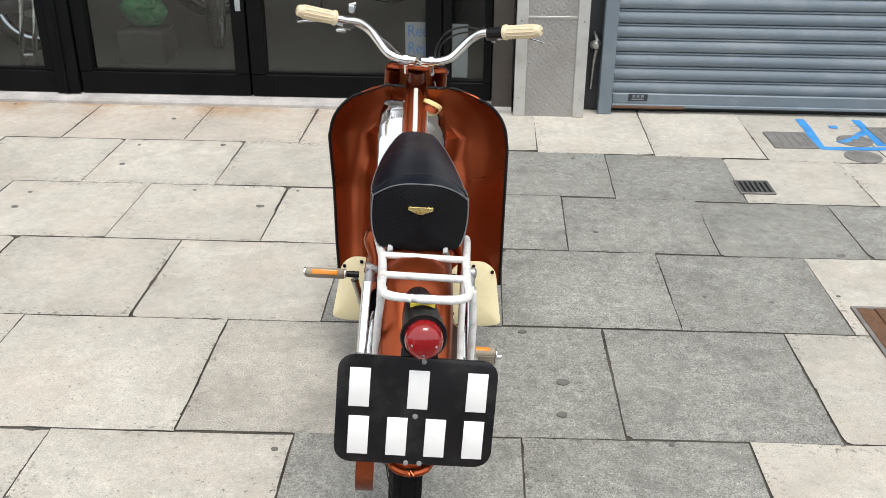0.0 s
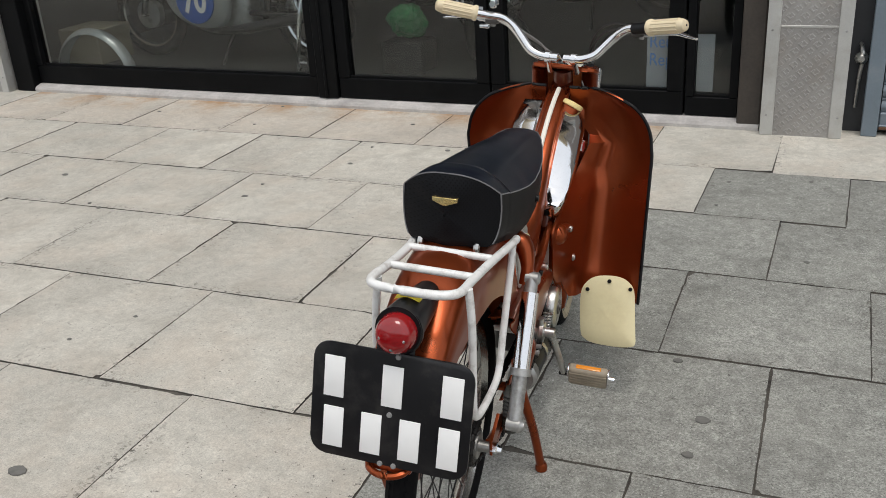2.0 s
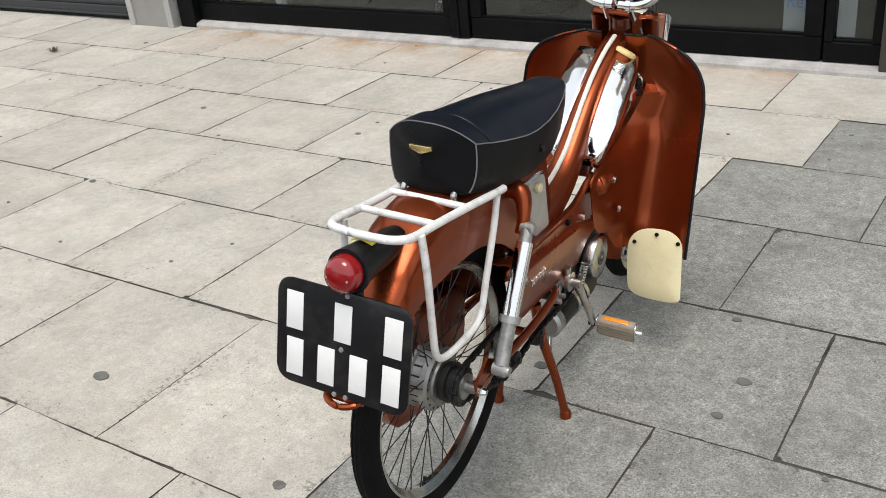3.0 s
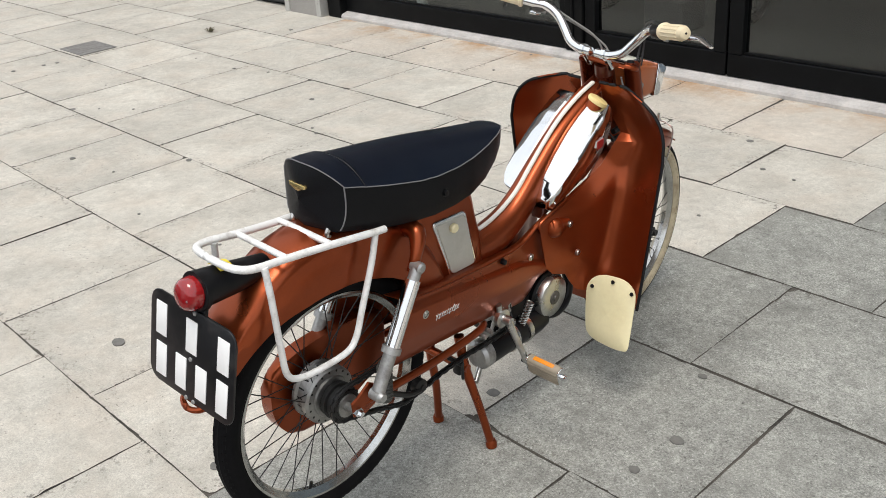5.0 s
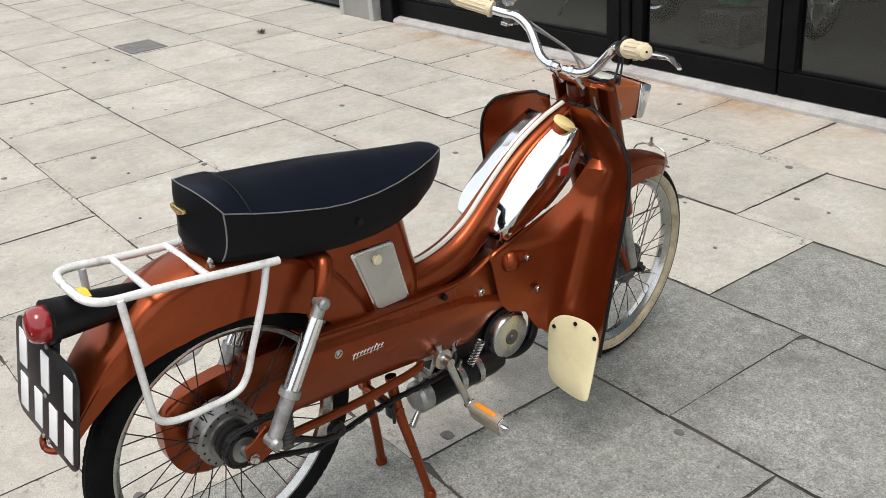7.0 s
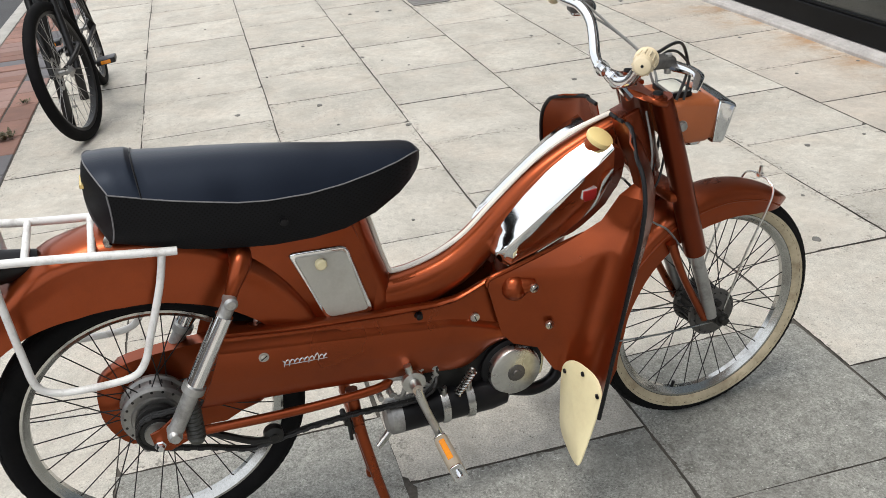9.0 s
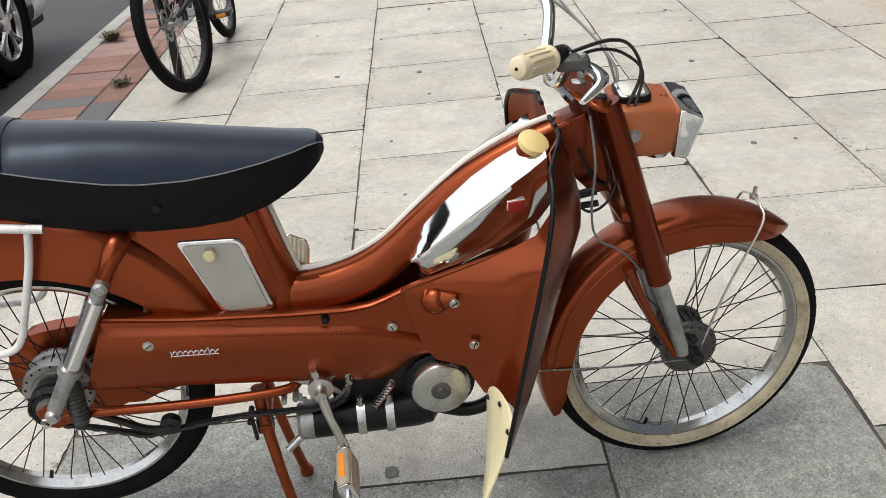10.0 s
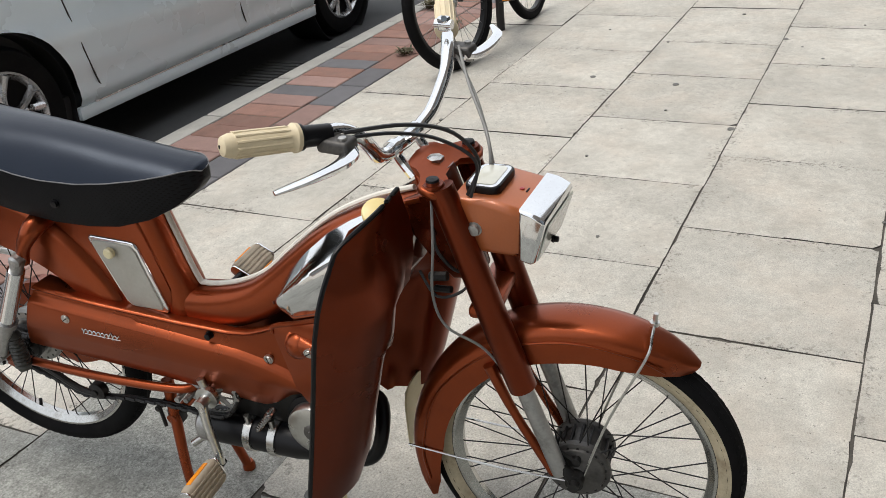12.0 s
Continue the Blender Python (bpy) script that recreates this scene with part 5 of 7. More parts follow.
part("flywheel_hub", lathe([(0.074, 0.0), (0.074, 0.0195), (0.0775, 0.019), (0.0785, 0.0165), (0.0785, 0.009), (0.082, 0.008), (0.082, 0)], 24, "x", (0, 0.708, 0.277)), DRUM, moped, "dark hub of the flywheel cover")
part("flywheel_rim", lathe([(0.03, 0.05), (0.03, 0.066), (0.05, 0.068), (0.053, 0.062), (0.053, 0.05)], 48, "x", (0, 0.708, 0.277)), BLACK, moped)
sil = part("silencer", lathe([(0.43, 0.012), (0.433, 0.03), (0.44, 0.036), (0.47, 0.037), (0.66, 0.035), (0.69, 0.03), (0.70, 0.016), (0.70, 0)], 28, "y", (0.045, 0, 0.218)), BLACK, moped, "black silencer under the engine")
part("silencer_cap", lathe([(0.428, 0.0), (0.43, 0.03), (0.438, 0.0375), (0.462, 0.038), (0.463, 0.03)], 28, "y", (0.045, 0, 0.218)), ALLOY, sil)
part("outlet", rod((0.05, 0.44, 0.19), (0.065, 0.405, 0.165), 0.008, 10), OLD_CHROME, sil)
for y in (0.545, 0.60):
    part("clamp", lathe([(y, 0.035), (y, 0.0395), (y + 0.016, 0.0395), (y + 0.016, 0.035)], 28, "y", (0.045, 0, 0.218)), OLD_CHROME, sil)
    part("clamp_bolt", rod((0.06, y + 0.008, 0.253), (0.063, y + 0.008, 0.275), 0.006, 8), OLD_CHROME, sil)
part("exhaust_pipe", tube([(0.045, 0.70, 0.218), (0.045, 0.76, 0.20), (0.04, 0.81, 0.215), (0.03, 0.83, 0.27), (0.0, 0.82, 0.32), (-0.01, 0.78, 0.33)], 0.014, 12), BLACK, moped, "black exhaust pipe")
spring = [(0.066 + 0.0105 * math.cos(k * 1.05), 0.580 + 0.0007 * k + 0.0105 * math.sin(k * 1.05) * 0.6, 0.252 + 0.00095 * k) for k in range(54)]
part("tension_spring", tube(spring, 0.0024, 6, 2), OLD_CHROME, moped)
part("throttle_links", join(rod((0.06, 0.415, 0.300), (0.088, 0.415, 0.300), 0.006, 8), rod((0.06, 0.437, 0.304), (0.088, 0.437, 0.304), 0.006, 8)), ALLOY, moped)

# centre stand
stand = part("centre_stand", rod((-0.07, 0.37, 0.225), (0.07, 0.37, 0.225), 0.011, 12), PAINT, moped, "copper-orange centre stand")
for s, x, z in ((-1, -0.071, -0.0284), (1, 0.110, -0.0165)):
    part("stand_leg", tube([(s * 0.045, 0.365, 0.31), (s * 0.05 + x * 0.08, 0.372, 0.225), (x * 0.8 + 0.001, 0.392, 0.11), (x * 0.985, 0.416, z + 0.012)], [0.013, 0.012, 0.0105, 0.0105], 12), PAINT, stand)
    part("stand_foot", moved(lathe([(0.0, 0.0), (0.0, 0.012), (0.002, 0.0145), (0.014, 0.0145), (0.022, 0.0105)], 16, "z"), Matrix.Translation((x, 0.417, z)) @ Matrix.Rotation(radians(-3.8), 4, "Y") @ Matrix.Rotation(radians(1.85), 4, "X")), PAINT, stand)
part("stand_bracket", join(box(0.035, 0.06, 0.352, 0.385, 0.205, 0.24, 0.006), rod((0.03, 0.345, 0.25), (0.075, 0.345, 0.25), 0.006, 8), rod((0.07, 0.352, 0.205), (0.07, 0.348, 0.262), 0.004, 8)), GREASE, moped)

# front mudguard
fg = arch(FRONT, [(51, 0.303, 0.285, 0.010), (55, 0.304, 0.270, 0.026), (62, 0.305, 0.258, 0.040), (73, 0.305, 0.245, 0.047), (95, 0.306, 0.238, 0.049), (120, 0.306, 0.238, 0.049), (150, 0.306, 0.236, 0.049), (178, 0.306, 0.240, 0.048), (196, 0.304, 0.262, 0.046), (203, 0.302, 0.285, 0.04)])
guard_rib = [(60, 0.046), (73, 0.0475), (95, 0.0492), (120, 0.0492), (150, 0.0492), (178, 0.0485), (194, 0.047)]
fm = part("front_mudguard", forked(fg), PAINT, moped, "copper-orange front mudguard")
for s in (-1, 1):
    part("guard_rib", forked(tube([(s * x, FRONT.y + 0.279 * math.cos(radians(a)), FRONT.z + 0.279 * math.sin(radians(a))) for a, x in guard_rib], 0.0024, 6, 6)), PAINT, fm)
    part("mudguard_stay", forked(tube([(s * 0.052, FRONT.y + 0.01, FRONT.z - 0.005), (s * 0.054, 1.258, 0.42), (s * 0.053, 1.312, 0.548), (s * 0.03, 1.318, 0.576), (0, 1.318, 0.580)], 0.0024, 6)), OLD_CHROME, fm)
    part("mudguard_stay", forked(tube([(s * 0.052, FRONT.y - 0.01, FRONT.z - 0.012), (s * 0.053, 1.06, 0.273), (s * 0.050, 0.897, 0.290)], 0.0021, 6)), OLD_CHROME, fm)
part("stay_nut", forked(join(rod((0, 1.318, 0.575), (0, 1.32, 0.60), 0.004, 8), lathe([(0.578, 0.008), (0.584, 0.008)], 8, "z", (0, 1.318, 0)))), OLD_CHROME, fm)

# fork
for s in (-1, 1):
    up = [(s * 0.066, 1.003, 0.828), (s * 0.066, 1.045, 0.70), (s * 0.064, 1.085, 0.57), (s * 0.062, 1.118, 0.468)]
    fk = part("fork_leg", forked(tube(up, [0.021, 0.023, 0.024, 0.0235], 18, 4)), FORK_AND_SHADE_PAINT, moped, "deep copper-brown fork leg")
    part("slider", forked(rod((s * 0.062, 1.116, 0.475), (s * 0.060, 1.178, 0.292), 0.0145, 16)), ALLOY, fk, "grey fork slider")
    part("axle_lug", forked(join(lathe([(s * 0.048, 0.008), (s * 0.048, 0.016), (s * 0.07, 0.016), (s * 0.07, 0.01), (s * 0.082, 0.009), (s * 0.082, 0)], 16, "x", FRONT), rod((s * 0.06, 1.172, 0.31), (s * 0.06, FRONT.y, FRONT.z), 0.012, 10))), GREASE, fk)
    part("torque_rod", forked(tube([(s * 0.056, 1.06, 0.50), (s * 0.056, 1.10, 0.405), (s * 0.056, 1.165, 0.285)], [0.011, 0.008, 0.009], 10)), PAINT, fk)
crown = [(-0.082, 1.02), (-0.045, 1.028), (-0.03, 1.0), (0.03, 1.0), (0.045, 1.028), (0.082, 1.02), (0.088, 1.0), (0.08, 0.982), (0.05, 0.975), (0.042, 0.95), (0.03, 0.94), (-0.03, 0.94), (-0.042, 0.95), (-0.05, 0.975), (-0.08, 0.982), (-0.088, 1.0)]
cr = part("fork_crown", steered(moved(plate(crown, -0.006, 0.006, 0.004, "z", n=2), Matrix.Translation((0, 1.0, 0.827)) @ Matrix.Rotation(radians(-16), 4, "X") @ Matrix.Translation((0, -1.0, 0)))), PAINT, moped, "copper-orange fork crown")
for s in (-1, 1):
    part("crown_bolt", steered(join(lathe([(0.826, 0.019), (0.833, 0.0185), (0.836, 0.016), (0.836, 0.011), (0.841, 0.009), (0.842, 0)], 18, "z", (s * 0.066, 1.002, 0)))), FORK_AND_SHADE_PAINT, cr)
part("steering_head", steered(tube([(0, 0.980, 0.828), (0, 0.985, 0.81), (0, 1.005, 0.74), (0, 1.03, 0.655)], [0.024, 0.026, 0.027, 0.025], 18, 3)), PAINT_DARK, moped)
part("head_gusset", plate([(0.925, 0.775), (0.985, 0.80), (1.015, 0.72), (1.035, 0.645), (1.0, 0.64), (0.965, 0.68), (0.935, 0.715)], -0.028, 0.028, 0.006), FORK_AND_SHADE_PAINT, moped, "deep copper-brown head gusset")
part("lower_yoke", forked(box(-0.075, 0.075, 1.035, 1.085, 0.60, 0.622, 0.008)), PAINT, moped)
for s in (-1, 1):
    part("bolt_cap", steered(lathe([(0.840, 0.0105), (0.8435, 0.0095), (0.8445, 0)], 14, "z", (s * 0.066, 1.002, 0))), BLACK, cr, "black bolt cap")
part("stem_nut", steered(lathe([(0.836, 0.014), (0.843, 0.014), (0.845, 0.009), (0.845, 0)], 6, "z", (0, 0.975, 0))), OLD_CHROME, cr)

# handlebar
half = [(0.308, 0.8515, 0.986), (0.262, 0.8765, 0.9757), (0.224, 0.897, 0.967), (0.20, 0.910, 0.9618), (0.165, 0.927, 0.9555), (0.135, 0.938, 0.934), (0.108, 0.936, 0.905), (0.086, 0.931, 0.882), (0.06, 0.927, 0.871), (0.035, 0.926, 0.868)]
bar = [(-x, y, z) for x, y, z in half] + half[::-1]
hb = part("handlebar", barred(tube(bar, 0.0112, 14, 5)), CHROME, moped, "chromed handlebar with cream grips")
for s in (-1, 1):
    part("bar_clamp", barred(join(lathe([(s * 0.034 - 0.006, 0.0105), (s * 0.034 - 0.006, 0.015), (s * 0.034 + 0.006, 0.015), (s * 0.034 + 0.006, 0.0105)], 18, "x", (0, 0.926, 0.868)), tube([(s * 0.034, 0.958, 0.828), (s * 0.034, 0.942, 0.846), (s * 0.034, 0.930, 0.862)], [0.009, 0.0075, 0.0075], 8))), CHROME, hb)
    a, b = Vector((s * 0.224, 0.897, 0.967)), Vector((s * 0.316, 0.847, 0.988))
    d = (b - a).normalized()
    gm = Matrix.Translation(a) @ d.to_track_quat("Z", "Y").to_matrix().to_4x4()
    gl = (b - a).length
    gp = part("grip", barred(moved(lathe([(-0.002, 0.012), (-0.002, 0.0195), (0.004, 0.0205), (0.008, 0.0172), (0.02, 0.0163), (gl * 0.6, 0.0170), (gl - 0.012, 0.0162), (gl - 0.003, 0.0128), (gl, 0.006), (gl, 0)], 24, "z"), gm)), GRIP_CREAM, hb, "ribbed cream rubber grip")
    ribs = bmesh.new()
    for k in range(12):
        w = 2 * math.pi * k / 12
        join(ribs, rod((0.0160 * math.cos(w), 0.0160 * math.sin(w), 0.012), (0.0164 * math.cos(w), 0.0164 * math.sin(w), gl - 0.018), 0.0020, 6))
    part("grip_ribs", barred(moved(ribs, gm)), GRIP_CREAM, gp, kind="stuff")
    part("grip_hole", barred(moved(lathe([(gl - 0.0005, 0.0), (gl - 0.0005, 0.0025), (gl + 0.0006, 0.0025), (gl + 0.0006, 0)], 10, "z"), gm)), BLACK, gp)
    if s > 0:
        part("twist_sleeve", barred(rod(a - d * 0.004, a - d * 0.05, 0.0152, 16, 0.0145)), BLACK, hb, "black throttle sleeve")
        part("sleeve_ring", barred(rod(a - d * 0.001, a - d * 0.007, 0.0185, 18)), BLACK, hb)
    lv = [(s * 0.178, 0.946, 0.944), (s * 0.20, 0.962, 0.940), (s * 0.235, 0.970, 0.943), (s * 0.275, 0.966, 0.947), (s * 0.308, 0.947, 0.945), (s * 0.33, 0.932, 0.943)]
    lever = part("brake_lever", barred(tube(lv, [0.010, 0.0138, 0.0122, 0.0094, 0.0072, 0.005], 10, 4, squash=0.6, up=(0, 0, 1))), CHROME, hb, "chromed brake lever")
    part("lever_bracket", barred(box(s * 0.19 - 0.016, s * 0.19 + 0.016, 0.912, 0.962, 0.938, 0.958, 0.006, 3)), DRUM, lever)
    part("lever_pivot", barred(lathe([(0.94, 0.006), (0.974, 0.006), (0.976, 0)], 12, "z", (s * 0.195, 0.95, -0.012))), ALLOY, lever)
part("choke_lever", barred(join(box(-0.19, -0.175, 0.905, 0.925, 0.98, 1.005, 0.004), rod((-0.19, 0.91, 1.0), (-0.174, 0.92, 1.004), 0.005, 8), rod((-0.182, 0.9, 0.992), (-0.182, 0.93, 0.992), 0.008, 10))), CHROME, hb, "small chrome switch lever")
part("bell_trigger", barred(box(-0.225, -0.2, 0.925, 0.945, 0.925, 0.934, 0.002)), CHROME, hb)

# headlamp housing
hx = 0.060
side_prof = [(1.028, 0.812), (1.085, 0.814), (1.137, 0.806), (1.142, 0.796), (1.134, 0.730), (1.12, 0.722), (1.054, 0.720), (1.044, 0.727)]
hl = part("headlamp", steered(plate(side_prof, -hx, hx, 0.012, seg=3)), LAMP_PAINT, moped, "faded orange square headlamp housing")
bez = [(1.135, 0.809), (1.154, 0.806), (1.173, 0.797), (1.176, 0.790), (1.157, 0.721), (1.150, 0.717), (1.130, 0.721)]
part("bezel", steered(plate(bez, -hx - 0.004, hx + 0.004, 0.006, seg=3)), CHROME, hl, "chromed headlamp bezel")
part("lens", steered(plate([(1.177, 0.786), (1.179, 0.784), (1.159, 0.721), (1.156, 0.721)], -hx + 0.006, hx - 0.006)), GLASS_DIAL, hl)
part("bezel_screw", steered(bolt((0, 1.166, 0.730), 0.005, 0.006, "y", 1)), BLACK, hl)
for s in (-1, 1):
    part("headlamp_bolt", steered(bolt((s * (hx + 0.001), 1.062, 0.764), 0.0095, 0.006, "x", s)), ALLOY, hl)
part("reflector_under", steered(lathe([(0.70, 0.0), (0.702, 0.024), (0.715, 0.03), (0.722, 0.03)], 20, "z", (0, 1.115, 0))), CHROME, hl)
sp = part("speedometer", steered(moved(plate(rounded(0.078, 0.056, 0.012), -0.004, 0.008, 0.003, "z"), Matrix.Translation((0.0, 1.066, 0.8165)) @ Matrix.Rotation(radians(2), 4, "X"))), CHROME, hl, "small speedometer in a dark chrome-edged rim")
sp.data.materials[0] = BLACK
part("dial_rim", steered(moved(plate(rounded(0.072, 0.050, 0.011), 0.004, 0.0088, 0.001, "z"), Matrix.Translation((0.0, 1.066, 0.8165)) @ Matrix.Rotation(radians(2), 4, "X"))), CHROME, sp)
part("dial", steered(moved(plate(rounded(0.060, 0.038, 0.007), 0.006, 0.0098, 0.001, "z"), Matrix.Translation((0.0, 1.066, 0.8165)) @ Matrix.Rotation(radians(2), 4, "X"))), GLASS_DIAL, sp, "pale dial glass")
for y in (1.108, 1.126):
    part("lamp_slot", steered(box(-0.006, 0.006, y - 0.0012, y + 0.0012, 0.8065, 0.8092, 0.0005)), BLACK, hl)
part("warning_lens", steered(lathe([(0.806, 0.004), (0.8105, 0.004), (0.8115, 0)], 10, "z", (0.0, 1.117, 0))), BADGE_RED, hl, "tiny red warning lens")

# cables
def cable(pts, r=0.0027, mat=CABLE, name="cable"):
    return part(name, tube(pts, r, 6, 6), mat, moped)


def st3(p):
    return tuple(STEER @ Vector(p))


cable([st3((0.175, 0.945, 0.955)), st3((0.13, 0.985, 0.945)), st3((0.085, 1.03, 0.92)), st3((0.055, 1.07, 0.875)), st3((0.06, 1.06, 0.818))])
cable([st3((0.178, 0.935, 0.962)), st3((0.12, 1.0, 0.955)), st3((0.07, 1.045, 0.925)), st3((0.045, 1.07, 0.87)), st3((0.05, 1.05, 0.815))], 0.003)
cable([st3((-0.175, 0.945, 0.955)), st3((-0.12, 0.985, 0.915)), st3((-0.07, 1.03, 0.87)), st3((-0.05, 1.05, 0.815))], 0.0027, GREY_CABLE)
cable([st3((-0.178, 0.935, 0.945)), st3((-0.11, 1.0, 0.90)), st3((-0.05, 1.045, 0.85)), st3((-0.035, 1.05, 0.81))], 0.0027, GREY_CABLE)
cable([(0.05, 0.985, 0.80), (0.075, 0.99, 0.72), (0.08, 0.985, 0.64), (0.07, 1.0, 0.575), st3((0.055, 1.06, 0.53)), st3((0.052, 1.11, 0.46)), st3((0.05, 1.16, 0.38)), st3((0.05, 1.185, 0.31))], 0.0023, GREY_CABLE)
cable([(0.0, 1.05, 0.72), (0.03, 1.02, 0.66), (0.045, 0.985, 0.70), (0.02, 0.97, 0.74)], 0.003)
cable([(0.02, 1.055, 0.715), (0.04, 1.03, 0.64), (0.06, 0.985, 0.625), (0.045, 0.95, 0.66)], 0.0025)
part("wire_bundle", join(rod((0.05, 0.97, 0.655), (0.05, 1.0, 0.66), 0.008, 8), rod((0.045, 0.975, 0.63), (0.05, 1.005, 0.635), 0.006, 8)), GREASE, moped)

# ---- other things: x along the street ----
CAR_PAINT = material("silver_blue_car_paint", (0.73, 0.83, 0.89), 0.28, 0.1, 0.04, 3, 0, 300, 0.7)
CAR_DARK = material("dark_car_plastic", (0.012, 0.012, 0.013), 0.6, 0.0, 0.2, 8)
CAR_GLASS = material("tinted_car_glass", (0.02, 0.024, 0.026), 0.05, 0.0, 0.05, 5, coat=0.6)
ALLOY_RIM = material("silver_alloy_wheel", (0.62, 0.63, 0.64), 0.25, 0.8, 0.06, 10)
BIKE_BLACK = material("satin_black_frame", (0.012, 0.012, 0.013), 0.4, 0.1, 0.2, 12)
FAIRING = material("silver_grey_fairing", (0.40, 0.42, 0.41), 0.35, 0.25, 0.08, 5, 0, 200, 0.3)
BLUE_DISC = material("blue_race_disc", (0.02, 0.10, 0.42), 0.4)
YELLOW = material("yellow_stripe", (0.75, 0.66, 0.05), 0.4)
ORANGE_TANK = material("dark_orange_paint", (0.35, 0.12, 0.02), 0.3, 0.1, 0.2, 6, coat=0.4)
GREEN_BAG = material("green_plastic_bag", (0.035, 0.20, 0.07), 0.4, 0.0, 0.4, 14, 0.004, 30)
BEIGE_BOX = material("beige_card", (0.27, 0.24, 0.17), 0.8, 0.0, 0.1, 6)


def street_wheel(parent, c, r, w, turns, rim_mat, spoke_mat, nspokes=0, name="wheel", disc=0.0):
    """A wheel whose axle lies along y; its spokes are pieces."""
    tyre = [(c[1] + w * math.cos(a), r - w + w * math.sin(a)) for a in [2 * math.pi * k / 16 for k in range(16)]]
    wh = part(name, lathe(tyre, turns, "y", (c[0], 0, c[2]), closed=True), RUBBER, parent, "black tyre")
    rr = r - 2 * w + 0.004
    part("rim", lathe([(c[1] - w * 0.7, rr), (c[1] - w * 0.55, rr - 0.014), (c[1] + w * 0.55, rr - 0.014), (c[1] + w * 0.7, rr), (c[1] + w * 0.5, rr + 0.006), (c[1] - w * 0.5, rr + 0.006)], turns, "y", (c[0], 0, c[2]), closed=True), rim_mat, wh)
    part("hub", lathe([(c[1] - 0.05, 0.008), (c[1] - 0.03, 0.03), (c[1] - 0.025, 0.014), (c[1] + 0.025, 0.014), (c[1] + 0.03, 0.03), (c[1] + 0.05, 0.008)], 16, "y", (c[0], 0, c[2])), spoke_mat, wh)
    if disc:
        part("brake_drum", lathe([(c[1] - 0.045, 0.02), (c[1] - 0.045, disc * 0.6), (c[1] - 0.035, disc), (c[1] + 0.02, disc), (c[1] + 0.02, 0.02)], 28, "y", (c[0], 0, c[2])), ALLOY, wh)
    me = None
    for k in range(nspokes):
        a = 2 * math.pi * k / nspokes
        b = a + (0.42 if k % 2 else -0.42)
        p = Vector((c[0] + 0.027 * math.cos(a), c[1] + (0.026 if k % 4 < 2 else -0.026), c[2] + 0.027 * math.sin(a)))
        if disc:
            p = Vector((c[0] + disc * 0.95 * math.cos(a), p.y, c[2] + disc * 0.95 * math.sin(a)))
        q = Vector((c[0] + (rr - 0.012) * math.cos(b), c[1], c[2] + (rr - 0.012) * math.sin(b)))
        d = q - p
        m = Matrix.Translation(p) @ d.to_track_quat("Z", "Y").to_matrix().to_4x4() @ Matrix.Diagonal((1, 1, d.length, 1))
        if me is None:
            f = part("spoke", rod((0, 0, 0), (0, 0, 1), 0.0013, 5), spoke_mat, wh)
            f.matrix_basis = m
            me = f.data
        else:
            again("spoke", me, m, wh)
    return wh


# ---- the parked car ----
car = empty("car", Matrix.Translation((-3.33, -2.08, ROAD_Z)), "silver-blue hatchback car parked at the kerb", "car")
WX, WR = (-1.28, 1.40), 0.315


def car_side(s):
    """One flank, with round wheel arches; s: 1 for the kerb side."""
    xs, zs = np.linspace(-2.02, 2.06, 103), np.linspace(0.24, 0.98, 25)
    bm = bmesh.new()
    vs = {}
    for i, x in enumerate(xs):
        for j, z in enumerate(zs):
            u = (z - 0.24) / 0.74
            crease = 0.40 + 0.11 * (x + 0.3) / 2.0
            y = -0.055 * (1 - min(1, (z - 0.24) / 0.10)) ** 2 - 0.016 * math.exp(-((z - 0.36) / 0.06) ** 2) + 0.012 * math.exp(-((z - crease - 0.12) / 0.05) ** 2) - 0.05 * max(0, u - 0.45) ** 1.6
            y -= 0.28 * max(0, abs(x) - 1.70) ** 2 + 0.35 * max(0, abs(x) - 1.92)
            xx, zz = x, z
            for w in WX:
                d = math.hypot(x - w, z - WR)
                if 1e-4 < d < 0.372:
                    xx, zz = w + (x - w) * 0.372 / d, WR + (z - WR) * 0.372 / d
            vs[i, j] = bm.verts.new((xx, y if s > 0 else -1.66 - y, zz))
    for i in range(102):
        for j in range(24):
            q = [vs[i, j], vs[i + 1, j], vs[i + 1, j + 1], vs[i, j + 1]]
            cx, cz = sum(v.co.x for v in q) / 4, sum(v.co.z for v in q) / 4
            if all(math.hypot(cx - w, cz - WR) > 0.3722 for w in WX):
                bm.faces.new(q)
    bmesh.ops.delete(bm, geom=[v for v in bm.verts if not v.link_faces], context="VERTS")
    return bm


for s in (1, -1):
    flank = part("flank", car_side(s), CAR_PAINT, car, "silver-blue door side")
    yy = 0.002 if s > 0 else -1.662
    for gx in (-0.20, 0.92):
        part("door_gap", tube([(gx + 0.13, yy - s * 0.03, 0.97), (gx + 0.09, yy - s * 0.008, 0.75), (gx + 0.05, yy, 0.55), (gx, yy - s * 0.012, 0.38), (gx - 0.04, yy - s * 0.024, 0.31), (gx - 0.12, yy - s * 0.036, 0.285)], 0.004, 6), CAR_DARK, flank)
    part("sill", box(-0.93, 1.04, yy - 0.06, yy - 0.03, 0.20, 0.262, 0.008), CAR_PAINT, car, "silver-blue sill")
    part("sill_strip", tube([(-0.93, yy - 0.035, 0.262), (0.0, yy - 0.035, 0.265), (0.94, yy - 0.035, 0.262)], 0.006, 6), ALLOY_RIM, car)
part("floor_pan", box(-1.95, 1.9, -1.58, -0.08, 0.18, 0.32, 0.02), CAR_DARK, car)
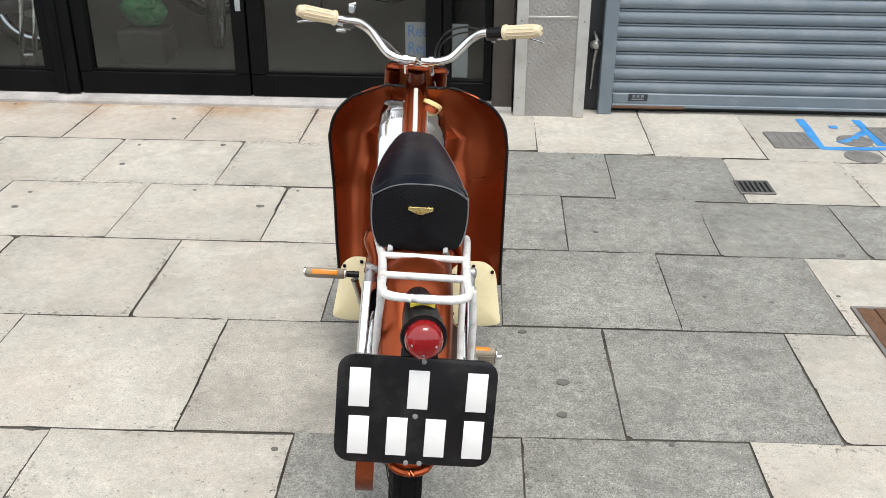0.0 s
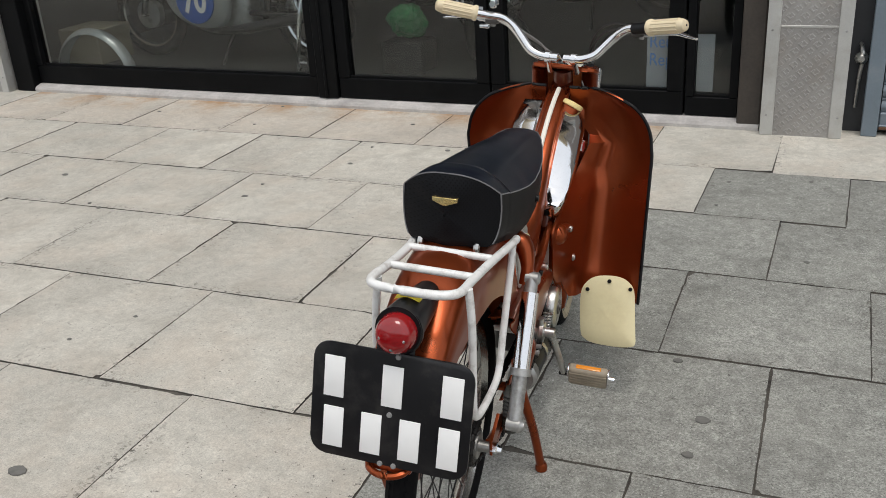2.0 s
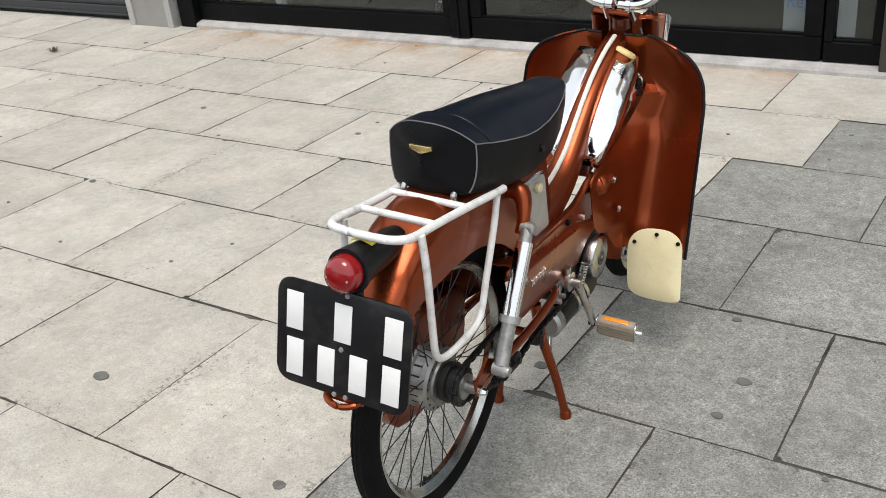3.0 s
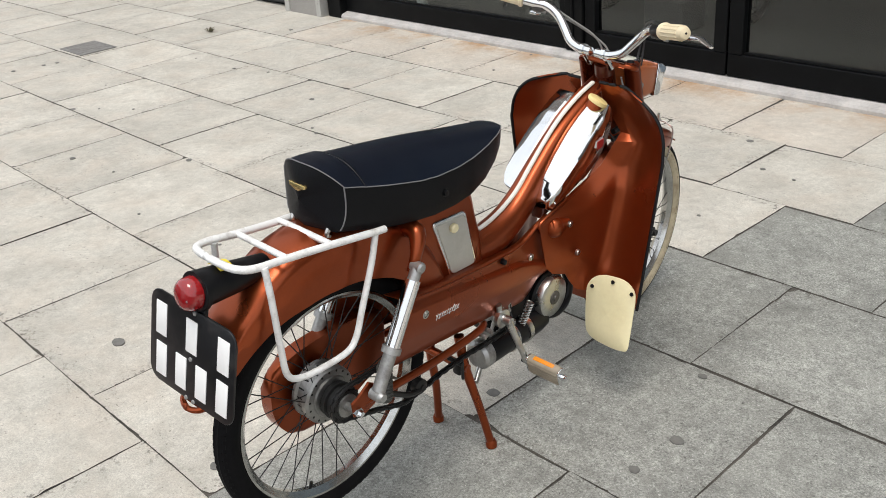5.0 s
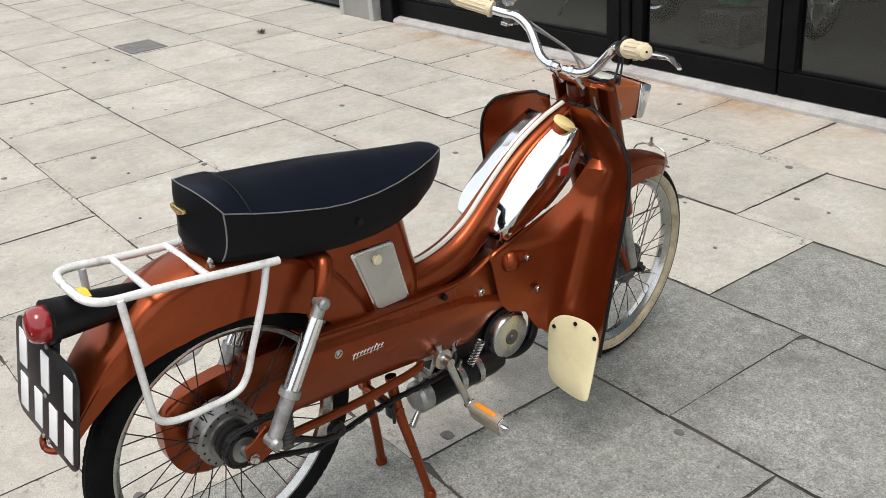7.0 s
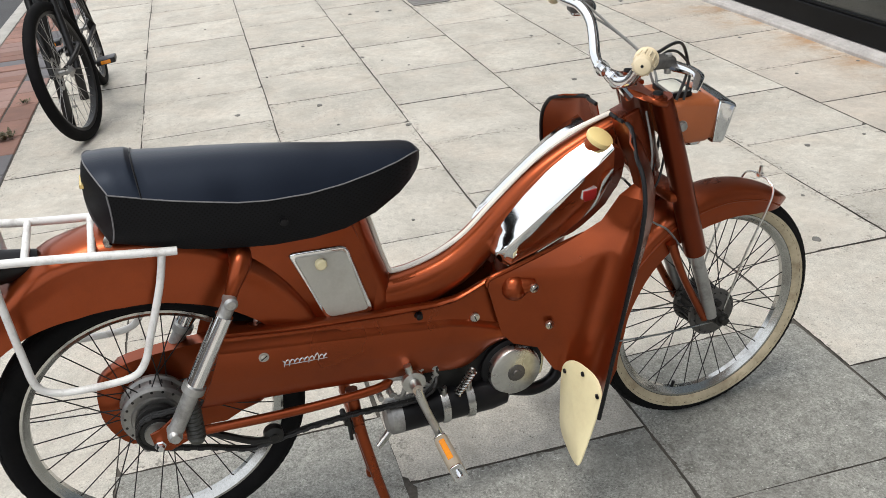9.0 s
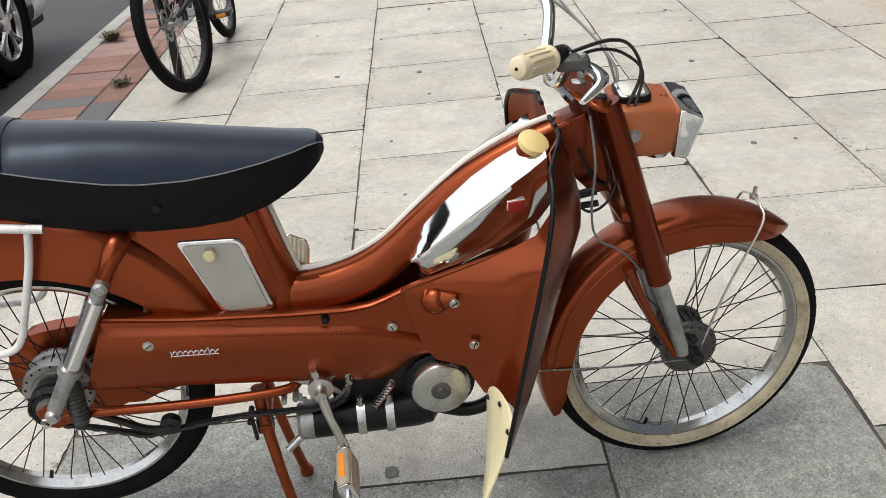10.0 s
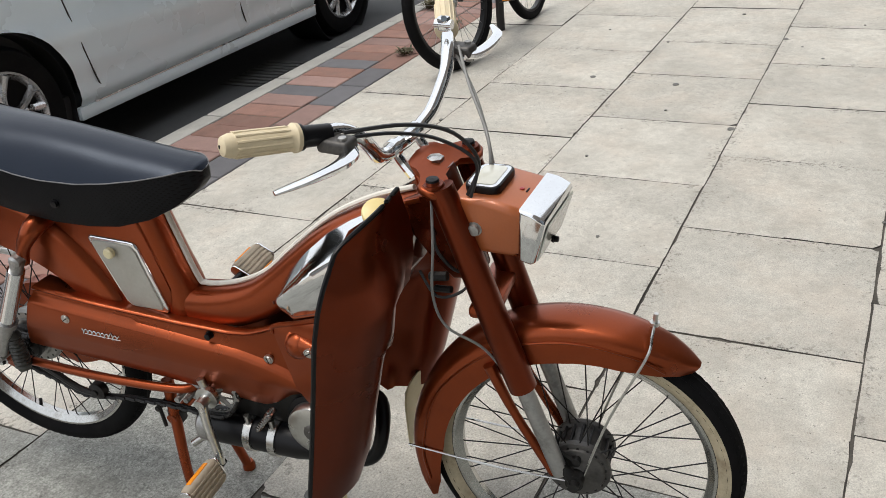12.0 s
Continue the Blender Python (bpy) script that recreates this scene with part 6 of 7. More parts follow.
part("inner_body", box(-1.9, 1.85, -1.50, -0.17, 0.33, 0.94, 0.03), CAR_DARK, car)
shell = [(-2.0, 0.30), (-2.03, 0.55), (-1.98, 0.86), (-1.80, 0.97), (-1.72, 1.0), (1.0, 1.0), (1.75, 0.93), (1.98, 0.80), (2.02, 0.5), (1.98, 0.3)]
part("bumper_and_bonnet", plate(shell, -1.36, -0.30, 0.06, "y"), CAR_PAINT, car)
deck = [(-2.0, 0.74), (-1.98, 0.86), (-1.80, 0.965), (1.0, 0.985), (1.75, 0.925), (1.98, 0.80), (2.0, 0.74)]
part("upper_body", plate(deck, -1.60, -0.065, 0.03, "y"), CAR_PAINT, car)
cabin = [(-1.85, 0.98), (-1.70, 1.28), (-1.35, 1.42), (-0.3, 1.46), (0.35, 1.38), (1.05, 1.0)]
roof = part("cabin", plate(cabin, -1.48, -0.18, 0.08, "y"), CAR_PAINT, car, "silver-blue roof and pillars")
for nm, low, high in (("windscreen", (1.0, 1.04), (0.44, 1.352)), ("rear_window", (-1.835, 1.03), (-1.72, 1.262))):
    lean = 0.012 if low[0] > 0 else -0.012
    pane = [[(low[0] + lean, -1.42, low[1] + 0.008), (low[0] + lean, -0.24, low[1] + 0.008)], [(high[0] + lean, -1.38, high[1] + 0.008), (high[0] + lean, -0.28, high[1] + 0.008)]]
    part(nm, grid(pane, 0.005), CAR_GLASS, roof, smooth=False)
for yy in (-0.178, -1.482):
    part("side_window", plate([(-1.6, 1.03), (-1.48, 1.28), (-1.2, 1.37), (-0.3, 1.40), (0.3, 1.32), (0.85, 1.03)], yy - 0.004, yy + 0.004, 0, "y"), CAR_GLASS, roof)
for wx in WX:
    for yy, s in ((-0.10, 1), (-1.56, -1)):
        w = part("wheel", lathe([(yy - s * 0.16, 0.20), (yy - s * 0.16, 0.30), (yy - s * 0.12, WR), (yy + s * 0.02, WR), (yy + s * 0.055, 0.298), (yy + s * 0.06, 0.25), (yy + s * 0.052, 0.212), (yy + s * 0.03, 0.2)], 56, "y", (wx, 0, WR)), RUBBER, car, "tyre on a silver alloy wheel")
        part("rim", lathe([(yy + s * 0.02, 0.195), (yy + s * 0.054, 0.214), (yy + s * 0.058, 0.205), (yy + s * 0.03, 0.185), (yy - s * 0.03, 0.18)], 48, "y", (wx, 0, WR)), ALLOY_RIM, w)
        part("brake", lathe([(yy - s * 0.03, 0.19), (yy - s * 0.025, 0.19), (yy - s * 0.025, 0)], 32, "y", (wx, 0, WR)), CAR_DARK, w)
        for k in range(5):
            a0 = 2 * math.pi * k / 5 + 0.3
            sp = bmesh.new()
            for da in (-0.16, 0.16):
                join(sp, tube([(wx + 0.04 * math.cos(a0), yy + s * 0.045, WR + 0.04 * math.sin(a0)), (wx + 0.11 * math.cos(a0 + da * 0.7), yy + s * 0.04, WR + 0.11 * math.sin(a0 + da * 0.7)), (wx + 0.197 * math.cos(a0 + da * 1.5), yy + s * 0.042, WR + 0.197 * math.sin(a0 + da * 1.5))], [0.022, 0.016, 0.02], 8, 3))
            part("wheel_spoke", sp, ALLOY_RIM, w)
        part("hub_cap", lathe([(yy + s * 0.02, 0.06), (yy + s * 0.06, 0.055), (yy + s * 0.064, 0.03), (yy + s * 0.064, 0)], 20, "y", (wx, 0, WR)), ALLOY_RIM, w)
        part("arch_liner", lathe([(yy - s * 0.2, 0.366), (yy + s * 0.05, 0.369), (yy + s * 0.05, 0.365), (yy - s * 0.2, 0.360)], 40, "y", (wx, 0, WR), closed=True), CAR_DARK, car)

# road gully
gully = part("road_gully", box(-3.95, -3.45, -2.28, -2.0, ROAD_Z - 0.03, ROAD_Z + 0.002), GREASE, None, "dark iron gully grating in the road", False)
tagged(gully, category="drain")
gb = None
for k in range(9):
    m = Matrix.Translation((-3.92 + 0.055 * k, 0, 0))
    if gb is None:
        f = part("bar", box(0, 0.028, -2.27, -2.01, ROAD_Z - 0.02, ROAD_Z + 0.008, 0.003, 1), IRON, gully, smooth=False)
        f.matrix_basis = m
        gb = f.data
    else:
        again("bar", gb, m, gully)

# ---- the parked bicycle ----
BL = Matrix.Translation((-0.26, -0.87, 0)) @ Matrix.Rotation(radians(8), 4, "X")
bicycle = empty("bicycle", BL, "black mountain bicycle leaning on a black stand", "bicycle")
FW, RW = Vector((-3.42, 0, 0.335)), Vector((-4.47, 0, 0.335))
street_wheel(bicycle, FW, 0.335, 0.027, 48, BIKE_BLACK, ALLOY, 32, "front_wheel").matrix_basis = Matrix.Translation(FW) @ Matrix.Rotation(radians(-14), 4, "Z") @ Matrix.Translation(-FW)
street_wheel(bicycle, RW, 0.335, 0.025, 48, BIKE_BLACK, ALLOY, 32, "rear_wheel")
head_t, head_b = Vector((-3.62, 0, 0.86)), Vector((-3.58, 0, 0.73))
bb, seat_t = Vector((-4.02, 0, 0.30)), Vector((-4.17, 0, 0.80))
part("down_tube", rod(head_b, bb, 0.025, 14), BIKE_BLACK, bicycle, "black frame tube")
part("top_tube", rod(head_t, seat_t, 0.018, 12), BIKE_BLACK, bicycle)
part("seat_tube", rod(bb, seat_t, 0.018, 12), BIKE_BLACK, bicycle)
part("head_tube", rod(head_b, head_t, 0.022, 12), BIKE_BLACK, bicycle)
for s in (-1, 1):
    part("chain_stay", tube([bb + Vector((0, s * 0.03, 0)), (-4.2, s * 0.045, 0.31), RW + Vector((0, s * 0.065, 0))], 0.010, 8), BIKE_BLACK, bicycle)
    part("seat_stay", tube([seat_t + Vector((0, s * 0.02, -0.06)), (-4.32, s * 0.05, 0.52), RW + Vector((0, s * 0.065, 0))], 0.008, 8), BIKE_BLACK, bicycle)
    part("fork_leg", tube([head_b + Vector((0.01, s * 0.05, -0.03)), (-3.50, s * 0.058, 0.5), FW + Vector((-0.01, s * 0.06, 0))], [0.02, 0.018, 0.014], 10), BIKE_BLACK, bicycle)
part("fork_bridge", rod((-3.565, -0.06, 0.70), (-3.565, 0.06, 0.70), 0.02, 10), BIKE_BLACK, bicycle)
part("disc_rotor", lathe([(-0.034, 0.06), (-0.034, 0.08), (-0.032, 0.08), (-0.032, 0.06)], 32, "y", (FW.x, 0, FW.z), closed=True), ALLOY, bicycle)
part("handlebar", tube([(-3.60, -0.30, 0.93), (-3.61, -0.12, 0.93), (-3.63, 0, 0.92), (-3.61, 0.12, 0.93), (-3.60, 0.30, 0.93)], 0.014, 10), BIKE_BLACK, bicycle)
part("stem", rod(head_t, (-3.63, 0, 0.92), 0.018, 10), BIKE_BLACK, bicycle)
part("seat_post", rod(seat_t, (-4.20, 0, 0.92), 0.013, 10), ALLOY, bicycle)
part("saddle", plate([(-4.34, -0.07), (-4.36, 0.0), (-4.34, 0.07), (-4.22, 0.05), (-4.08, 0.018), (-4.06, 0), (-4.08, -0.018), (-4.22, -0.05)], 0.92, 0.96, 0.015, "z", n=3), BIKE_BLACK, bicycle)
part("chainring", lathe([(0.04, 0.03), (0.04, 0.085), (0.044, 0.088), (0.048, 0.085), (0.048, 0.03)], 36, "y", (bb.x, 0, bb.z), closed=True), GREASE, bicycle)
part("bicycle_chain", tube([(bb.x, 0.05, bb.z + 0.085), (RW.x, 0.05, RW.z + 0.04), (RW.x - 0.04, 0.05, RW.z), (RW.x, 0.05, RW.z - 0.05), (RW.x + 0.03, 0.05, RW.z - 0.14), (bb.x, 0.05, bb.z - 0.085), (bb.x + 0.085, 0.05, bb.z)], 0.0045, 6, 5, closed=True), GREASE, bicycle)
part("sprockets", lathe([(0.035, 0.05), (0.05, 0.045), (0.06, 0.03), (0.06, 0.01)], 24, "y", (RW.x, 0, RW.z)), GREASE, bicycle)
for s, dz, dx in ((1, -0.05, 0.16), (-1, 0.05, -0.16)):
    e = bb + Vector((dx, s * 0.075, dz))
    part("crank", tube([bb + Vector((0, s * 0.06, 0)), e], 0.012, 8, 1), BIKE_BLACK, bicycle)
    pd = part("pedal", box(e.x - 0.05, e.x + 0.05, e.y + (0.015 if s > 0 else -0.115), e.y + (0.115 if s > 0 else -0.015), e.z - 0.014, e.z + 0.014, 0.006), BIKE_BLACK, bicycle, "black platform pedal")
    part("reflector", box(e.x + 0.048, e.x + 0.054, e.y + s * 0.065 - 0.025, e.y + s * 0.065 + 0.025, e.z - 0.009, e.z + 0.009, 0.002), AMBER, pd)
stand_m = moved(tube([(-3.60, -0.93, 0.0), (-3.60, -0.93, 0.5), (-3.62, -0.93, 0.70), (-3.72, -0.93, 0.78), (-4.15, -0.93, 0.78), (-4.26, -0.93, 0.70), (-4.28, -0.93, 0.5), (-4.28, -0.93, 0.0)], 0.024, 14, 5), Matrix.Translation((-0.16, -0.035, 0)))
tagged(part("bicycle_stand", stand_m, BIKE_BLACK, None, "black hooped steel bicycle stand"), category="bicycle stand")
tagged(part("cable_lock", moved(tube([(-3.66, -0.90, 0.40), (-3.60, -0.80, 0.44), (-3.52, -0.86, 0.36), (-3.58, -0.95, 0.30), (-3.66, -0.93, 0.34)], 0.012, 10, 6, closed=True), Matrix.Translation((-0.16, -0.035, 0))), BIKE_BLACK, None, "black bicycle lock round the stand"), category="lock")

# ---- motorcycles inside the shop ----
outdoors = set(bpy.data.objects)
def motorcycle(name, x, y, turn, label, tank_mat, fairing):
    m = empty(name, Matrix.Translation((x, y, 0.055)) @ Matrix.Rotation(radians(turn), 4, "Z"), label, "motorcycle")
    street_wheel(m, Vector((-0.68, 0, 0.30)), 0.30, 0.035, 48, CHROME, CHROME, 28, "front_wheel", 0.10)
    street_wheel(m, Vector((0.68, 0, 0.30)), 0.30, 0.042, 48, CHROME, CHROME, 28, "rear_wheel", 0.09)
    for s in (-1, 1):
        part("fork_leg", rod((-0.68, s * 0.085, 0.30), (-0.48, s * 0.085, 0.86), 0.021, 12), OLD_CHROME, m)
        part("shock_absorber", rod((0.62, s * 0.11, 0.36), (0.50, s * 0.11, 0.70), 0.028, 12), CHROME, m, "chrome shock absorber")
        part("swing_arm", rod((0.2, s * 0.08, 0.33), (0.68, s * 0.09, 0.30), 0.02, 10), BIKE_BLACK, m)
        part("exhaust", tube([(-0.12, s * 0.1, 0.40), (-0.18, s * 0.13, 0.26), (0.0, s * 0.15, 0.22), (0.35, s * 0.16, 0.26), (0.80, s * 0.17, 0.34)], [0.02, 0.02, 0.024, 0.036, 0.04], 14), BIKE_BLACK if fairing else CHROME, m, "exhaust pipe")
    part("engine", join(box(-0.16, 0.24, -0.11, 0.11, 0.22, 0.44, 0.04, 3), box(-0.12, 0.06, -0.10, 0.10, 0.44, 0.60, 0.02)), ALLOY, m)
    part("tank", tube([(-0.36, 0, 0.80), (-0.2, 0, 0.84), (0.02, 0, 0.82), (0.14, 0, 0.76)], [0.08, 0.13, 0.12, 0.06], 20, 5, power=2.5), tank_mat, m)
    part("saddle", tube([(0.12, 0, 0.77), (0.3, 0, 0.77), (0.52, 0, 0.78), (0.66, 0, 0.84)], [0.07, 0.10, 0.10, 0.06], 16, 5, squash=1.2, power=2.6), VINYL, m)
    part("frame_loop", tube([(-0.44, 0, 0.80), (-0.30, 0, 0.40), (-0.15, 0, 0.2), (0.24, 0, 0.22), (0.34, 0, 0.5), (0.5, 0, 0.72)], 0.02, 10), BIKE_BLACK, m)
    part("handlebar", tube([(-0.40, -0.32, 0.90), (-0.48, -0.12, 0.92), (-0.5, 0, 0.90), (-0.48, 0.12, 0.92), (-0.40, 0.32, 0.90)], 0.012, 10), CHROME, m)
    part("rear_mudguard", tube([(0.42, 0, 0.55), (0.56, 0, 0.64), (0.74, 0, 0.645), (0.92, 0, 0.56)], 0.05, 12, 5, squash=1.0, up=(0, 1, 0)), CHROME, m)
    if fairing:
        ring = [(-0.66, 0.92), (-0.56, 1.02), (-0.34, 0.86), (-0.12, 0.74), (0.06, 0.62), (0.14, 0.50), (0.10, 0.30), (-0.02, 0.235), (-0.2, 0.25), (-0.34, 0.34), (-0.42, 0.50), (-0.50, 0.66), (-0.62, 0.76)]
        for s in (-1, 1):
            rows = []
            rg = [tuple(p)[:2] for p in smooth_path([(u, v, 0) for u, v in ring], 3, True)]
            for f, d in ((1.0, 0.15), (0.97, 0.185), (0.85, 0.215), (0.5, 0.235), (0.05, 0.24)):
                rows.append([(-0.2 + (u + 0.2) * f, s * d, 0.56 + (v - 0.56) * f) for u, v in rg])
            fb = grid(rows, 0, True)
            bmesh.ops.holes_fill(fb, edges=[e for e in fb.edges if e.is_boundary][-len(rg):])
            fr = part("fairing", fb, FAIRING, m, "silver-grey racing fairing")
            part("race_disc", lathe([(s * 0.236, 0.0), (s * 0.236, 0.15), (s * 0.247, 0.149), (s * 0.248, 0.0)], 40, "y", (-0.10, 0, 0.43)), BLUE_DISC, fr, "blue race number disc")
            part("stripe", plate([(-0.50, 0.80), (-0.36, 0.80), (-0.2, 0.72), (-0.04, 0.64), (-0.18, 0.645), (-0.27, 0.60), (-0.3, 0.66)], s * 0.214, s * 0.246, 0, "y"), YELLOW, fr, "yellow stripe")
            if s < 0:
                td = bpy.data.curves.new("race_number", "FONT")
                td.body, td.size, td.align_x, td.align_y, td.extrude = "70", 0.20, "CENTER", "CENTER", 0.001
                td.offset = 0.006
                tmp = bpy.data.objects.new("tmp", td)
                me = bpy.data.meshes.new_from_object(tmp)
                bpy.data.objects.remove(tmp)
                me.materials.append(PLATE_WHITE)
                num = new("race_number", me)
                num.parent = fr
                num.matrix_basis = Matrix.Translation((-0.10, -0.251, 0.43)) @ Matrix.Rotation(radians(90), 4, "X") @ Matrix.Diagonal((0.95, 1.15, 1, 1))
                tagged(num, "white race number 70")
    part("side_stand", rod((0.1, -0.08, 0.25), (0.05, -0.24, 0.0), 0.012, 8), BIKE_BLACK, m)
    return m


motorcycle("racing_motorcycle", -3.86, 3.92, 0, "silver-grey racing motorcycle behind the shop window", FAIRING, True)
motorcycle("orange_motorcycle", -1.75, 5.3, 25, "dark orange motorcycle on the shop floor", ORANGE_TANK, False)
motorcycle("road_motorcycle", -2.2, 4.75, 100, "black motorcycle on the shop floor", BIKE_BLACK, False)
motorcycle("back_motorcycle", -4.0, 5.9, 10, "dark motorcycle at the back of the shop", BIKE_BLACK, False)
# loose mudguard, box and bag
mg = grid([[(x, y, z) for x, y, z in ((-4.66 + 0.30 * math.cos(a), 3.40 - 0.05, 0.06 + 0.30 * math.sin(a)), (-4.66 + 0.325 * math.cos(a), 3.40 - 0.03, 0.06 + 0.325 * math.sin(a)), (-4.66 + 0.335 * math.cos(a), 3.40, 0.06 + 0.335 * math.sin(a)), (-4.66 + 0.325 * math.cos(a), 3.40 + 0.03, 0.06 + 0.325 * math.sin(a)), (-4.66 + 0.30 * math.cos(a), 3.40 + 0.05, 0.06 + 0.30 * math.sin(a)))] for a in [radians(q) for q in range(8, 173, 6)]], 0.002)
tagged(part("loose_mudguard", moved(mg, Matrix.Translation((0, 0, -0.045)) ), FAIRING, None, "loose silver mudguard standing on the shop floor"), category="mudguard")
tagged(part("cardboard_box", box(-5.1, -4.75, 3.55, 3.9, 0.056, 0.30, 0.006, 1), BEIGE_BOX, None, "plain beige cardboard box on the shop floor", False), category="box")
tagged(part("tool_tray", box(-2.56, -2.28, 3.62, 3.86, 0.056, 0.25, 0.01, 1), WALL, None, "dark low box on the shop floor", False), category="box")
random.seed(9)
bag = bmesh.new()
bmesh.ops.create_icosphere(bag, subdivisions=4, radius=0.12, matrix=Matrix.Translation((-2.42, 3.74, 0.36)))
for v in bag.verts:
    d = v.co - Vector((-2.42, 3.74, 0.36))
    v.co = Vector((-2.42, 3.74, 0.36)) + d * (1 + 0.32 * noise.noise(v.co * 11) + 0.16 * noise.noise(v.co * 31)) * Vector((1.1, 0.8, 0.85))
    v.co.z = max(v.co.z, 0.251)
tagged(part("plastic_bag", bag, GREEN_BAG, None, "crumpled green plastic bag on a dark box", False), category="bag")
# bent chrome pipes that stand behind the glass
pipes = empty("exhaust_pipes", Matrix.Translation((-3.03, 3.46, 0.056)), "pair of bent chrome exhaust pipes behind the shop window", "exhaust pipes")
for dx in (0.0, 0.078):
    part("pipe", tube([(dx - 0.05, 0, 0.0), (dx - 0.035, 0, 0.12), (dx - 0.005, 0.0, 0.30), (dx + 0.015, 0.01, 0.43), (dx + 0.01, 0.07, 0.49), (dx - 0.02, 0.18, 0.50)], [0.010, 0.014, 0.015, 0.015, 0.015, 0.015], 12, 5), CHROME, pipes)
part("pipe_bracket", join(rod((-0.045, 0, 0.09), (0.043, 0, 0.09), 0.008, 8), rod((-0.09, 0.06, 0.0), (0.0, 0, 0.10), 0.007, 8)), OLD_CHROME, pipes)
# notices behind the glass
for nm, x0, x1, z0, z1, text in (("notice", -0.80, -0.62, 0.17, 0.45, True), ("notice", -0.552, -0.47, 0.16, 0.445, False)):
    nt_ = part(nm, box(x0, x1, FY + 0.040, FY + 0.042, z0, z1), PAPER, None, "white paper notice with blue writing inside the glass" if text else "plain white paper notice inside the glass", False)
    tagged(nt_, category="notice", group="notices on the glass")
    if text:
        for line, zz in (("Reu", 0.375), ("Rep", 0.285)):
            td = bpy.data.curves.new("writing", "FONT")
            td.body, td.size, td.align_x, td.extrude = line, 0.088, "LEFT", 0.0004
            tmp = bpy.data.objects.new("tmp", td)
            me = bpy.data.meshes.new_from_object(tmp)
            bpy.data.objects.remove(tmp)
            me.materials.append(BLUE_INK)
            tx = new("writing", me)
            tx.parent = nt_
            tx.matrix_basis = Matrix.Translation((-0.79, FY + 0.0392, zz)) @ Matrix.Rotation(radians(90), 4, "X") @ Matrix.Diagonal((0.85, 1, 1, 1))

for ob in [o for o in bpy.data.objects if o not in outdoors and o.parent is None]:
    ob.matrix_world = SHOPS @ ob.matrix_basis

# ---- covers, marks and weeds on the pavement ----
COVER_GREY = material("worn_grey_cover", (0.215, 0.21, 0.20), 0.75, 0.1, 0.25, 16, 0.001, 110, dark=(0.1, 0.095, 0.09), dark_scale=14, dark_amount=0.5)


def cover(name, x0, x1, y0, y1, mat, label, slots):
    c = tagged(part(name, box(x0, x1, y0, y1, -0.02, 0.004, 0.002, 1), mat, None, label, False), category="cover")
    for a0, a1, b0, b1 in ((x0, x1, y0, y0 + 0.014), (x0, x1, y1 - 0.014, y1), (x0, x0 + 0.014, y0 + 0.0142, y1 - 0.0142), (x1 - 0.014, x1, y0 + 0.0142, y1 - 0.0142)):
        part("frame", box(a0, a1, b0, b1, 0.003, 0.0075, 0.001, 1), COVER_GREY, c, smooth=False)
    n = slots
    for k in range(n):
        u = x0 + (x1 - x0) * (k + 0.5) / n
        part("rib", box(u - (x1 - x0) / n * 0.28, u + (x1 - x0) / n * 0.28, y0 + 0.015, y1 - 0.015, 0.003, 0.0058 if mat is COVER_GREY else 0.009, 0.0008, 1), IRON if mat is GREASE else mat, c, smooth=False)
    return c


cover("drain_cover", 0.713, 0.862, 1.763, 1.916, GREASE, "small square iron drain grille in the paving", 7)
cover("utility_cover", 1.02, 1.227, 2.36, 2.595, COVER_GREY, "grey iron utility cover in the paving", 5)
cover("utility_cover", 1.565, 1.78, 2.455, 2.695, COVER_GREY, "grey iron utility cover in the paving", 5)
cover("rusty_cover", 0.832, 1.37, 0.34, 0.785, RUST, "rusty brown iron manhole cover in the paving", 9)
cover("utility_cover", -6.03, -5.67, 1.225, 1.495, COVER_GREY, "grey iron utility cover in the paving", 6)
for x, y, r in ((1.40, 2.26, 0.085), (1.44, 2.49, 0.085)):
    tagged(part("round_cover", lathe([(-0.02, r), (0.004, r), (0.006, r * 0.9), (0.003, r * 0.86), (0.003, r * 0.2), (0.006, r * 0.15), (0.006, 0)], 32, "z", (x, y, 0)), COVER_GREY, None, "round grey stopcock cover in the paving"), category="cover", group="iron covers in the paving")
for p in ([(1.385, 2.95), (1.38, 2.80), (1.365, 2.64), (1.355, 2.50)], [(1.355, 2.505), (1.45, 2.50), (1.56, 2.503), (1.68, 2.51)], [(1.675, 2.95), (1.672, 2.82), (1.668, 2.70), (1.662, 2.55)], [(1.47, 2.59), (1.55, 2.64), (1.60, 2.70), (1.655, 2.76)], [(1.50, 2.835), (1.54, 2.83)]):
    tagged(part("spray_mark", tube([(x - 0.115, y - 0.13, 0.002) for x, y in p], 0.0225, 8, 5, squash=0.10, up=(0, 0, 1)), BLUE_SPRAY, None, "blue sprayed survey mark on the paving"), category="paint mark", group="sprayed survey marks")
WEED = material("dusty_weed_leaf", (0.10, 0.088, 0.045), 0.7, 0.0, 0.4, 20)


def weed(x, y, r, n, label):
    bm = bmesh.new()
    for k in range(n):
        a, l = random.uniform(0, 6.28), r * random.uniform(0.4, 1.0)
        c = Vector((x + r * 0.4 * random.uniform(-1, 1), y + r * 0.4 * random.uniform(-1, 1), 0.0))
        tip = c + Vector((l * math.cos(a), l * math.sin(a), r * random.uniform(0.2, 0.7)))
        side = Vector((-math.sin(a), math.cos(a), 0)) * r * 0.10
        mid = c.lerp(tip, 0.55) + Vector((0, 0, r * 0.2))
        vs = [bm.verts.new(q) for q in (c, mid - side, tip, mid + side)]
        bm.faces.new(vs)
    tagged(part("weed", bm, WEED, None, label, False), category="weed", group="weeds in the joints")


random.seed(21)
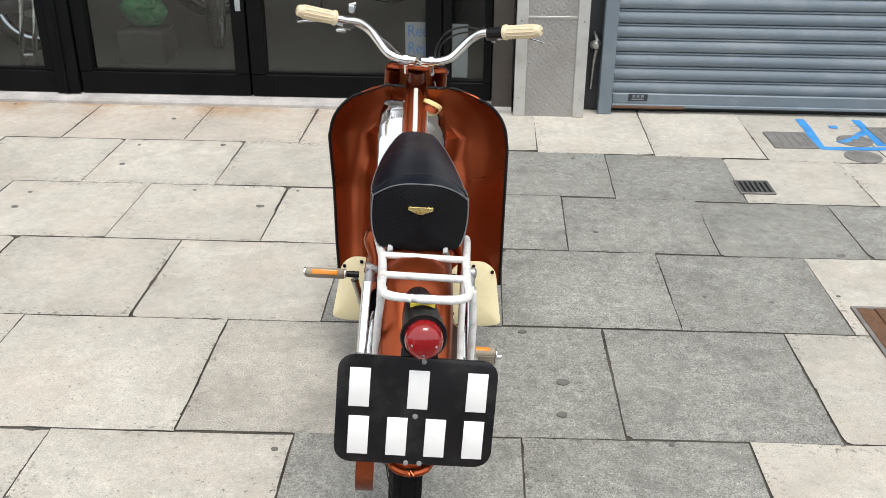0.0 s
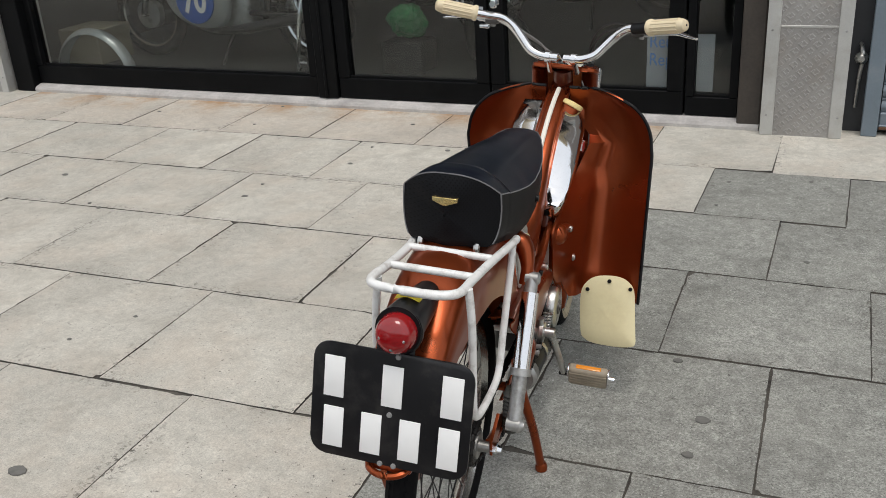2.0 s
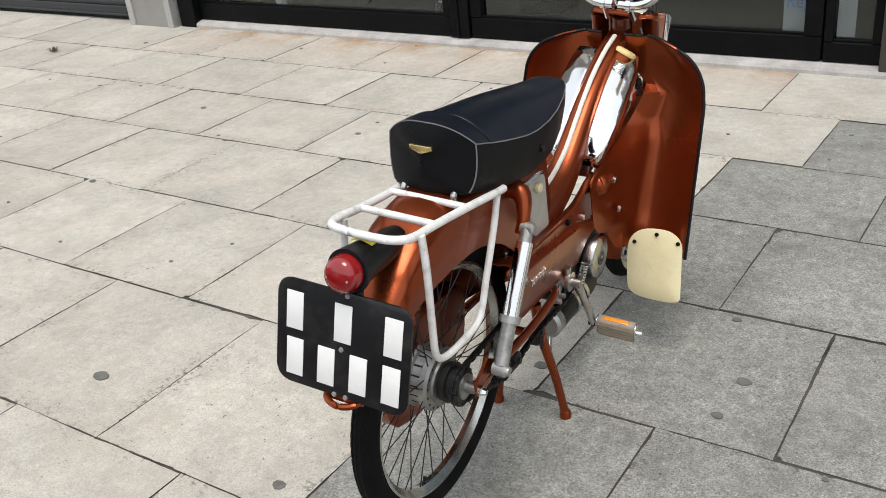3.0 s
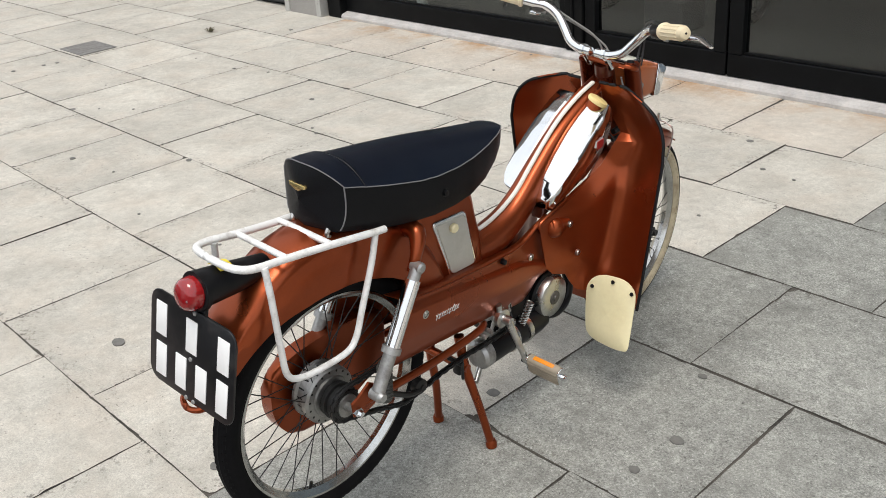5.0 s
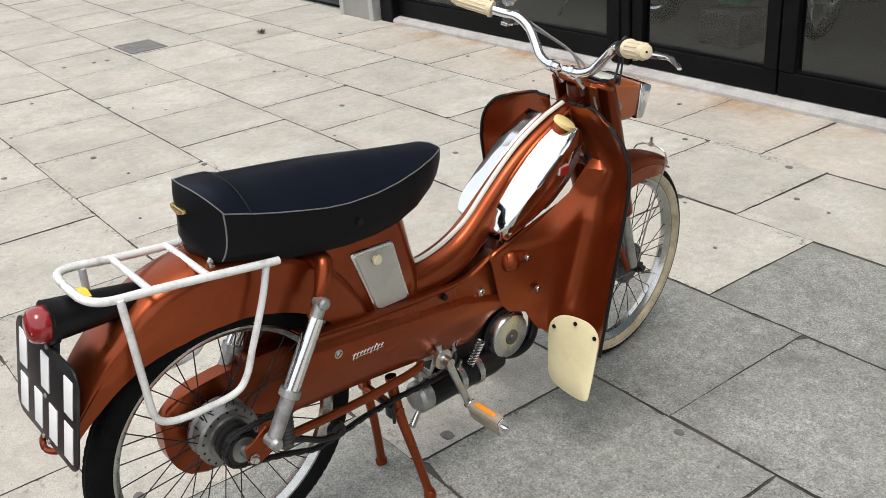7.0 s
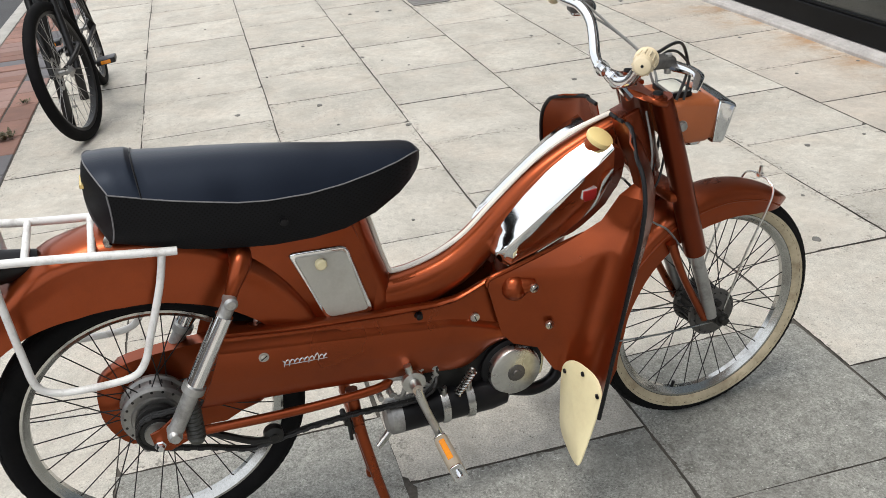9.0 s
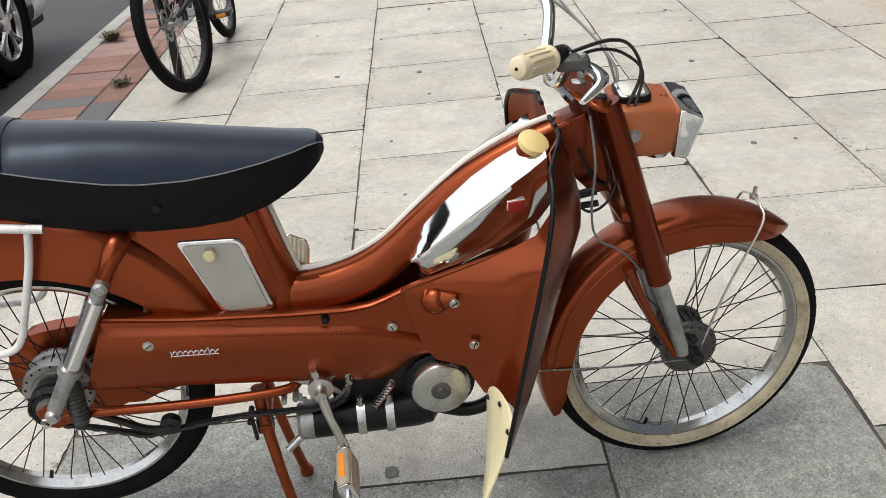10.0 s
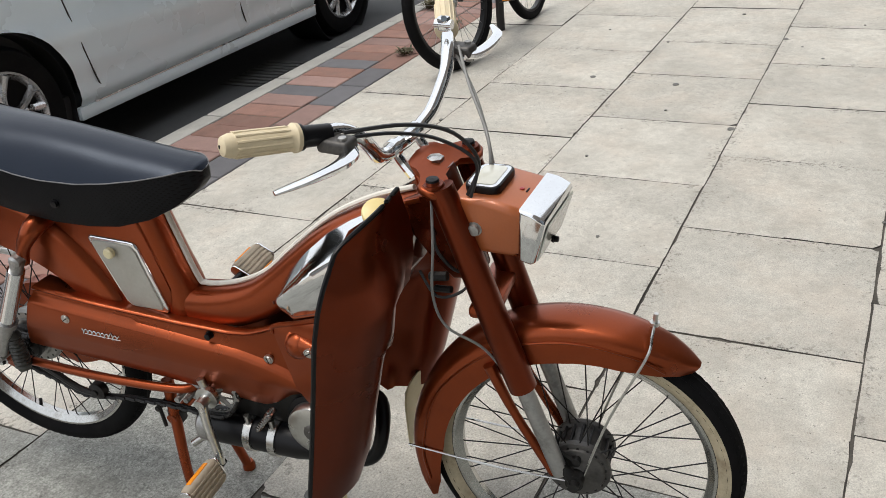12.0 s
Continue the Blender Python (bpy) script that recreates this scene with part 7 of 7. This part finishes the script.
for x, y, r, n in ((-3.87, -1.30, 0.11, 46), (-4.53, -1.29, 0.07, 26), (-4.9, -1.64, 0.14, 90), (-5.44, 2.13, 0.08, 30)):
    weed(x, y, r * 0.6, n, "dusty green weed growing in a pavement joint")

# ---- paving: each slab a piece of its own ----
paving = structure("pavement", box(-9.9, 8.4, -1.218, 2.98, -0.03, -0.0030), DIRT, "half-bonded buff and grey stone paving")
# head joints of the seven rows, from the brick margin to the shops
HEADS = [
    [-6.631, -5.9, -5.2, -4.573, -3.942, -3.22, -2.51, -1.848, -1.201, -0.58, 0.0, 0.57],
    [-6.15, -5.532, -4.842, -4.108, -3.475, -2.836, -2.182, -1.515, -0.868, -0.273, 0.319],
    [-5.749, -5.079, -4.32, -3.742, -3.111, -2.48, -1.85, -1.189, -0.599, -0.001, 0.566],
    [-5.369, -4.682, -3.997, -3.395, -2.774, -2.143, -1.515, -0.894, -0.315, 0.252, 0.789],
    [-5.64, -4.965, -4.325, -3.684, -3.065, -2.415, -1.812, -1.217, -0.644, -0.061, 0.493, 1.037],
    [-5.29, -4.64, -3.986, -3.324, -2.719, -2.122, -1.537, -0.961, -0.375, 0.176, 0.72, 1.255],
    [-6.116, -5.5, -4.814, -4.244, -3.677, -3.022, -2.443, -1.835, -1.272, -0.693, -0.124, 0.426, 0.943],
]
# joints between the rows: the buff and the grey stone were laid to lines of their own
AT = (-6.0, -4.0, -2.4, -1.2, -0.2, 0.6, 1.3)
BEDS = [
    (-1.218, -1.218, -1.218, -1.218, -1.218, -1.218, -1.218),
    (-0.65, -0.63, -0.62, -0.612, -0.61, -0.61, -0.61),
    (0.0, 0.003, 0.004, 0.018, 0.036, 0.043, 0.045),
    (0.607, 0.607, 0.608, 0.608, 0.609, 0.606, 0.606),
    (1.20, 1.20, 1.197, 1.190, 1.172, 1.150, 1.155),
    (1.775, 1.77, 1.757, 1.742, 1.70, 1.662, 1.66),
    (2.345, 2.335, 2.325, 2.31, 2.245, 2.212, 2.17),
    (3.02, 2.99, 2.97, 2.95, 2.94, 2.93, 2.92),
]
random.seed(11)


def slab_mesh(w, d, mat, jit):
    bm = bmesh.new()
    c = 0.0009
    low = [(0, 0), (w, 0), (w, d), (0, d)]
    pts = []
    cut = random.choice((0, 0, 1, 2, 3, 4))
    for i, ((ax, ay), (bx, by)) in enumerate(zip(low, low[1:] + low[:1])):
        nx, ny = (by - ay), -(bx - ax)
        ln = math.hypot(nx, ny)
        steps = sorted({0.0} | {random.uniform(0.015, 0.985) for _ in range(26)})
        wander = random.uniform(0, jit)
        for u in steps:
            wander = min(jit, max(0.0, wander + random.uniform(-0.5, 0.5) * jit))
            j = wander + (random.uniform(0.001, 0.005) if random.random() < 0.07 else 0)
            if not u:
                j = random.uniform(0.008, 0.02) if cut == i + 1 else 0
            pts.append((ax + (bx - ax) * u - nx / ln * j + (0 if u else (bx - ax) / ln * j * 0.8), ay + (by - ay) * u - ny / ln * j + (0 if u else (by - ay) / ln * j * 0.8)))
    bot = [bm.verts.new((x, y, -0.03)) for x, y in pts]
    mid = [bm.verts.new((x, y, -c)) for x, y in pts]
    cx, cy = w / 2, d / 2
    top = [bm.verts.new((cx + (x - cx) * (1 - 2 * c / w), cy + (y - cy) * (1 - 2 * c / d), 0)) for x, y in pts]
    k = len(pts)
    for i in range(k):
        bm.faces.new((bot[i], bot[(i + 1) % k], mid[(i + 1) % k], mid[i])).material_index = 1
        bm.faces.new((mid[i], mid[(i + 1) % k], top[(i + 1) % k], top[i])).material_index = 1
    bm.faces.new(top)
    me = bpy.data.meshes.new("slab")
    bmesh.ops.recalc_face_normals(bm, faces=bm.faces)
    bm.to_mesh(me)
    bm.free()
    me.materials.append(mat)
    me.materials.append(DIRT)
    return me


SLABS = {m.name: [slab_mesh(0.594, 0.586, m, 0.0024) for _ in range(8)] for m in (STONE, STONE_RUST, STONE_GREY, STONE_SHADED)}
GREY_FROM = [-0.7, -0.87, -0.60, -0.89, -0.66, -0.385, 9.0]
GREY_TO = [0.0, 0.32, 0.57, 0.79, 1.6, 0.72, 9.0]


def line(i, x):
    """The joint between two rows, at a place along the street."""
    return float(np.interp(x, AT, BEDS[i]))


for r in range(7):
    ends = HEADS[r]
    ends = [ends[0] - 0.645 * k for k in range(6, 0, -1)] + ends + [ends[-1] + 0.562 * k for k in range(1, 14)]
    for x0, x1 in zip(ends, ends[1:]):
        xm = (x0 + x1) / 2
        y0, y1 = line(r, xm), line(r + 1, xm)
        lean = (line(r, x1) - line(r, x0) + line(r + 1, x1) - line(r + 1, x0)) / 2 / (x1 - x0)
        mat = STONE
        if GREY_FROM[r] < xm < GREY_TO[r]:
            mat = STONE_GREY
        elif r == 2 and -1.1 < xm < -0.6:
            mat = STONE_SHADED
        elif r == 6 and -4.9 < xm < -0.9:
            mat = STONE_RUST
        gx = random.choice((0.0003, 0.0006, 0.0014, 0.0026))
        gy = random.choice((0.0004, 0.001, 0.0018, 0.0028))
        me = random.choice(SLABS[mat.name])
        skew = Matrix.Identity(4)
        skew[1][0] = lean
        m = Matrix.Translation((x0 + gx / 2, y0 + gy / 2 - lean * (x1 - x0) / 2, random.uniform(-0.0015, 0.001))) @ skew @ Matrix.Diagonal(((x1 - x0 - gx) / 0.594, (y1 - y0 - gy) / 0.586, 1, 1))
        again("slab", me, m, paving)

# brick margin between paving and kerb
RED_BRICK = material("red_clay_paver", (0.25, 0.138, 0.108), 0.85, 0.0, 0.18, 12, 0.001, 120, dark=(0.2, 0.14, 0.12), dark_scale=8, dark_amount=0.5, island=0.22)
BLUE_BRICK = material("blue_grey_paver", (0.13, 0.127, 0.135), 0.8, 0.0, 0.15, 12, 0.001, 120, island=0.15)
PINK_BRICK = material("dusty_pink_paver", (0.29, 0.185, 0.16), 0.85, 0.0, 0.15, 12, 0.001, 120, island=0.15)
margin = structure("brick_margin", box(-9.6, 8.4, -1.70, -1.219, -0.05, -0.006), DIRT, "red and blue-grey clay pavers along the kerb")
for rowy0, rowy1, step_x in ((-1.698, -1.386, 0.155), (-1.382, -1.222, 0.30)):
    meshes = {}
    for m in (RED_BRICK, BLUE_BRICK, PINK_BRICK):
        bm = box(0, step_x - 0.008, 0, rowy1 - rowy0 - 0.006, -0.03, 0, 0.004, 1)
        me = bpy.data.meshes.new("brick")
        bm.to_mesh(me)
        bm.free()
        me.materials.append(m)
        meshes[m.name] = me
    n = int(17.0 / step_x)
    for k in range(n):
        x = -9.0 + step_x * k
        roll = random.random()
        m = BLUE_BRICK if roll < (0.12 if step_x < 0.2 else 0.42) else (PINK_BRICK if roll < (0.45 if step_x < 0.2 else 0.5) else RED_BRICK)
        again("brick", meshes[m.name], Matrix.Translation((x, rowy0, random.uniform(-0.004, 0.002))), margin)

# trodden gum and specks
random.seed(5)
gum = bmesh.new()
GUM = material("trodden_gum", (0.15, 0.146, 0.135), 0.85, 0.0, 0.2, 30)
for k in range(80):
    x, y = random.uniform(-6, 2.2), random.uniform(-1.1, 2.9)
    r = random.choice((0.008, 0.01, 0.013, 0.018))
    if k < 6:
        x, y, r = [(-0.148, 0.297, 0.02), (-0.16, 0.138, 0.015), (-0.254, 0.575, 0.014), (-0.637, 0.15, 0.021), (-1.74, -0.42, 0.026), (-2.28, 1.469, 0.016)][k]
    vs = [gum.verts.new((x + r * random.uniform(0.85, 1.1) * math.cos(a * 0.785), y + 0.8 * r * random.uniform(0.85, 1.1) * math.sin(a * 0.785), 0.0028)) for a in range(8)]
    lo = [gum.verts.new((v.co.x, v.co.y, -0.004)) for v in vs]
    gum.faces.new(vs)
    for a in range(8):
        gum.faces.new((lo[a], lo[(a + 1) % 8], vs[(a + 1) % 8], vs[a]))
tagged(part("trodden_gum_spots", gum, GUM, None, "dark spots of trodden gum on the paving", False), category="gum", kind="stuff")
